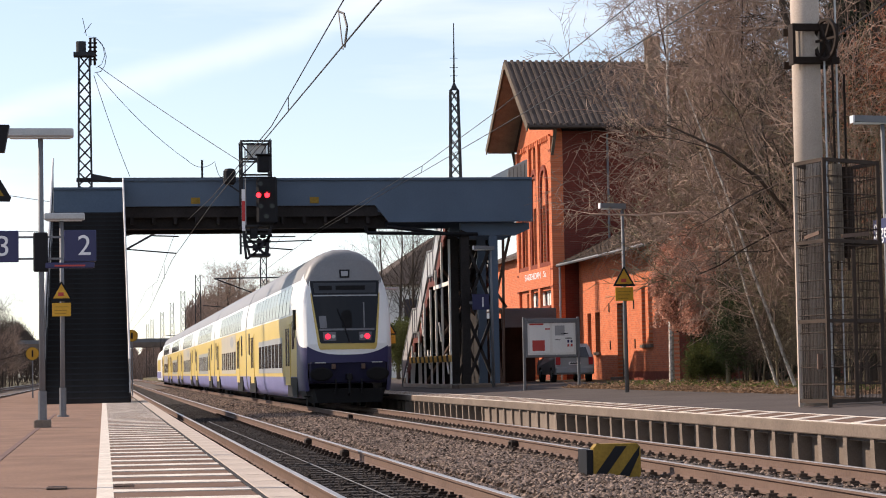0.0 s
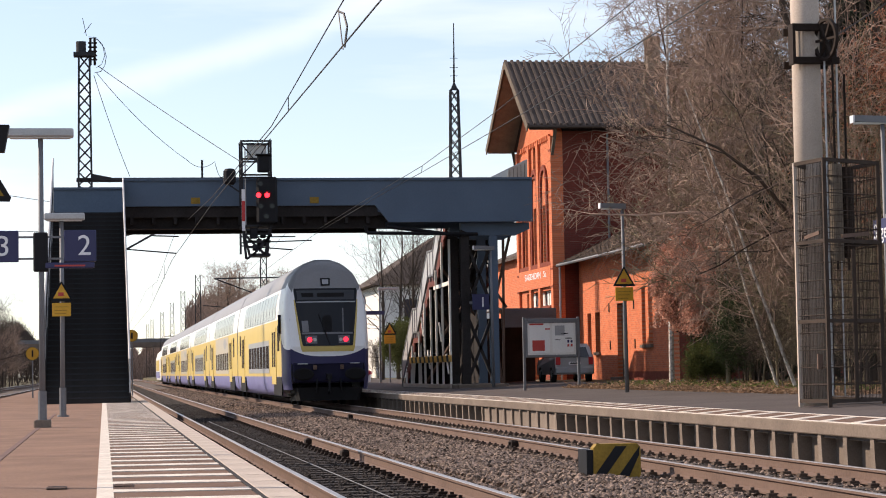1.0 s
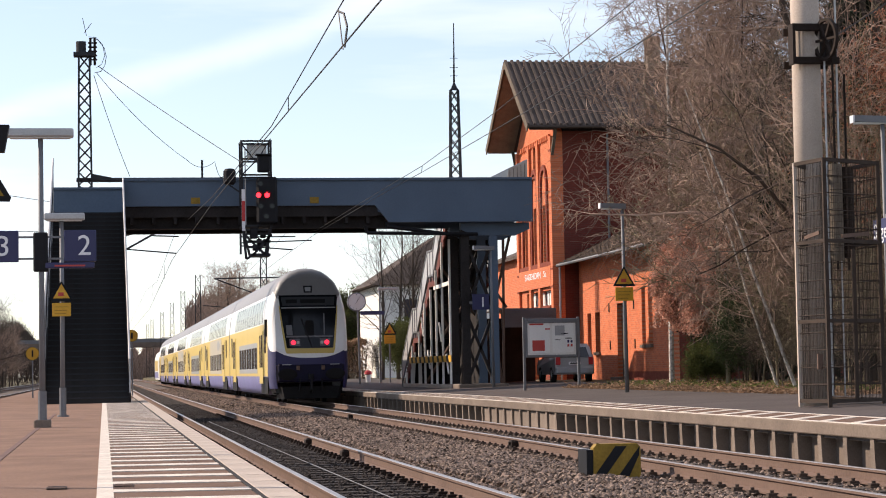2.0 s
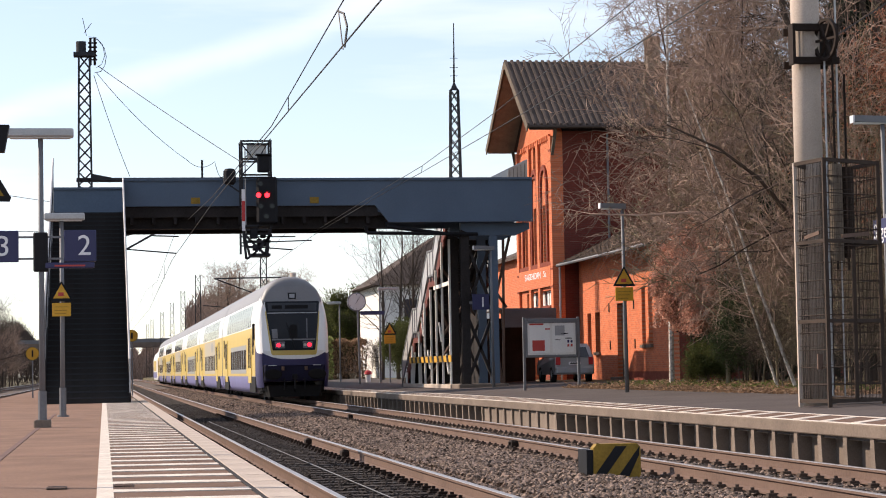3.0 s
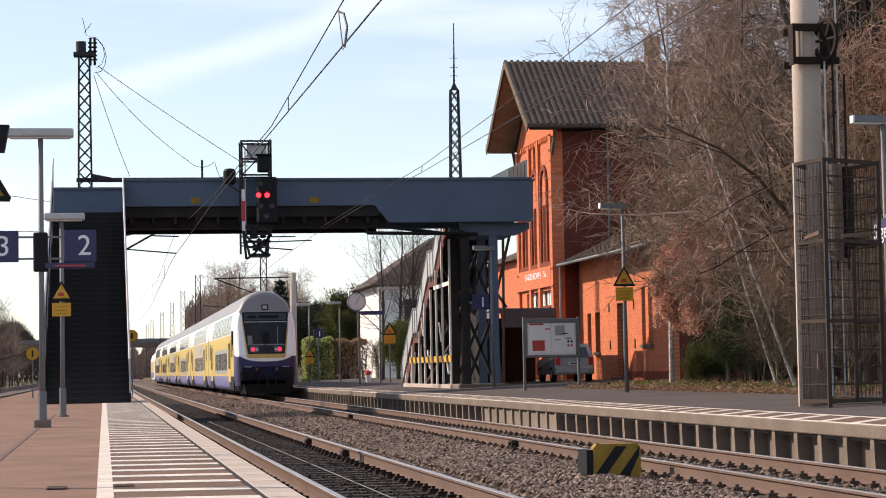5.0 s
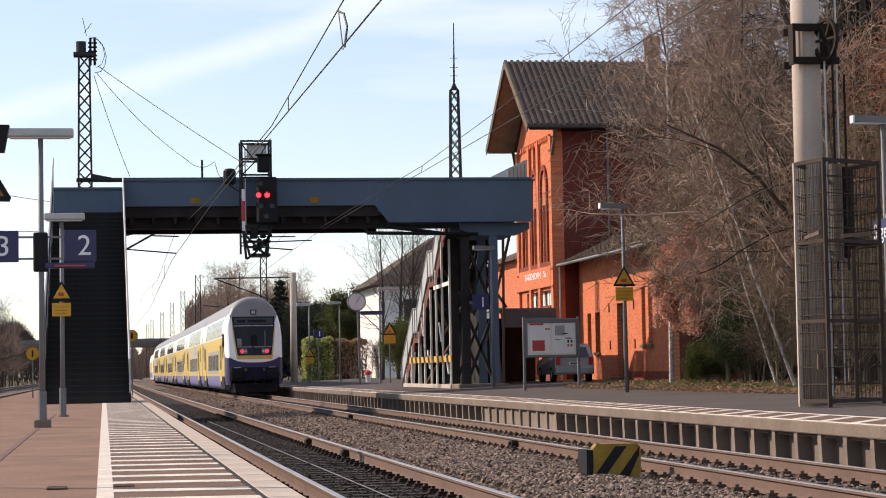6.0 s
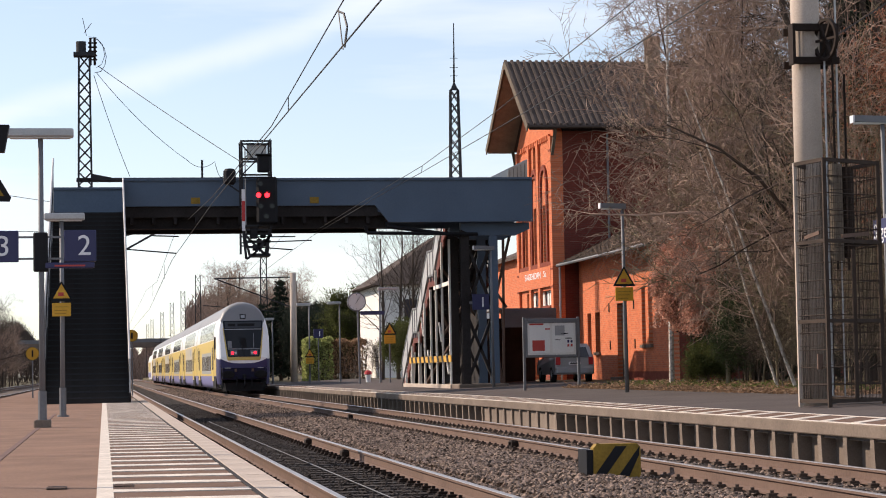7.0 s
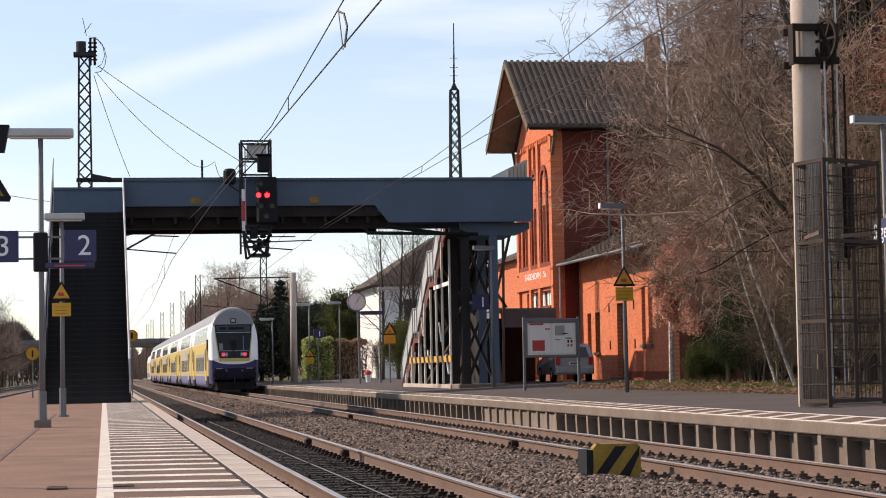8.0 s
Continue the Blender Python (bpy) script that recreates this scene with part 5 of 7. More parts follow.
    part("cable", Geo().tube([(5.3, y0, 6.24), (5.2, y0 - 0.05, 5.9), (5.4, y0, 5.6), (5.3, y0, 5.3)], 0.025, 6), M["black"], t)
    part("ladder", Geo().beam((4.92, y1, 5.3), (4.92, y1, 9.0), 0.04, 0.04), M["galv"], t)


build_signal()


# ---- masts and overhead line ----
def lattice_mast(name, label, x, y, z0, z1, w0, w1, n, group="overhead line masts"):
    t = thing(name, label, "lattice mast", group, pose(x, y, 0))
    for sx in (-1, 1):
        for sy in (-1, 1):
            part("leg", Geo().beam((sx * w0, sy * w0 * 0.7, z0), (sx * w1, sy * w1 * 0.7, z1), 0.075, 0.075), M["lattice"], t)
    for sy in (-1, 1):
        g = Geo()
        for k in range(n):
            a, b = k / n, (k + 1) / n
            wa, wb = w0 + (w1 - w0) * a, w0 + (w1 - w0) * b
            za, zb = z0 + (z1 - z0) * a, z0 + (z1 - z0) * b
            g.beam((-wa, sy * wa * 0.7, za), (wb, sy * wb * 0.7, zb), 0.035, 0.035)
            g.beam((wa, sy * wa * 0.7, za), (-wb, sy * wb * 0.7, zb), 0.035, 0.035)
        tagged(part("lacing", g, M["lattice"], t), kind="stuff")
    for sx in (-1, 1):
        g = Geo()
        for k in range(n):
            a, b = k / n, (k + 1) / n
            wa, wb = w0 + (w1 - w0) * a, w0 + (w1 - w0) * b
            s = 1 if k % 2 else -1
            g.beam((sx * wa, -s * wa * 0.7, z0 + (z1 - z0) * a), (sx * wb, s * wb * 0.7, z0 + (z1 - z0) * b), 0.03, 0.03)
        tagged(part("side_lacing", g, M["lattice"], t), kind="stuff")
    return t


m = lattice_mast("overhead_line_mast", "dark steel lattice mast with a switch on top", -0.68, 88, 0.38, 14.0, 0.34, 0.21, 26)
part("head_plate", Geo().box(-0.42, 0.42, -0.3, 0.3, 13.95, 14.1), M["lattice"], m)
part("switch_drum", Geo().tube([(-0.12, 0, 14.1), (-0.12, 0, 14.55)], 0.2, 12), M["lattice"], m)
for x in (0.25, 0.42):
    g = Geo().tube([(x, 0, 13.6), (x, 0, 14.7)], 0.05, 8)
    for k in range(5):
        g.disc((x, 0, 13.8 + 0.17 * k), "z", 0.1, 0.05, 10)
    part("insulator", g, M["iron"], m)
part("antenna", Geo().tube([(0.1, 0, 14.8), (-0.05, 0, 15.5)], 0.012, 4).tube([(0.0, 0, 14.9), (0.3, 0, 15.3)], 0.012, 4), M["lattice"], m)
part("cross_arm", Geo().tube([(-0.35, 0.3, 9.0), (5.6, 0.3, 9.0)], 0.09, 8).beam((0.25, 0.3, 9.15), (1.0, 0.3, 9.0), 0.14, 0.2), M["lattice"], m)
part("drop_post", Geo().tube([(6.2, 0.3, 9.0), (6.2, 0.3, 5.95)], 0.05, 6), M["lattice"], m)
part("cross_arm_end", Geo().tube([(5.6, 0.3, 9.0), (6.25, 0.3, 9.0)], 0.09, 8), M["lattice"], m)
for z0, z1, x1 in ((6.66, 6.66, 8.42), (6.42, 6.5, 9.1), (6.3, 6.12, 8.3)):
    part("steady_arm", Geo().tube([(6.2, 0.3, z0), (x1, 0.3, z1)], 0.028, 6), M["lattice"], m)
part("cantilever", Geo().tube([(1.55, 0, 6.15), (3.0, 0, 6.95)], 0.045, 6).tube([(2.6, 0, 6.72), (3.7, 0, 6.68)], 0.03, 6), M["lattice"], m)
part("arm_stub", Geo().tube([(4.68, 0.3, 9.05), (4.68, 0.3, 9.8)], 0.05, 6), M["lattice"], m)
part("cantilever", Geo().tube([(0.3, 0, 6.4), (3.0, 0, 7.1)], 0.04, 6).tube([(0.3, 0, 6.3), (3.6, 0, 6.0)], 0.03, 6), M["lattice"], m)

m = lattice_mast("overhead_line_mast", "dark lattice mast with a tall antenna spire", 14.68, 90, 0.55, 12.9, 0.34, 0.16, 24)
part("spire_cap", Geo().loft([[(-0.16, -0.12, 12.9), (0.16, -0.12, 12.9), (0.16, 0.12, 12.9), (-0.16, 0.12, 12.9)], [(-0.03, -0.03, 13.2), (0.03, -0.03, 13.2), (0.03, 0.03, 13.2), (-0.03, 0.03, 13.2)]]), M["lattice"], m)
part("spire", Geo().tube([(0, 0, 13.1), (0.03, 0, 15.75)], 0.045, 6, r2=0.02), M["lattice"], m)
for z in (13.5, 13.85, 14.25):
    part("spire_rung", Geo().tube([(-0.17, 0, z), (0.17, 0, z)], 0.012, 4), M["lattice"], m)
for x, y, top in ((10.3, 241, 12), (10.3, 287, 12), (10.3, 334, 12), (10.3, 390, 12.2), (10.3, 473, 13), (10.3, 520, 13), (14.2, 195, 11.6), (-5.9, 300, 12)):
    lattice_mast("overhead_line_mast", "distant dark lattice mast of the overhead line", x, y, 0.3, top, 0.36, 0.26, 12)


def concrete_mast(x, y, h, r):
    t = thing("concrete_mast", "pale round concrete overhead line mast", "mast", "concrete masts", pose(x, y, 0.4))
    part("shaft", Geo().tube([(0, 0, 0), (0, 0, h)], r * 1.15, 16, r2=r * 0.95), M["coping"], t, smooth=True)
    return t


cm = concrete_mast(12.95, 150, 7.6, 0.22)
part("arm", Geo().tube([(0, 0, 7.3), (-5.4, 0, 7.25)], 0.05, 6).tube([(-5.4, 0, 7.25), (-0.1, 0, 5.2)], 0.045, 6).tube([(-6.2, -0.3, 5.4), (-1.0, -0.3, 4.9)], 0.03, 6), M["lattice"], cm)

overhead = thing("overhead_line", "dark overhead contact and carrier wires with droppers", "overhead wires")


def wire(name, pts, r=0.011, sag=0.0):
    out = []
    for a, b in zip(pts, pts[1:]):
        for k in range(8):
            u = k / 8
            p = Vector(a).lerp(Vector(b), u)
            p.z -= sag * 4 * u * (1 - u)
            out.append(p)
    out.append(Vector(pts[-1]))
    part(name, Geo().tube(out, r, 5), M["wire"], overhead)


wire("contact_wire", [(3.2, -20, 5.38), (3.2, 24.7, 5.43), (3.2, 42.9, 5.78), (3.0, 60, 5.85), (2.75, 88, 5.75), (3.1, 150, 5.6), (2.8, 220, 5.6), (2.9, 500, 5.6)], 0.012)
wire("carrier_wire", [(3.2, -20, 6.6), (3.2, 10, 6.2), (3.2, 28.6, 6.1), (3.2, 34.3, 5.99), (3.2, 41.4, 5.85), (3.0, 60, 6.02), (2.9, 88, 6.9), (2.9, 120, 6.2), (2.9, 150, 6.9), (2.9, 500, 6.9)], 0.010)
wire("contact_wire", [(7.45, -20, 5.5), (7.5, 38.8, 5.74), (7.5, 51, 5.84), (7.5, 58, 5.93), (7.4, 76, 6.0), (7.2, 90, 5.8), (7.6, 150, 5.6), (7.4, 220, 5.6), (7.5, 500, 5.6)], 0.008)
wire("carrier_wire", [(7.4, -20, 7.2), (7.4, 19.5, 6.5), (7.4, 31.1, 6.24), (7.4, 41, 6.02), (7.4, 50.2, 5.92), (7.4, 57, 5.98), (7.4, 76, 6.1), (7.5, 90, 6.9), (7.5, 120, 6.3), (7.5, 150, 7.1), (7.5, 500, 6.9)], 0.0075)
for a, b in (((3.2, 29.3, 6.08), (3.2, 28.8, 5.46)), ((3.2, 37.5, 5.93), (3.2, 37.5, 5.68)), ((7.4, 50.2, 5.92), (7.5, 51, 5.84)), ((2.9, 105, 6.4), (2.9, 105, 5.7)), ((2.9, 130, 6.4), (2.9, 130, 5.65)), ((7.5, 105, 6.4), (7.4, 105, 5.75)), ((7.5, 130, 6.5), (7.5, 130, 5.65))):
    wire("dropper", [a, b], 0.009)
wire("insulator_loop", [(3.2, 29.4, 6.08), (3.24, 29.0, 5.98), (3.25, 28.7, 5.75), (3.2, 28.6, 5.46)], 0.016)
# feeders that hang from the switch mast
wire("feeder", [(-0.1, 88, 13.55), (5.3, 80, 8.75)], 0.014, 0.06)
wire("feeder", [(-0.2, 88, 13.3), (3.4, 88, 9.75), (4.5, 88, 9.7), (4.83, 88, 9.1)], 0.012, 0.25)
wire("feeder", [(-0.3, 88, 13.2), (1.1, 88, 9.1)], 0.012, 0.15)
wire("switch_lead", [(-0.43, 88, 14.7), (-0.12, 88, 14.62), (0.12, 88, 14.3), (0.2, 88, 13.95), (0.14, 88, 13.6), (-0.02, 88, 13.35), (-0.26, 88, 13.3)], 0.014)
wire("switch_lead", [(-0.5, 88, 14.75), (-0.2, 88, 14.72), (0.05, 88, 14.45), (0.14, 88, 14.0), (0.02, 88, 13.65), (-0.2, 88, 13.5)], 0.012)
wire("far_wire", [(-6.0, 60, 5.2), (-2.1, 88, 6.9), (-7.5, 300, 6.0)], 0.012)
wire("far_wire", [(-6.5, 80, 8.2), (-2, 88, 8.1)], 0.012)


# ---- things on the island platform ----
def platform_lamp(name, label, x, y, z0, top, arm, group, head_label=""):
    """A slim pole; arm: (x0, x1) of its flat lamp head."""
    t = thing(name, label, "lamp", group, pose(x, y, z0))
    g = Geo().tube([(0, 0, 0), (0, 0, top - z0 - 0.1)], 0.05, 10, r2=0.04)
    part("pole", g, M["pole"], t, smooth=True)
    part("pole_foot", Geo().tube([(0, 0, 0), (0, 0, 0.55)], 0.068, 10).disc((0, 0, 0), "z", 0.11, 0.03, 12), M["pole"], t)
    h = part("lamp_head", Geo().box(arm[0], arm[1], -0.12, 0.12, top - z0 - 0.13, top - z0, bev=0.02), M["galv"], t)
    part("lamp_glass", Geo().box(arm[0] + 0.05, arm[1] - 0.05, -0.09, 0.09, top - z0 - 0.15, top - z0 - 0.131), M["lamp_glass"], h)
    return t


L1 = platform_lamp("platform_lamp", "grey steel platform lamp with a double flat head", -0.93, 33.7, PLAT, 4.94, (-0.51, 0.50), "platform lamps")
L3 = platform_lamp("platform_lamp", "grey steel platform lamp beside the camera", -2.2, 16.55, PLAT, 4.94, (-0.51, 0.50), "platform lamps")
L2 = platform_lamp("platform_lamp", "grey steel platform lamp with a short flat head", -0.78, 42.2, PLAT, 4.27, (-0.33, 0.44), "platform lamps")
part("concrete_foot", Geo().box(-0.13, 0.13, -0.13, 0.13, -0.02, 0.12, bev=0.02), M["concrete"], L1)

ps = thing("platform_sign", "blue platform number signs on arms from the lamp pole", "sign", m=pose(-0.93, 33.7, 0))
for x0, x1, txt in ((-0.80, -0.34, "3"), (0.34, 0.83, "2")):
    pl = part("sign_panel", Geo().box(x0, x1, -0.03, 0.03, 2.90, 3.38, bev=0.01), M["sign_blue"], ps)
    writing("number", txt, 0.44, M["sign_white"], pl, Matrix.Translation((x0 + (0.20 if txt == "2" else 0.12), -0.034, 3.0)) @ pose(0, 0, 0, 90), 0.002)
for z in (2.95, 3.28):
    part("arm", Geo().box(-0.36, 0.36, -0.02, 0.02, z - 0.015, z + 0.015), M["pole"], ps)
part("clamp_frame", Geo().box(-0.12, 0.10, -0.06, 0.06, 2.75, 3.35, bev=0.02), M["black"], ps)
dd = part("display_strip", Geo().box(0.06, 0.80, -0.07, 0.03, 2.80, 2.885, bev=0.01), M["sign_blue"], ps, "narrow dark sign below the number")
part("orange_bar", Geo().box(0.2, 0.66, -0.076, -0.071, 2.825, 2.85), M["poster_red"], dd)


def warning_sign(x, y, zc, w, name="warning_sign", label="yellow warning triangle above a yellow text plate", group="warning signs"):
    """A triangle with a black border over a square text plate, whose writing is bars."""
    t = thing(name, label, "warning sign", group, pose(x, y, zc))
    h = w * 0.87
    part("triangle_border", Geo().prism([(-w / 2, 0.02), (w / 2, 0.02), (w / 2 - 0.01, 0.05), (0.012, h + 0.02), (-0.012, h + 0.02), (-w / 2 + 0.01, 0.05)], "y", -0.012, 0.012), M["black"], t)
    k = 0.74
    f = part("triangle_field", Geo().prism([(-w / 2 * k, 0.075), (w / 2 * k, 0.075), (0, 0.055 + h * 0.80)], "y", -0.017, -0.0125), M["yellow"], t)
    part("pictogram", Geo().box(-w * 0.14, w * 0.10, -0.022, -0.018, 0.12, 0.12 + w * 0.16, bev=0.01), M["poster_red"], f)
    part("pictogram_bar", Geo().beam((0.02, -0.02, 0.15), (w * 0.2, -0.02, 0.09), 0.02, 0.004), M["black"], f)
    p = part("text_plate", Geo().box(-w * 0.41, w * 0.41, -0.012, 0.012, -w * 0.62, -0.01, bev=0.005), M["yellow"], t)
    for i in range(3):
        part("text_bar", Geo().box(-w * 0.3, w * (0.3 - 0.06 * i), -0.016, -0.013, -w * (0.22 + 0.15 * i), -w * (0.19 + 0.15 * i)), M["yellow_old"], p)
    part("sign_clamp", Geo().box(-0.06, 0.06, 0.012, 0.08, 0.08, 0.14), M["pole"], t)
    return t


warning_sign(-0.79, 42.10, 2.56, 0.43)
sg = thing("edge_warning_sign", "dark lamp hood and warning triangle on a pole at the platform", "warning sign", m=pose(-1.16, 22, 0))
part("pole", Geo().tube([(0, 0.06, PLAT), (0, 0.06, 3.7)], 0.045, 10), M["pole"], sg)
part("hood", Geo().prism([(-0.1, 3.39), (0.20, 3.39), (0.25, 3.66), (-0.1, 3.66)], "y", -0.1, 0.05), M["black"], sg)
part("triangle", Geo().prism([(-0.20, 2.91), (0.245, 2.9), (0.262, 2.94), (0.03, 3.33), (0.0, 3.33)], "y", -0.012, 0.012), M["black"], sg)
part("triangle_field", Geo().prism([(-0.13, 2.955), (0.19, 2.955), (0.02, 3.25)], "y", -0.018, -0.013), M["yellow_old"], sg)


def round_sign(x, y, z, r):
    t = thing("round_marker_sign", "round orange sign with a black mark on a thin post", "sign", "round signs", pose(x, y, 0))
    p = part("disc", Geo().disc((0, 0, z), "y", r, 0.03, 24), M["yellow"], t)
    part("rim", Geo().disc((0, 0.005, z), "y", r * 1.1, 0.02, 24), M["yellow_old"], p)
    part("mark", Geo().box(-0.03, 0.03, -0.012, -0.002, z - r * 0.55, z + r * 0.55), M["black"], p)
    part("post", Geo().tube([(0, 0.04, 0.3), (0, 0.04, z)], 0.03, 6), M["pole"], t)


round_sign(1.02, 80.5, 2.58, 0.2)
round_sign(-2.55, 80, 1.98, 0.22)

# ---- drain gratings in the platform ----
for x, y in ((-0.33, 15.35), (0.13, 15.45)):
    dg = thing("drain_grating", "small dark iron drain grating in the platform", "drain", "drains", pose(x, y, PLAT + 0.004))
    part("frame", Geo().box(-0.07, 0.07, -0.14, 0.14, 0.0, 0.005), M["cage"], dg)
    for k in range(5):
        part("bar", Geo().box(-0.06, 0.06, -0.12 + 0.055 * k, -0.09 + 0.055 * k, 0.005, 0.009), M["rail_side"], dg)
wl = thing("worn_marking", "worn purple line painted along the platform", "floor marking", kind="structure")
part("paint_line", Geo().box(-1.02, -0.96, 17, 45, PLAT + 0.001, PLAT + 0.005), M["mauve"], wl)

# ---- striped marker box between the tracks ----
mk = thing("buffer_marker", "yellow marker box with black diagonal stripes between tracks", "marker box", m=pose(6.08, 25.6, -0.20, 0, 0, 0))
g = Geo()
g.prism([(-0.25, 0.0), (0.25, 0.0), (0.29, 0.05), (0.29, 0.38), (0.25, 0.43), (-0.25, 0.43), (-0.29, 0.38), (-0.29, 0.05)], "y", 0.0, 0.16)
part("box", g, M["yellow_old"], mk)
for c in (-0.20, 0.10):
    part("stripe", Geo().prism([(c - 0.09, 0.04), (c + 0.05, 0.04), (c + 0.32 if c < 0 else 0.27, 0.40 if c < 0 else 0.29), (c + 0.18, 0.40)], "y", -0.004, -0.001), M["black"], mk)
part("side_plate", Geo().box(-0.37, -0.291, 0.02, 0.5, 0.0, 0.36), M["black"], mk)
part("stand", Geo().box(-0.06, 0.06, 0.04, 0.12, -0.15, 0.0), M["iron"], mk)


# ---- tensioning mast with its cage ----
def build_tension_mast():
    t = thing("tensioning_mast", "pale round steel mast with a tensioning wheel", "mast", m=pose(11.765, 35.15, 0))
    part("shaft", Geo().tube([(0, 0, 0.4), (0, 0, 11)], 0.245, 28, r2=0.235), M["coping"], t, smooth=True)
    for z in (6.78, 6.22):
        for y in (-0.34, 0.26):
            part("clamp_beam", Geo().box(-0.30, 0.48, y, y + 0.08, z - 0.06, z + 0.06, bev=0.01), M["iron"], t)
    part("clamp_plate", Geo().box(-0.33, -0.28, -0.34, -0.1, 6.16, 6.84), M["iron"], t)
    part("back_plate", Geo().box(0.28, 0.48, -0.2, 0.2, 6.2, 6.8), M["iron"], t)
    w = Geo()
    n = 28
    cx, cy, cz, r = 0.19, -0.48, 6.55, 0.33
    rim = []
    for i in range(n + 1):
        a = 2 * math.pi * i / n
        ca, sa = math.cos(a), math.sin(a)
        rim.append([(cx + dx, cy + (r + dr) * ca, cz + (r + dr) * sa) for dx, dr in ((-0.03, -0.025), (0.03, -0.025), (0.03, 0.025), (-0.03, 0.025))])
    w.loft(rim, 0, caps=False)
    wh = part("tension_wheel", w, M["iron"], t, m=Matrix.Translation((cx, cy, cz)) @ pose(0, 0, 0, 0, 0, 14) @ Matrix.Translation((-cx, -cy, -cz)))
    for i in range(3):
        a = math.pi * i / 3
        part("spoke", Geo().beam((cx, cy - r * math.cos(a), cz - r * math.sin(a)), (cx, cy + r * math.cos(a), cz + r * math.sin(a)), 0.04, 0.04), M["iron"], wh)
    part("guide_rod", Geo().tube([(0.50, -0.1, 0.6), (0.50, -0.1, 9.5)], 0.018, 8), M["galv"], t)
    part("guide_rod", Geo().tube([(0.20, -0.36, 0.6), (0.20, -0.36, 6.2)], 0.018, 8), M["galv"], t)
    part("cable_tube", Geo().tube([(0.23, -0.30, 0.7), (0.23, -0.30, 4.5)], 0.03, 8), M["iron"], t)
    part("tension_rope", Geo().tube([(0.19, -0.48, 6.5), (3.6, 3.0, 8.4)], 0.012, 5), M["wire"], t)


def build_cage():
    t = thing("weight_cage", "rusty steel mesh cage round the tensioning weights", "cage")
    z0, z1 = 0.52, 4.46
    ob = M["cage"]
    corners = [(11.29, 34.45), (11.48, 33.55), (12.64, 34.25), (12.32, 35.95)]
    # the plan is turned: its four corners
    for i, (x, y) in enumerate(corners):
        part("corner_post", Geo().box(x - 0.03, x + 0.03, y - 0.03, y + 0.03, z0 - 0.08, z1), ob if i else M["coping"], t)
    order = [0, 1, 2, 3]
    for a, b in zip(order, order[1:] + order[:1]):
        p, q = Vector((*corners[a], 0)), Vector((*corners[b], 0))
        for z in (z0 + 0.02, 1.83, 3.12, z1 - 0.03):
            part("rail", Geo().beam((p.x, p.y, z), (q.x, q.y, z), 0.05, 0.06), M["cage"], t)
        d = q - p
        n = max(3, int(d.length / 0.11))
        g = Geo()
        for k in range(1, n):
            c = p + d * (k / n)
            g.tube([(c.x, c.y, z0), (c.x, c.y, z1)], 0.0035, 4, caps=False)
        for k in range(1, 13):
            z = z0 + (z1 - z0) * k / 13
            g.tube([(p.x, p.y, z), (q.x, q.y, z)], 0.0035, 4, caps=False)
        fine = max(8, int(d.length / 0.045))
        for k in range(1, fine):
            c = p + d * (k / fine)
            g.tube([(c.x, c.y, z0), (c.x, c.y, z1)], 0.0024, 3, caps=False)
        for k in range(1, 14):
            z = z0 + (z1 - z0) * k / 14
            g.tube([(p.x, p.y, z), (q.x, q.y, z)], 0.008, 4, caps=False)
        part("mesh_panel", g, ob, t)
        part("side_plate", Geo().beam((p.x * 0.7 + q.x * 0.3, p.y * 0.7 + q.y * 0.3, 3.2), (p.x * 0.2 + q.x * 0.8, p.y * 0.2 + q.y * 0.8, 3.26), 0.03, 0.06), M["rail_side"], t)
    mid = (Vector((*corners[1], 0)) + Vector((*corners[2], 0))) / 2
    part("door_post", Geo().box(mid.x - 0.03, mid.x + 0.03, mid.y - 0.03, mid.y + 0.03, z0, 3.0), ob, t)
    part("name_plate", Geo().box(11.37, 11.45, 33.76, 33.80, 1.05, 1.3), M["rail_side"], t, "brown plate with worn writing")


def build_weights():
    t = thing("tension_weights", "stack of grey round concrete tensioning weights", "weights", m=pose(12.09, 34.75, 0))
    wm = Geo().tube([(0, 0, 0), (0, 0, 0.10)], 0.115, 16).mesh("weight_disc", M["wood"])
    for k in range(15):
        part("weight_disc", wm, None, t, m=pose(0, 0, 2.85 + 0.108 * k))
    part("rod", Geo().tube([(0, 0, 2.7), (0, 0, 6.6)], 0.02, 6), M["iron"], t)
    t2 = thing("tension_weights", "stack of dark iron tensioning weights", "weights", m=pose(12.34, 34.9, 0))
    wm2 = Geo().tube([(0, 0, 0), (0, 0, 0.12)], 0.11, 16).mesh("weight_disc", M["iron"])
    for k in range(12):
        part("weight_disc", wm2, None, t2, m=pose(0, 0, 2.9 + 0.128 * k))
    part("rod", Geo().tube([(0, 0, 2.7), (0, 0, 6.0)], 0.02, 6), M["iron"], t2)


build_tension_mast()
build_cage()
build_weights()

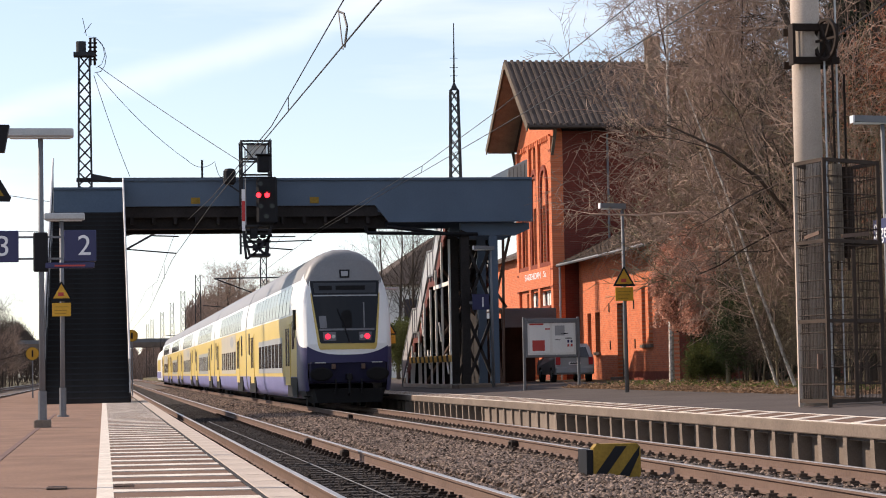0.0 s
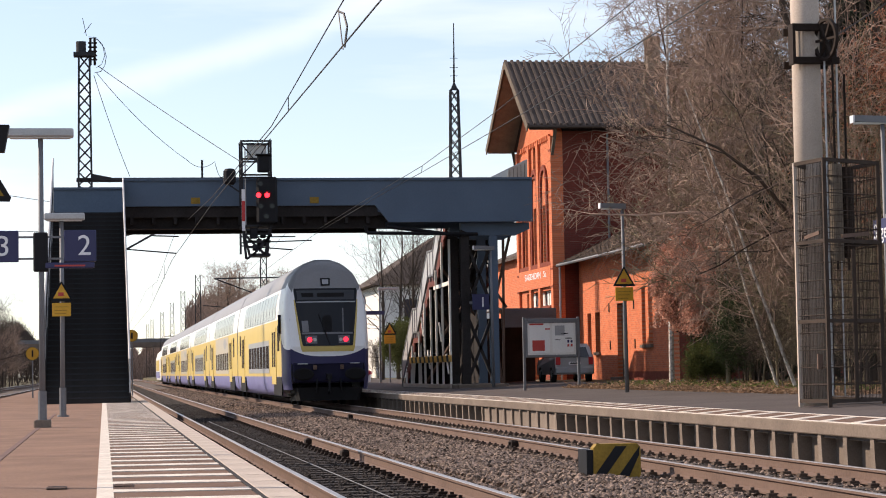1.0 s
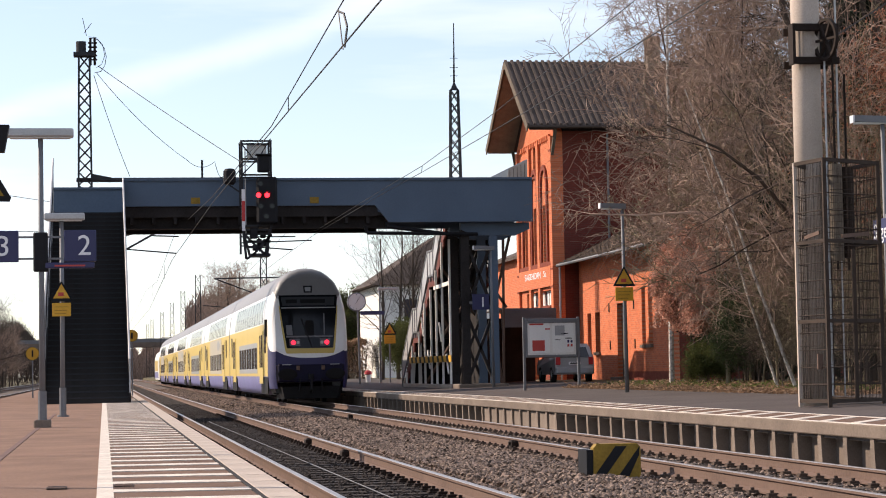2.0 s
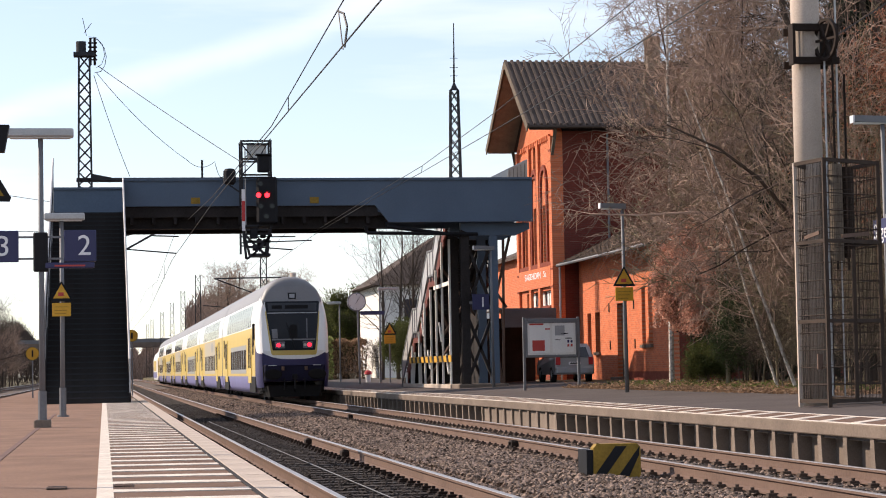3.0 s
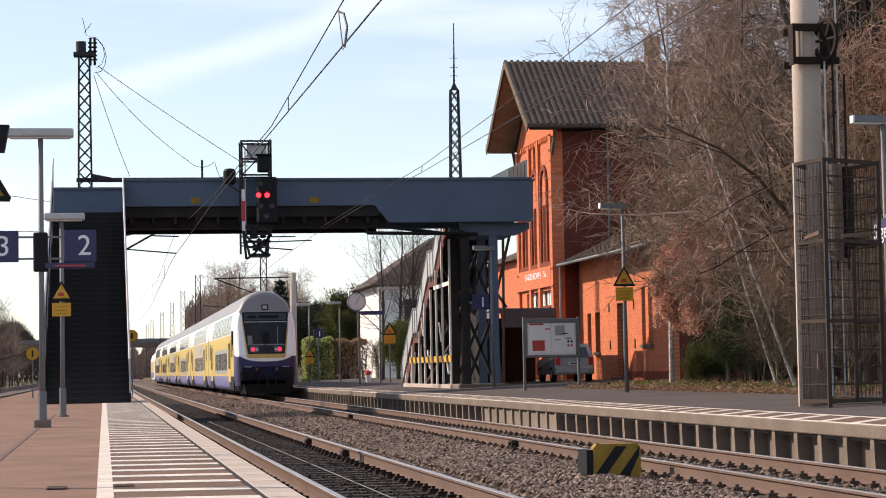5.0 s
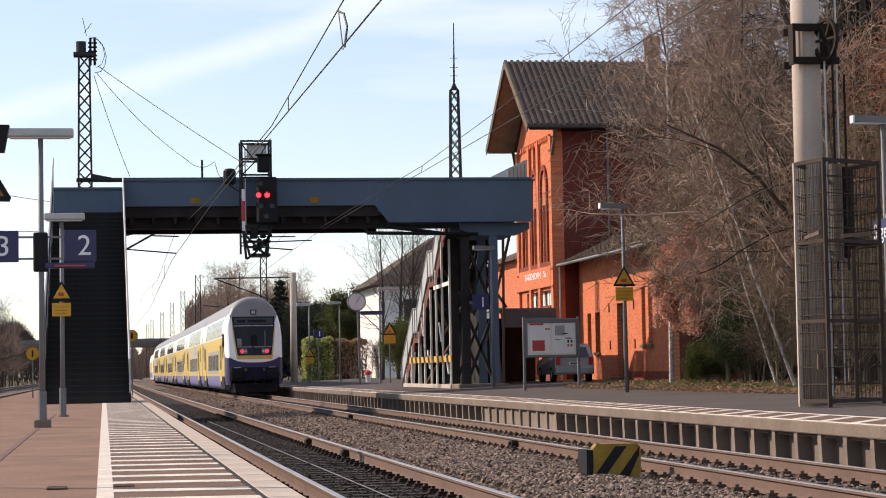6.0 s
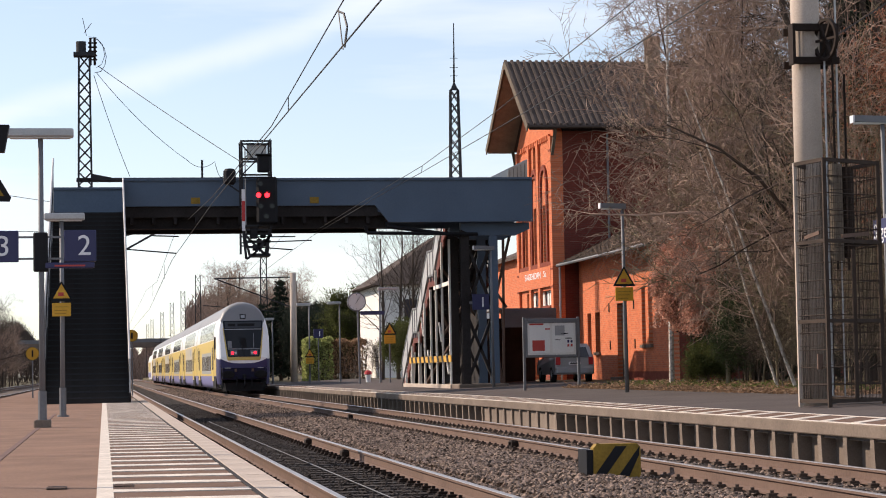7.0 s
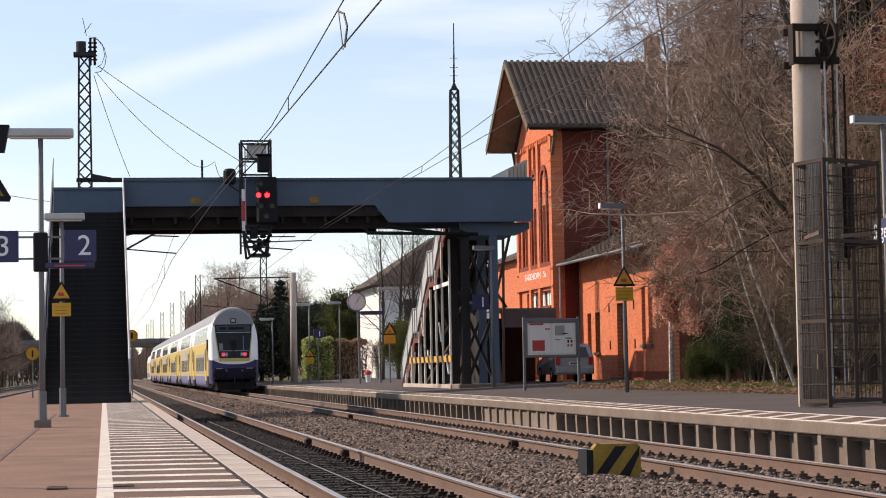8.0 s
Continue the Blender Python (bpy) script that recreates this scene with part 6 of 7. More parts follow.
# ---- things on the station platform ----
def street_style_lamp(x, y, z0, top, x0, x1, label):
    t = thing("platform_lamp", label, "lamp", "platform lamps", pose(x, y, z0))
    part("pole", Geo().tube([(0, 0, 0), (-0.03, 0, top - z0)], 0.055, 10, r2=0.04), M["pole"], t, smooth=True)
    h = part("lamp_head", Geo().loft([[(x0, -0.1, top - z0 - 0.02), (x0, 0.1, top - z0 - 0.02), (x0, 0.1, top - z0 + 0.10), (x0, -0.1, top - z0 + 0.10)],
                                      [(x1, -0.1, top - z0 - 0.06), (x1, 0.1, top - z0 - 0.06), (x1, 0.1, top - z0 + 0.08), (x1, -0.1, top - z0 + 0.08)]]), M["pole"], t)
    part("lamp_glass", Geo().box(x0 + 0.03, x1 - 0.1, -0.08, 0.08, top - z0 - 0.065, top - z0 - 0.03), M["lamp_glass"], h)
    part("lamp_end", Geo().box(x0 - 0.03, x0 - 0.001, -0.1, 0.1, top - z0 - 0.04, top - z0 + 0.1), M["sign_white"], h, "pale end cap")
    return t


street_style_lamp(13.15, 54.1, 0.45, 5.22, -0.60, 0.05, "grey steel platform lamp with a flat head")
warning_sign(13.10, 53.98, 3.17, 0.57)
street_style_lamp(14.92, 40.0, 0.5, 5.80, -0.62, 0.35, "grey steel platform lamp with a long flat head")
street_style_lamp(13.45, 75.0, 0.5, 5.36, -0.62, 0.1, "grey lamp with a short flat head by the bridge pier")
ns = thing("station_name_sign", "blue station name sign with white letters facing the track", "sign", m=pose(14.6, 0, 0))
pn = part("sign_panel", Geo().box(0.0, 0.04, 37.2, 39.87, 3.40, 3.87, bev=0.008), M["sign_blue"], ns)
writing("name_text", "Sagehorn", 0.40, M["sign_white"], pn, Matrix.Translation((-0.005, 39.83, 3.50)) @ Matrix(((0, 0, -1, 0), (-1, 0, 0, 0), (0, 1, 0, 0), (0, 0, 0, 1))), 0.003)
for y in (37.6, 39.3):
    part("post", Geo().box(0.045, 0.10, y - 0.03, y + 0.03, 0.4, 3.95), M["pole"], ns)


def build_board():
    t = thing("notice_board", "grey framed notice board with timetables and a map", "notice board", m=pose(13.4, 64.7, 0))
    for s in (-1, 1):
        part("post", Geo().box(s * 0.84 - 0.04, s * 0.84 + 0.04, -0.04, 0.04, 0.42, 2.68, bev=0.01), M["pole"], t)
    part("cabinet", Geo().box(-0.80, 0.80, -0.06, 0.06, 1.46, 2.64, bev=0.02), M["pole"], t)
    p = part("poster_field", Geo().box(-0.74, 0.74, -0.072, -0.061, 1.54, 2.56), M["paper"], t)
    for x0, x1, z0, z1, mm in ((-0.68, -0.06, 1.6, 2.5, "white"), (0.02, 0.68, 1.6, 2.5, "white")):
        part("poster", Geo().box(x0, x1, -0.080, -0.073, z0, z1), M[mm], p)
    for x0, x1, z0, z1, mm in ((-0.60, -0.22, 1.66, 1.98, "poster_red"), (-0.68, -0.25, 2.44, 2.49, "poster_red"), (-0.20, -0.05, 2.30, 2.34, "poster_red"), (0.10, 0.40, 2.12, 2.42, "t_grey"),
                               (0.48, 0.54, 1.78, 1.86, "poster_red"), (0.58, 0.64, 1.78, 1.86, "poster_red"), (0.48, 0.54, 1.9, 1.98, "t_blue"), (0.58, 0.64, 1.9, 1.98, "t_blue"), (0.1, 0.26, 1.98, 2.0, "black"), (0.42, 0.62, 2.02, 2.05, "black"), (0.3, 0.5, 2.16, 2.19, "black")):
        part("printed_bar", Geo().box(x0, x1, -0.084, -0.081, z0, z1), M[mm], p)
    part("cover", Geo().box(-0.74, 0.74, -0.1, -0.088, 2.50, 2.58), M["pole"], t)


build_board()


def build_car():
    """A small estate seen from behind."""
    t = thing("parked_car", "silver hatchback parked beside the station annex", "car", m=pose(17.22, 79.0, 0.60) @ Matrix.Diagonal((0.86, 0.86, 0.95, 1)))
    side = [(0.0, 0.30), (-0.04, 0.55), (0.0, 0.95), (0.28, 1.42), (0.6, 1.5), (1.9, 1.48), (2.7, 1.02), (3.7, 0.88), (3.95, 0.6), (3.9, 0.3)]
    g = Geo()
    rings = []
    for x, k in ((-0.86, 0.96), (-0.80, 1.0), (0.80, 1.0), (0.86, 0.96)):
        rings.append([(x * (1 if z < 1.0 else 0.86), y, 0.3 + (z - 0.3) * k) for y, z in side])
    g.loft(rings)
    part("body", g, M["silver"], t)
    part("rear_window", Geo().loft([[(-0.66, -0.02, 0.97), (0.66, -0.02, 0.97), (0.56, 0.22, 1.36), (-0.56, 0.22, 1.36)], [(-0.66, 0.06, 0.95), (0.66, 0.06, 0.95), (0.56, 0.30, 1.34), (-0.56, 0.30, 1.34)]]), M["glass_blue"], t)
    for s in (-1, 1):
        part("side_window", Geo().prism([(0.5, 1.0), (2.5, 1.0), (1.9, 1.4), (0.65, 1.42)], "x", s * 0.79 - 0.02, s * 0.79 + 0.02), M["glass_blue"], t)
        part("tail_lamp", Geo().box(s * 0.72 - 0.1, s * 0.72 + 0.1, -0.06, 0.04, 0.68, 0.98, bev=0.02), M["red"], t)
        for y in (0.75, 3.15):
            w = part("wheel", Geo().disc((s * 0.78 - 0.1, y, 0.30), "x", 0.30, 0.2, 20), M["black"], t)
            part("rim", Geo().disc((s * 0.78 - 0.11, y, 0.30), "x", 0.18, 0.22, 14), M["silver"], w)
    part("bumper", Geo().box(-0.84, 0.84, -0.12, 0.05, 0.32, 0.60, bev=0.06), M["t_grey"], t)
    part("number_plate", Geo().box(-0.26, 0.26, -0.075, -0.045, 0.68, 0.79), M["sign_white"], t)
    part("plate_bar", Geo().box(-0.2, 0.2, -0.08, -0.076, 0.71, 0.76), M["black"], t)


build_car()


def build_far_platform_things():
    t = thing("station_clock", "round white station clock on a slim post", "clock", m=pose(12.95, 112, 0.42))
    part("post", Geo().tube([(0.12, 0, 0), (0.05, 0, 4.0)], 0.05, 8), M["pole"], t)
    c = part("clock_case", Geo().disc((0, -0.08, 4.3), "y", 0.49, 0.16, 28), M["pole"], t)
    f = part("dial", Geo().disc((0, -0.092, 4.3), "y", 0.43, 0.01, 28), M["paper"], c)
    part("hour_bar", Geo().beam((-0.04, -0.10, 4.22), (0.11, -0.10, 4.52), 0.05, 0.008), M["black"], f)
    part("minute_bar", Geo().beam((-0.06, -0.104, 4.20), (0.20, -0.104, 4.61), 0.03, 0.008), M["black"], f)
    for i in range(12):
        a = math.pi * i / 6
        part("hour_mark", Geo().beam((0.34 * math.cos(a), -0.10, 4.3 + 0.34 * math.sin(a)), (0.40 * math.cos(a), -0.10, 4.3 + 0.40 * math.sin(a)), 0.035, 0.006), M["black"], f)
    part("sign_arm", Geo().box(0.2, 1.45, -0.04, 0.04, 3.62, 3.82), M["sign_blue"], t)
    lp = platform_lamp("platform_lamp", "grey double-headed platform lamp", 14.15, 112, 0.5, 5.45, (-0.1, 1.0), "platform lamps")
    warning_sign(14.4, 110, 2.95, 0.7)
    part("post", Geo().tube([(14.4, 110.1, 0.5), (14.4, 110.1, 3.0)], 0.04, 6), M["pole"], lp, m=lp.matrix_basis.inverted())
    for x, y, h in ((12.16, 130, 5.25), (9.95, 130, 4.4), (14.1, 131, 5.35), (13.1, 196, 5.3)):
        platform_lamp("platform_lamp", "slim grey platform lamp further along the platform", x, y, 0.45, h, (-0.75, 0.1), "platform lamps")
    w = warning_sign(12.16, 129.86, 2.0, 0.6)
    s1 = thing("platform_number_sign", "small blue platform number sign on a lamp", "sign", "number signs", pose(13.0, 133, 3.2))
    p = part("sign_panel", Geo().box(-0.3, 0.3, -0.03, 0.03, 0, 0.55), M["sign_blue"], s1)
    writing("number", "1", 0.5, M["sign_white"], p, Matrix.Translation((-0.05, -0.034, 0.1)) @ pose(0, 0, 0, 90), 0.002)
    s2 = copy_thing(s1, pose(13.25, 76.2, 3.25))
    part("post", Geo().box(-0.4, -0.3, 0.0, 0.06, 0.2, 0.3), M["pole"], s2)
    part("post", Geo().box(-0.03, 0.03, 0.04, 0.1, -2.85, 0.5), M["pole"], s1)
    fp = thing("planter", "red-topped white planter on the platform", "planter", m=pose(14.1, 117, 0.5) @ Matrix.Diagonal((0.7, 0.7, 0.8, 1)))
    part("pot", Geo().loft([[(0.17 * math.cos(a * 0.5236), 0.17 * math.sin(a * 0.5236), 0) for a in range(12)], [(0.22 * math.cos(a * 0.5236), 0.22 * math.sin(a * 0.5236), 0.55) for a in range(12)]]), M["white"], fp)
    part("blossom", Geo().loft([[(r * math.cos(a * 0.5236), r * math.sin(a * 0.5236), z) for a in range(12)] for r, z in ((0.16, 0.5), (0.30, 0.6), (0.26, 0.75), (0.1, 0.85))]), M["red"], fp)
    # striped barrier and fence at the foot of the station stair
    b = thing("stair_fence", "white post fence with a yellow and black striped board", "fence")
    for y in (90.0, 88.2, 86.2, 84.6, 82.9, 81.5, 80.0, 78.2):
        top = min(tread_z(y), 6.3) - 0.42
        part("fence_post", Geo().beam((12.46, y, 0.45), (12.46, y, top), 0.075, 0.09), M["house"], b, "weathered white post")
    for y, z in ((85.4, 3.2), (83.8, 1.9), (80.8, 2.9), (79.2, 1.7)):
        part("loose_batten", Geo().beam((12.45, y, z), (12.45, y - 0.5, z - 0.7), 0.05, 0.09), M["house"], b, "broken pale batten")
    part("cross_rail", Geo().beam((12.47, 82.0, 4.25), (12.47, 78.3, 4.3), 0.06, 0.14), M["house"], b)
    bb = part("striped_board", Geo().box(12.38, 12.41, 77.7, 88.5, 1.42, 1.66), M["yellow"], b)
    for k in range(9):
        y = 78.2 + 1.15 * k
        part("stripe", Geo().prism([(y, 1.42), (y + 0.42, 1.42), (y + 0.6, 1.66), (y + 0.18, 1.66)], "x", 12.37, 12.378), M["black"], bb)
    part("kerb", Geo().box(12.34, 12.6, 77.7, 90.2, 0.4, 0.6, bev=0.02), M["coping"], b)
    sh = thing("bicycle_shelter", "grey corrugated shelter in front of the station", "shelter")
    part("roof", Geo().prism([(15.3, 3.45), (17.6, 3.30), (17.6, 3.38), (15.3, 3.53)], "y", 84.0, 88.0), M["t_grey"], sh)
    # near-black colour carries the darkness under the shelter roof
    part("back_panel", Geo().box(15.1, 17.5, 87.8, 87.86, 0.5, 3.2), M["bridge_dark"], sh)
    part("fascia", Geo().box(15.4, 17.6, 83.96, 83.99, 2.75, 3.5), M["pole"], sh)
    for k in range(5):
        part("fascia_rib", Geo().box(15.4, 17.6, 83.93, 83.955, 2.78 + 0.15 * k, 2.86 + 0.15 * k), M["pole"], sh)
    for x in (15.5, 17.4):
        part("post", Geo().box(x - 0.04, x + 0.04, 84.1, 84.18, 0.5, 3.3), M["pole"], sh)
    # glazed corner and timber screen of the bridge end
    sc = thing("bridge_screen", "grey timber and glass screen at the bridge end", "screen")
    part("timber_panel", Geo().prism([(14.85, 7.9), (15.65, 7.9), (15.65, 8.88), (14.95, 8.55)], "y", BY1 - 0.25, BY1 - 0.17), M["coping"], sc)
    part("glass_panel", Geo().prism([(14.2, 7.9), (14.84, 7.9), (14.94, 8.54), (14.2, 8.2)], "y", BY1 - 0.25, BY1 - 0.23), M["lamp_glass"], sc)
    for k in range(5):
        part("batten", Geo().box(14.98 + 0.14 * k, 15.0 + 0.14 * k, BY1 - 0.262, BY1 - 0.252, 7.95, 8.52 + 0.06 * k), M["wood"], sc)
    part("top_rail", Geo().beam((14.15, BY1 - 0.2, 8.18), (15.65, BY1 - 0.2, 8.9), 0.06, 0.05), M["galv"], sc)
    pp = thing("pipe_bracket", "dark pipes slung under the bridge towards the stair", "pipe")
    for a, b in (((9.15, 76.0, 6.25), (9.2, 76.0, 6.0)), ((9.2, 76.0, 6.0), (13.2, 76.3, 5.95)), ((9.9, 76.0, 6.22), (12.6, 76.3, 5.9))):
        part("pipe", Geo().tube([a, b], 0.07, 6), M["black"], pp)


build_far_platform_things()


def build_house():
    t = thing("white_house", "white rendered house with a hipped brown roof", "house")
    x0, x1, y0, y1 = 18.75, 28.85, 148, 160
    part("wall", Geo().box(x0, x0 + 0.3, y0, y1, 0.5, 7.0), M["house"], t)
    part("wall", Geo().box(x0 + 0.3, x1, y0, y0 + 0.3, 0.5, 7.0), M["house"], t)
    part("wall", Geo().box(x1 - 0.3, x1, y0 + 0.3, y1, 0.5, 7.0), M["house"], t)
    part("roof", Geo().loft([[(x0 - 0.7, y0 - 0.7, 7.0), (x1 + 0.7, y0 - 0.7, 7.0), (x1 + 0.7, y1 + 0.7, 7.0), (x0 - 0.7, y1 + 0.7, 7.0)],
                             [(x0 + 4.6, y0 + 4, 10.6), (x1 - 4.6, y0 + 4, 10.6), (x1 - 4.6, y1 - 4, 10.6), (x0 + 4.6, y1 - 4, 10.6)]]), M["roof"], t)
    for x, z in ((20.4, 4.6), (23.4, 4.6), (20.4, 1.8), (23.4, 1.8)):
        w = part("window", Geo().box(x, x + 1.2, y0 - 0.03, y0 - 0.002, z, z + 1.4), M["glass_blue"], t)
        part("frame", Geo().box(x - 0.08, x + 1.28, y0 - 0.05, y0 - 0.032, z - 0.1, z), M["white"], w)


build_house()
rb = thing("road_bridge", "grey concrete road bridge across the tracks far away", "bridge")
part("deck", Geo().box(-60, 40, 420, 430, 6.4, 7.3), M["concrete"], rb)
part("parapet", Geo().box(-60, 40, 420, 420.2, 7.3, 8.0), M["pole"], rb)
for x in (-9, -4.5, 11.5, 16):
    part("pier", Geo().box(x - 0.5, x + 0.5, 421, 429, -0.5, 6.4), M["concrete"], rb)


# ---- vegetation ----
def grow(geo, tips, rng, p, d, length, r, level, spec):
    """One limb and, from it, its side limbs. spec: for each level (side limbs, length share, spread in degrees, rise)."""
    segs = (7, 5, 4, 3)[min(level, 3)]
    sides = (8, 5, 3, 3)[min(level, 3)]
    pts = [p.copy()]
    cur = p.copy()
    dd = d.copy()
    _, _, _, rise = spec[level]
    for k in range(segs):
        dd = (dd + Vector((rng.uniform(-1, 1), rng.uniform(-1, 1), rng.uniform(-1, 1))) * (0.055 if level == 0 else 0.25 if level == 1 else 0.29) + Vector((0, 0, rise))).normalized()
        cur = cur + dd * (length / segs)
        pts.append(cur.copy())
    end = r * (0.25 if level < 2 else 0.45)
    geo[min(level, 1) if level < 1 else 1].tube(pts, r, sides, r2=end, caps=False)
    tips.append((pts[-1], level))
    if level >= 2:
        tips.append((pts[len(pts) // 2], level))
    if level + 1 >= len(spec):
        return
    n, share, spread, _ = spec[level + 1]
    n = max(2, int(n * rng.uniform(0.8, 1.2)))
    lo = 0.22 if level == 0 else 0.12
    for i in range(n):
        u = lo + (1 - lo) * (i + rng.random()) / n
        f = u * segs
        k = min(int(f), segs - 1)
        at = pts[k].lerp(pts[k + 1], f - k)
        ax = (pts[k + 1] - pts[k]).normalized()
        side = ax.cross(Vector((rng.uniform(-1, 1), rng.uniform(-1, 1), rng.uniform(-0.4, 0.4))))
        if side.length < 0.05:
            continue
        side.normalize()
        a = radians(spread * rng.uniform(0.7, 1.25))
        nd = (ax * math.cos(a) + side * math.sin(a)).normalized()
        rr = (r + (end - r) * u)
        grow(geo, tips, rng, at, nd, length * share * rng.uniform(0.65, 1.2) * (1.15 - 0.6 * u), max(0.0075, rr * (0.40 if level == 0 else 0.48)), level + 1, spec)


def tree_meshes(seed, height, r, spec, trunk_mat, twig_mat, lean=(0, 0)):
    rng = random.Random(seed)
    geo, tips = [Geo(), Geo()], []
    grow(geo, tips, rng, Vector((0, 0, -0.2)), Vector((lean[0], lean[1], 1)).normalized(), height, r, 0, spec)
    return quick_mesh("trunk", geo[0], trunk_mat), quick_mesh("crown", geo[1], twig_mat), tips


def quick_mesh(name, g, material):
    me = bpy.data.meshes.new(name)
    me.from_pydata(g.v, [], g.f)
    me.materials.append(material)
    return me


def leaf_mesh(name, pts, size, material, seed, per=1, scatter=0.1, flat=0.0):
    """Small bent leaves scattered round the given points."""
    rng = np.random.RandomState(seed)
    P = np.repeat(np.array([tuple(p) for p in pts], dtype=float), per, axis=0)
    n = len(P)
    P = P + rng.normal(0, scatter, (n, 3))
    a = rng.normal(0, 1, (n, 3))
    a[:, 2] *= (1 - flat)
    a /= np.linalg.norm(a, axis=1)[:, None] + 1e-9
    b = np.cross(a, rng.normal(0, 1, (n, 3)))
    b /= np.linalg.norm(b, axis=1)[:, None] + 1e-9
    c = np.cross(a, b)
    s = (size * rng.uniform(0.6, 1.3, n))[:, None]
    V = np.stack([P - a * s, P + b * s * 0.45 + c * s * 0.15, P + a * s, P - b * s * 0.45 + c * s * 0.15], axis=1).reshape(-1, 3)
    idx = np.arange(n) * 4
    F = np.concatenate([np.stack([idx, idx + 1, idx + 2], 1), np.stack([idx, idx + 2, idx + 3], 1)])
    me = bpy.data.meshes.new(name)
    me.from_pydata(V.tolist(), [], F.tolist())
    me.materials.append(material)
    return me


BIRCH = [(0, 0, 0, 0.03), (28, 0.34, 50, 0.04), (12, 0.46, 45, -0.05), (9, 0.6, 42, -0.08)]
OAK = [(0, 0, 0, 0.02), (22, 0.40, 58, 0.06), (13, 0.44, 50, 0.02), (9, 0.5, 48, -0.02)]
SHRUB = [(0, 0, 0, 0.05), (18, 0.75, 40, 0.08), (11, 0.5, 45, 0.03), (7, 0.5, 45, 0.0)]

birch_a = tree_meshes(5, 14.0, 0.085, BIRCH, M["birch"], M["bark"], (0.0, 0.0))
birch_b = tree_meshes(11, 7.5, 0.05, BIRCH, M["birch"], M["bark"], (-0.36, 0.05))
birch_c = tree_meshes(13, 11.0, 0.06, BIRCH, M["bark_dark"], M["bark"], (-0.1, 0.05))
oak_a = tree_meshes(21, 14, 0.28, OAK, M["bark_dark"], M["bark_dark"], (-0.10, 0.05))
garden_kit = tree_meshes(63, 13, 0.17, [(0, 0, 0, 0.03), (13, 0.55, 34, 0.10), (8, 0.5, 36, 0.06), (6, 0.45, 40, 0.02)], M["bark_dark"], M["bark_dark"], (0.04, 0.0))
oak_b = tree_meshes(29, 12, 0.2, OAK, M["bark_dark"], M["bark"], (-0.05, -0.05))
shrub_a = tree_meshes(41, 4.6, 0.05, SHRUB, M["bark_dark"], M["bark_dark"], (0.05, 0))
shrub_b = tree_meshes(47, 6.2, 0.06, SHRUB, M["bark_dark"], M["bark"], (-0.1, 0))
shrub_c = tree_meshes(53, 5.4, 0.055, SHRUB, M["bark_moss"], M["bark_moss"], (-0.05, 0.05))
# a wide crown of crooked dark limbs that reach out sideways
SPREAD = [(0, 0, 0, 0.0), (17, 0.62, 66, 0.035), (10, 0.46, 50, 0.02), (9, 0.42, 48, 0.0), (4, 0.5, 45, -0.02)]
spread_a = tree_meshes(71, 11.5, 0.25, SPREAD, M["bark_dark"], M["bark_dark"], (-0.16, 0.02))
spread_b = tree_meshes(83, 12.5, 0.24, SPREAD, M["bark_dark"], M["bark"], (-0.22, 0.0))
beech_leaf = leaf_mesh("dry_leaves", [p for p, l in shrub_a[2] if l >= 2], 0.095, M["leaf_brown"], 5, per=12, scatter=0.15)
oak_leaf = leaf_mesh("dry_leaves", [p for p, l in shrub_b[2] if l >= 2], 0.036, M["leaf_oak"], 6, per=11, scatter=0.16)
ivy_leaf = leaf_mesh("ivy", [p for p, l in shrub_a[2] if l >= 1], 0.05, M["leaf_green"], 7, per=5, scatter=0.14)
hedge_leaf = leaf_mesh("foliage", [p for p, l in shrub_a[2] if l >= 1], 0.06, M["leaf_dark"], 8, per=6, scatter=0.16)


def plant(name, kit, x, y, z, turn, label, category, group, leaves=None, size=1.0):
    if y < 75:
        x += 0.35    # the planted strip begins behind the platform's back edge
    t = thing(name, label, category, group, pose(x, y, z, 0, 0, turn) @ Matrix.Diagonal((size, size, size, 1)))
    part("trunk", kit[0], None, t)
    tagged(part("crown", kit[1], None, t), kind="stuff")
    if leaves:
        tagged(part("leaves", leaves, None, t), kind="stuff")
    return t


def ground_z(x):
    return 0.40 + 0.04 * (min(x, 18.5) - 13.0)


WOOD = "trees beside the station"
for x, y, turn, s in ((15.8, 61.0, 0, 1.0), (19.8, 66.0, 220, 0.95), (20.5, 54.0, 170, 1.0)):
    plant("birch_tree", birch_a, x, y, ground_z(x), turn, "bare birch with a white trunk and fine brown twigs", "tree", WOOD, size=s)
for x, y, turn, s in ((15.06, 47.0, 0, 1.0), (15.0, 48.2, 20, 0.8)):
    plant("birch_tree", birch_b, x, y, ground_z(x), turn, "slender leaning birch with white bark, leafless", "tree", WOOD, size=s)
for x, y, turn, s in ((18.4, 64.0, 0, 0.9), (16.9, 62.0, 200, 1.15), (17.6, 63.5, 310, 1.15), (16.2, 59.0, 150, 1.0), (17.3, 58.5, 80, 1.0), (21.5, 66.5, 160, 1.1), (19.0, 61.0, 20, 1.0)):
    plant("young_birch", birch_c, x, y, ground_z(x), turn, "bare young tree with fine brown drooping twigs", "tree", WOOD, size=s)
for kit, x, y, turn, s in ((spread_a, 17.3, 47.5, 75, 0.95), (spread_b, 18.9, 52.0, 0, 0.9), (spread_a, 21.0, 57.5, 150, 1.0)):
    plant("oak_tree", kit, x, y, ground_z(x), turn, "bare tree with crooked dark limbs spreading wide", "tree", WOOD, size=s)
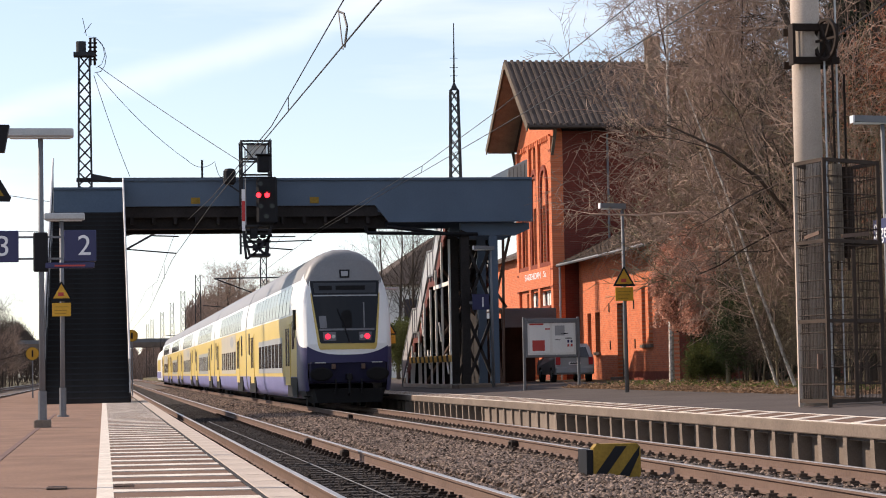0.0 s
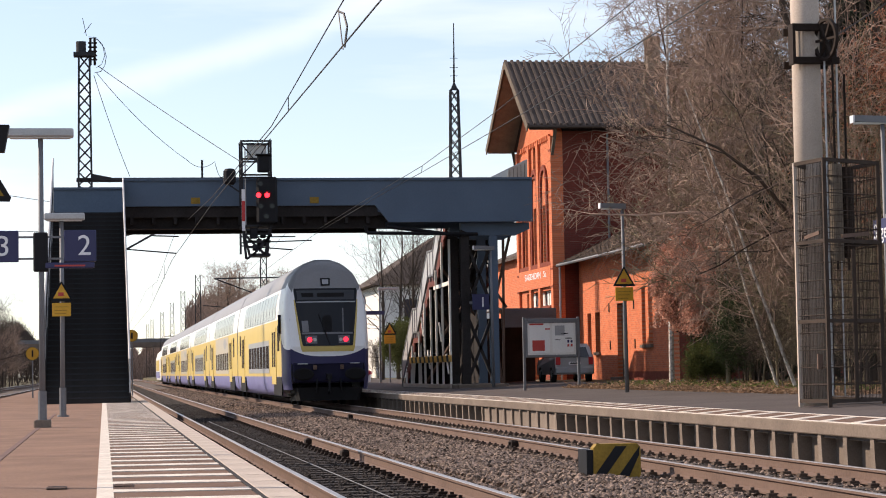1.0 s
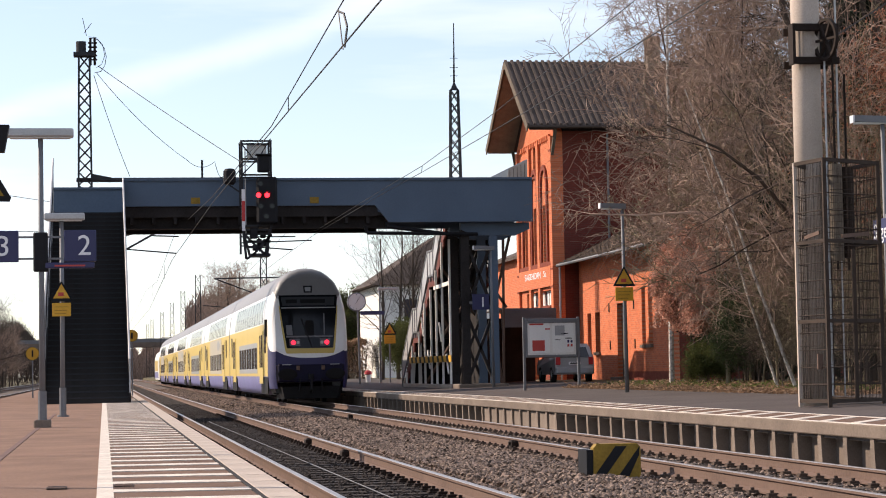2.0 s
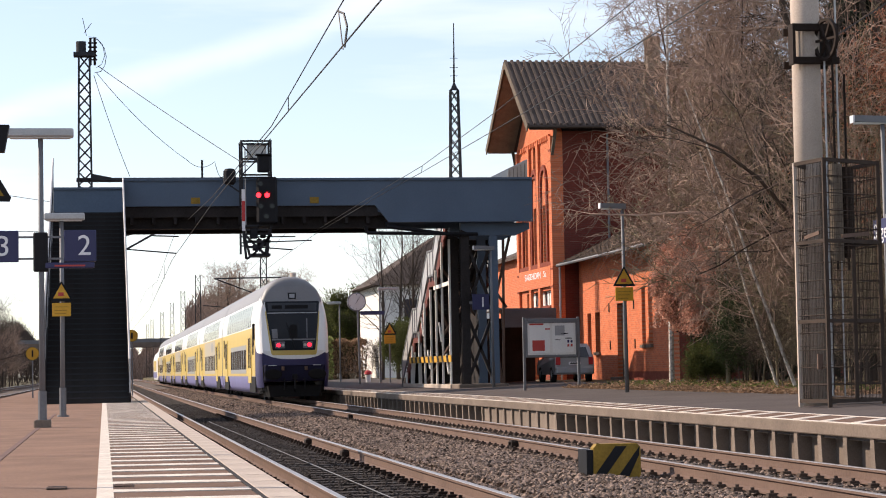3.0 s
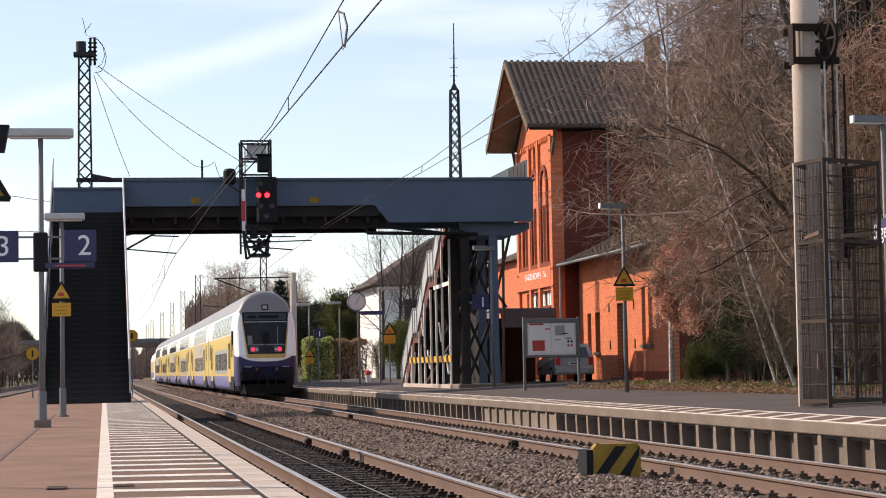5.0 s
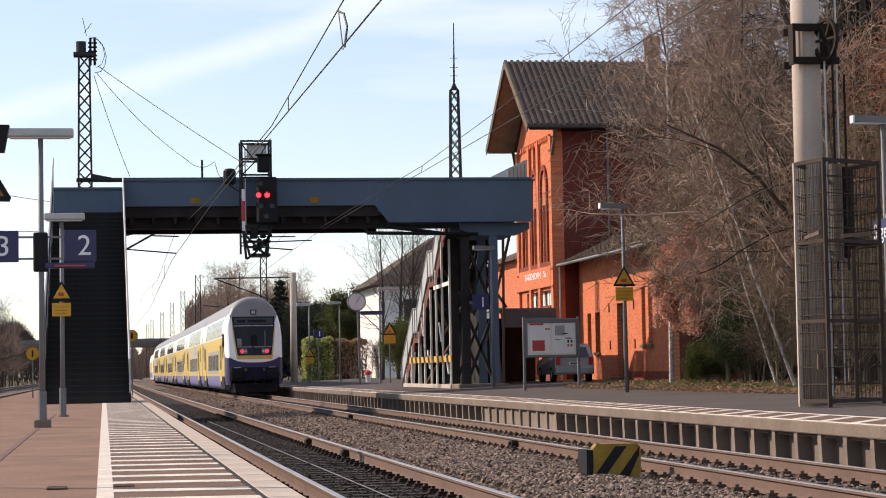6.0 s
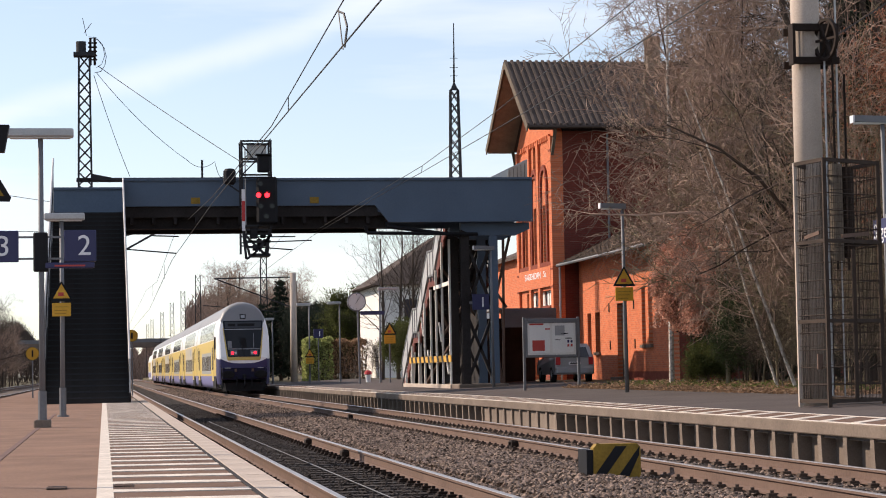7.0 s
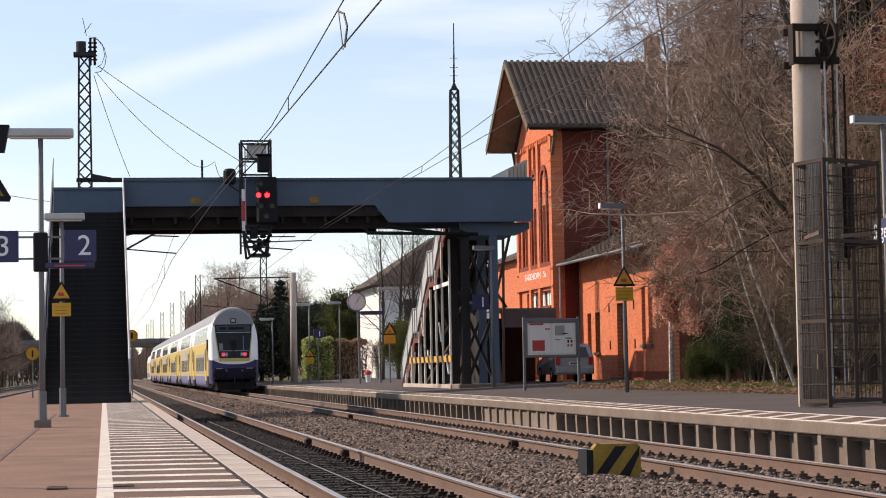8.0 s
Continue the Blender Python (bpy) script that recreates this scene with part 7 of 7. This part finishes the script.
for x, y, turn, s in ((18.8, 56.5, 100, 0.95),):
    plant("oak_tree", oak_a, x, y, ground_z(x), turn, "bare dark-barked tree with crooked thick limbs", "tree", WOOD, size=s)
for x, y, turn, s in ((17.9, 60.0, 0, 0.9), (21.0, 64.0, 140, 0.95)):
    plant("oak_tree", oak_b, x, y, ground_z(x), turn, "bare brown tree with dense twigs", "tree", WOOD, size=s)

SCRUB = "scrub beside the platform"
rng = random.Random(31)
for k in range(26):
    y = rng.uniform(43, 55)
    x = max(14.7, y * 0.296) + rng.uniform(0, 1.3)
    plant("bare_shrub", (shrub_c, shrub_a, shrub_b)[k % 3], x, y, ground_z(x), rng.uniform(0, 360), "low leafless thicket of thin brown stems", "shrub", SCRUB, size=rng.uniform(0.28, 0.55))
rng = random.Random(77)
for k in range(46):
    y = rng.uniform(42, 69)
    x = rng.uniform(15.6, 22.0)
    kit = (shrub_c, shrub_b, shrub_c, shrub_a)[k % 4]
    if x / y < 0.283:
        x = y * rng.uniform(0.285, 0.36)
    plant("bare_shrub", kit, x, y, ground_z(x), rng.uniform(0, 360), "leafless brown thicket of thin stems", "shrub", SCRUB, size=rng.uniform(0.7, 1.25))
for x, y, turn, s in ((15.75, 57.0, 10, 0.52), (16.2, 57.8, 100, 0.55), (15.65, 58.2, 200, 0.5), (16.1, 56.4, 290, 0.5), (16.5, 58.5, 50, 0.6), (15.5, 57.4, 140, 0.42), (15.9, 56.6, 60, 0.45), (16.65, 57.0, 30, 0.5), (16.8, 57.9, 230, 0.55)):
    plant("beech_bush", shrub_a, x, y, ground_z(x) + 1.0, turn, "beech bush that keeps its brown dry leaves", "bush", SCRUB, beech_leaf, s)
for x, y, turn, s in ((18.4, 45.0, 10, 1.0), (18.9, 46.5, 150, 1.1), (17.9, 43.5, 250, 1.0), (18.6, 44.0, 60, 1.15)):
    plant("oak_bush", shrub_b, x, y, ground_z(x), turn, "young oak with withered brown leaves", "bush", SCRUB, oak_leaf, s)
for x, y, turn, s in ((16.0, 54.2, 0, 0.42), (16.2, 54.8, 90, 0.5), (15.9, 54.5, 160, 0.34), (16.35, 57.6, 0, 0.45), (16.6, 58.4, 90, 0.5), (16.9, 57.6, 10, 0.6), (17.5, 52.5, 30, 0.8), (19.0, 54.0, 130, 1.1), (20.2, 58.0, 200, 1.2), (18.6, 48.0, 300, 1.2), (20.5, 66.0, 30, 1.2)):
    plant("evergreen_bush", shrub_a, x, y, ground_z(x), turn, "dark evergreen bush grown with ivy", "bush", SCRUB, ivy_leaf if s < 0.75 else hedge_leaf, s)

low_leaf = leaf_mesh("foliage", [p for p, l in shrub_a[2] if l >= 1], 0.12, M["leaf_olive"], 19, per=3, scatter=0.3)
for x, y, turn, s in ((15.1, 55.6, 40, 0.17), (15.4, 56.2, 80, 0.2), (15.7, 55.6, 200, 0.2), (15.9, 56.4, 300, 0.18)):
    plant("low_bush", shrub_a, x, y, ground_z(x), turn, "low green ground bush at the foot of the beech", "bush", SCRUB, low_leaf, s)


def conifer(x, y, h, seed, label):
    rng = random.Random(seed)
    t = thing("conifer", label, "tree", WOOD, pose(x, y, ground_z(x)))
    g = Geo().tube([(0, 0, -0.2), (0, 0, h)], 0.18, 8, r2=0.03)
    limbs, pts = Geo(), []
    z = 1.0
    while z < h - 0.3:
        reach = 2.2 * (1 - z / h) ** 0.8 + 0.25
        for k in range(7):
            a = rng.uniform(0, 6.283)
            L = reach * rng.uniform(0.7, 1.1)
            tip = (math.cos(a) * L, math.sin(a) * L, z - 0.25 * L)
            limbs.tube([(0, 0, z), (tip[0] * 0.5, tip[1] * 0.5, z - 0.05 * L), tip], 0.025, 3, r2=0.006, caps=False)
            for q in range(int(18 * L)):
                u = rng.uniform(0.2, 1.0)
                pts.append((tip[0] * u + rng.uniform(-0.12, 0.12), tip[1] * u + rng.uniform(-0.12, 0.12), z - 0.25 * L * u * u - rng.uniform(0, 0.2)))
        z += 0.42
    part("trunk", g, M["bark_dark"], t)
    tagged(part("limbs", limbs, M["bark_dark"], t), kind="stuff")
    tagged(part("needles", leaf_mesh("needles", pts, 0.13, M["leaf_dark"], seed, per=3, scatter=0.07, flat=0.3), None, t), kind="stuff")


conifer(18.2, 50.0, 15, 1, "tall dark green spruce behind the bare trees")
conifer(19.4, 51.5, 14, 2, "tall dark green spruce behind the bare trees")
conifer(19.4, 63.0, 8, 5, "dark conifer in the thicket behind the bare trees")
conifer(20.6, 66.5, 7, 6, "dark conifer in the thicket behind the bare trees")
conifer(20.2, 60.0, 8, 7, "dark conifer in the thicket behind the bare trees")
conifer(22.0, 62.0, 8.5, 8, "dark conifer in the thicket behind the bare trees")
conifer(14.3, 178, 8.6, 3, "dark conifer beside the far platform")
conifer(13.1, 183, 6.8, 4, "dark conifer beside the far platform")

# hedges and woods further along the line
FAR = "greenery along the line"
def clipped_hedge(name, x0, x1, y0, y1, h, n, size, material, seed, label):
    """A hedge cut to a box: twigs inside, leaves thick on the faces and a little uneven."""
    rg = np.random.RandomState(seed)
    P = np.stack([rg.uniform(x0, x1, n), rg.uniform(y0, y1, n), 0.45 + h * rg.uniform(0, 1, n)], 1)
    face = rg.randint(0, 3, n)
    P[face == 0, 1] = y0 + np.abs(rg.normal(0, 0.12, (face == 0).sum()))
    P[face == 1, 0] = x0 + np.abs(rg.normal(0, 0.12, (face == 1).sum()))
    P[face == 2, 2] = 0.45 + h - np.abs(rg.normal(0, 0.14, (face == 2).sum()))
    P[:, 2] += 0.10 * np.sin(P[:, 0] * 5 + seed) * (P[:, 2] > h * 0.8)
    t = thing(name, label, "hedge", FAR)
    g = Geo()
    rr = random.Random(seed)
    for k in range(60):
        x, y = rr.uniform(x0 + 0.1, x1 - 0.1), rr.uniform(y0 + 0.15, y1 - 0.1)
        g.tube([(x, y, 0.3), (x + rr.uniform(-0.2, 0.2), y, 0.45 + h * rr.uniform(0.6, 0.95))], 0.03, 4, r2=0.01, caps=False)
    part("stems", g, M["bark_dark"], t)
    tagged(part("leaves", leaf_mesh("hedge_leaves", P, size, material, seed, per=1, scatter=0.05), None, t), kind="stuff")


clipped_hedge("clipped_hedge", 13.75, 15.65, 150, 152.5, 2.95, 5200, 0.11, M["leaf_hedge"], 12, "clipped light green evergreen hedge beside the platform")
clipped_hedge("beech_hedge", 15.7, 18.1, 150.5, 152.5, 2.85, 6000, 0.075, M["dry_leaf"], 14, "clipped beech hedge with dry brown leaves")
for x, y, turn, s in ((15.6, 172, 0, 0.95), (16.6, 176, 70, 1.0), (17.6, 174, 20, 1.02), (18.6, 178, 160, 1.05), (19.6, 176, 260, 1.0), (15.2, 182, 40, 0.95), (20.6, 174, 200, 0.95), (16.9, 170, 110, 0.85), (18.3, 171, 20, 0.88), (13.4, 190, 80, 0.9)):
    plant("dark_hedge", shrub_a, x, y, 0.5, turn, "tall dark evergreen hedge", "hedge", FAR, hedge_leaf, s)
olive_leaf = leaf_mesh("foliage", [p for p, l in shrub_a[2] if l >= 1], 0.09, M["leaf_olive"], 18, per=4, scatter=0.22)
for x, y, turn, s in ((18.2, 166, 0, 0.95), (19.4, 167, 90, 1.0)):
    plant("yew_tree", shrub_a, x, y, 1.2, turn, "olive green yew in the garden", "tree", FAR, olive_leaf, s)
for x, y, turn, s in ((16.8, 124, 130, 0.55), (17.5, 125, 220, 0.6), (17.2, 122, 20, 0.5)):
    plant("garden_bush", shrub_a, x, y, 0.5, turn, "evergreen garden bush behind the platform", "bush", FAR, olive_leaf, s)
for x, y, turn, s in ((16.6, 136, 0, 0.45), (17.3, 138, 100, 0.45)):
    plant("garden_bush", shrub_a, x, y, 0.45, turn, "bare brown garden bush behind the platform", "bush", FAR, None, s)
for x, y, turn, s in ((16.3, 128, 0, 0.66), (17.1, 127, 120, 0.72), (17.9, 128, 60, 0.7), (18.8, 131, 200, 0.72)):
    plant("garden_tree", garden_kit, x, y, 0.5, turn, "bare dark garden tree with upswept limbs", "tree", FAR, size=s)
rng = random.Random(5)
for k in range(54):
    y = rng.uniform(240, 420)
    x = y * rng.uniform(0.043, 0.085) + 1.0
    plant("bare_tree", oak_b if k % 2 else birch_c, x, y, 0.3, rng.uniform(0, 360), "bare brown tree in the wood along the line", "tree", "far wood", size=rng.uniform(0.85, 1.1))
for k in range(46):
    y = rng.uniform(250, 430)
    x = -10.5 - (y - 250) * 0.02 - rng.uniform(0, 12)
    plant("bare_tree", oak_a if k % 2 else oak_b, x - 2, y, -0.4, rng.uniform(0, 360), "bare brown tree across the tracks", "tree", "far wood", size=rng.uniform(0.6, 0.85))
for k in range(40):
    y = rng.uniform(230, 420)
    plant("bare_shrub", shrub_b, -13 - rng.uniform(0, 6) - (y - 230) * 0.02, y, -0.4, rng.uniform(0, 360), "leafless brown thicket across the tracks", "shrub", "far scrub", size=rng.uniform(0.7, 1.2))


def wood_edge(name, x0, x1, y0, y1, h, z, seed, material, label):
    """A far wood's mass of twigs, too fine to tell apart."""
    rng = np.random.RandomState(seed)
    n = 26000
    u = rng.uniform(0, 1, n)
    P = np.stack([x0 + (x1 - x0) * u, y0 + (y1 - y0) * rng.uniform(0, 1, n), np.zeros(n)], 1)
    top = h * (0.78 + 0.22 * np.sin(u * 17 + seed) * np.sin(u * 41 + 1))
    P[:, 2] = z + top * rng.uniform(0, 1, n) ** 0.7
    d = np.stack([rng.normal(0, 0.35, n), rng.normal(0, 0.35, n), np.ones(n)], 1) * rng.uniform(0.5, 1.3, n)[:, None]
    V = np.stack([P - d, P + d, P + d + [0.07, 0, 0], P - d + [0.11, 0, 0]], 1).reshape(-1, 3)
    i = np.arange(n) * 4
    me = bpy.data.meshes.new(name)
    me.from_pydata(V.tolist(), [], np.stack([i, i + 1, i + 2, i + 3], 1).tolist())
    me.materials.append(material)
    tagged(part(name, me, None, None), label, "wood", kind="stuff")


wood_edge("far_wood", 20, 90, 430, 520, 14, 0, 3, M["bark"], "far brown leafless wood on the horizon")
wood_edge("far_wood", -90, -14, 440, 520, 13, 0, 4, M["bark_dark"], "far brown leafless wood on the horizon")
wood_edge("near_wood", -34, -15, 215, 330, 10.5, -0.5, 11, M["bark_dark"], "dark leafless thicket across the tracks")
wood_edge("far_wood", 15, 29, 330, 410, 14.5, 0, 21, M["bark"], "brown leafless wood beside the line")
wood_edge("far_wood", -14, 20, 600, 660, 10, 0, 8, M["bark"], "far brown leafless wood on the horizon")

# leaf litter and grass at the back of the platform
rng2 = np.random.RandomState(9)
P = np.stack([14.0 + 3.2 * rng2.uniform(0, 1, 9000) ** 1.4, rng2.uniform(40, 66, 9000), np.zeros(9000)], 1)
P[:, 2] = 0.46 + 0.04 * (P[:, 0] - 13) + rng2.uniform(0.0, 0.06, 9000)
tagged(part("leaf_litter", leaf_mesh("leaf_litter", P, 0.05, M["dry_leaf"], 2, per=2, scatter=0.04, flat=0.8), None, None), "dry fallen leaves on the bank beside the platform", "leaf litter", kind="stuff")
P = np.stack([14.8 + 1.6 * rng2.uniform(0, 1, 7000), rng2.uniform(40, 66, 7000), np.zeros(7000)], 1)
P[:, 2] = 0.47 + 0.04 * (P[:, 0] - 13) + rng2.uniform(0.0, 0.05, 7000)
tagged(part("grass_tufts", leaf_mesh("grass_tufts", P, 0.05, M["grass"], 3, per=1, scatter=0.04), None, None), "short winter grass along the platform", "grass", kind="stuff")


# ---- ballast stones, last ----
def stones(name, x0, x1, y0, y1, per_m2, size, seed, material, label):
    rng = np.random.RandomState(seed)
    n = int((x1 - x0) * (y1 - y0) * per_m2)
    base = np.array([(0, 0, 1), (0.9, 0.1, 0.1), (0.2, 0.95, 0), (-0.9, 0.25, 0.15), (-0.3, -0.9, -0.05), (0.55, -0.6, 0.35), (0, 0, -0.7)])
    faces = np.array([(0, 1, 2), (0, 2, 3), (0, 3, 4), (0, 4, 5), (0, 5, 1), (6, 2, 1), (6, 3, 2), (6, 4, 3), (6, 5, 4), (6, 1, 5)])
    a = rng.uniform(0, 6.283, n)
    tilt = rng.uniform(-0.7, 0.7, (n, 2))
    s = size * rng.uniform(0.6, 1.35, n)
    c, sn = np.cos(a), np.sin(a)
    V = base[None] * rng.uniform(0.7, 1.3, (n, 7, 1))
    X = V[:, :, 0] * c[:, None] - V[:, :, 1] * sn[:, None]
    Y = V[:, :, 0] * sn[:, None] + V[:, :, 1] * c[:, None]
    Z = V[:, :, 2] * 0.75 + X * tilt[:, :1] + Y * tilt[:, 1:]
    px, py = rng.uniform(x0, x1, n), rng.uniform(y0, y1, n)
    pz = np.where((px > 4.4) & (px < 6.0), -0.165, -0.215) + rng.uniform(-0.015, 0.03, n)
    W = np.stack([X * s[:, None] + px[:, None], Y * s[:, None] + py[:, None], Z * s[:, None] + pz[:, None]], 2).reshape(-1, 3)
    F = (faces[None] + (np.arange(n) * 7)[:, None, None]).reshape(-1, 3)
    me = bpy.data.meshes.new(name)
    me.from_pydata(W.tolist(), [], F.tolist())
    me.materials.append(material)
    tagged(part(name, me, None, None), label, "ballast", kind="stuff")


stones("ballast_stones", 3.72, 6.64, 17.5, 42, 620, 0.030, 1, M["stone"], "grey-brown crushed stone ballast between the tracks")
stones("ballast_stones", 3.72, 6.64, 42, 80, 260, 0.036, 2, M["stone"], "grey-brown crushed stone ballast between the tracks")
stones("ballast_stones", 3.72, 6.64, 80, 190, 70, 0.06, 7, M["stone"], "grey-brown crushed stone ballast between the tracks further on")
stones("ballast_stones", 2.2, 3.62, 17, 75, 260, 0.024, 9, M["ballast_dark"], "dark dirty ballast between the near rails")
stones("ballast_stones", 6.8, 8.2, 20, 50, 160, 0.026, 3, M["stone"], "grey-brown crushed stone ballast between the rails")
stones("ballast_stones", 8.3, 9.28, 22, 60, 260, 0.028, 4, M["stone"], "grey-brown crushed stone ballast below the platform")


def motions():
    rows = [k * 0.5 for k in range(17)]
    for ob, off in TRAIN:
        walk(ob, [(t, pose(TRACK_B, 67.15 + off + 5.845 * t + 0.202 * t * t, 0.0)) for t in rows])


motions()
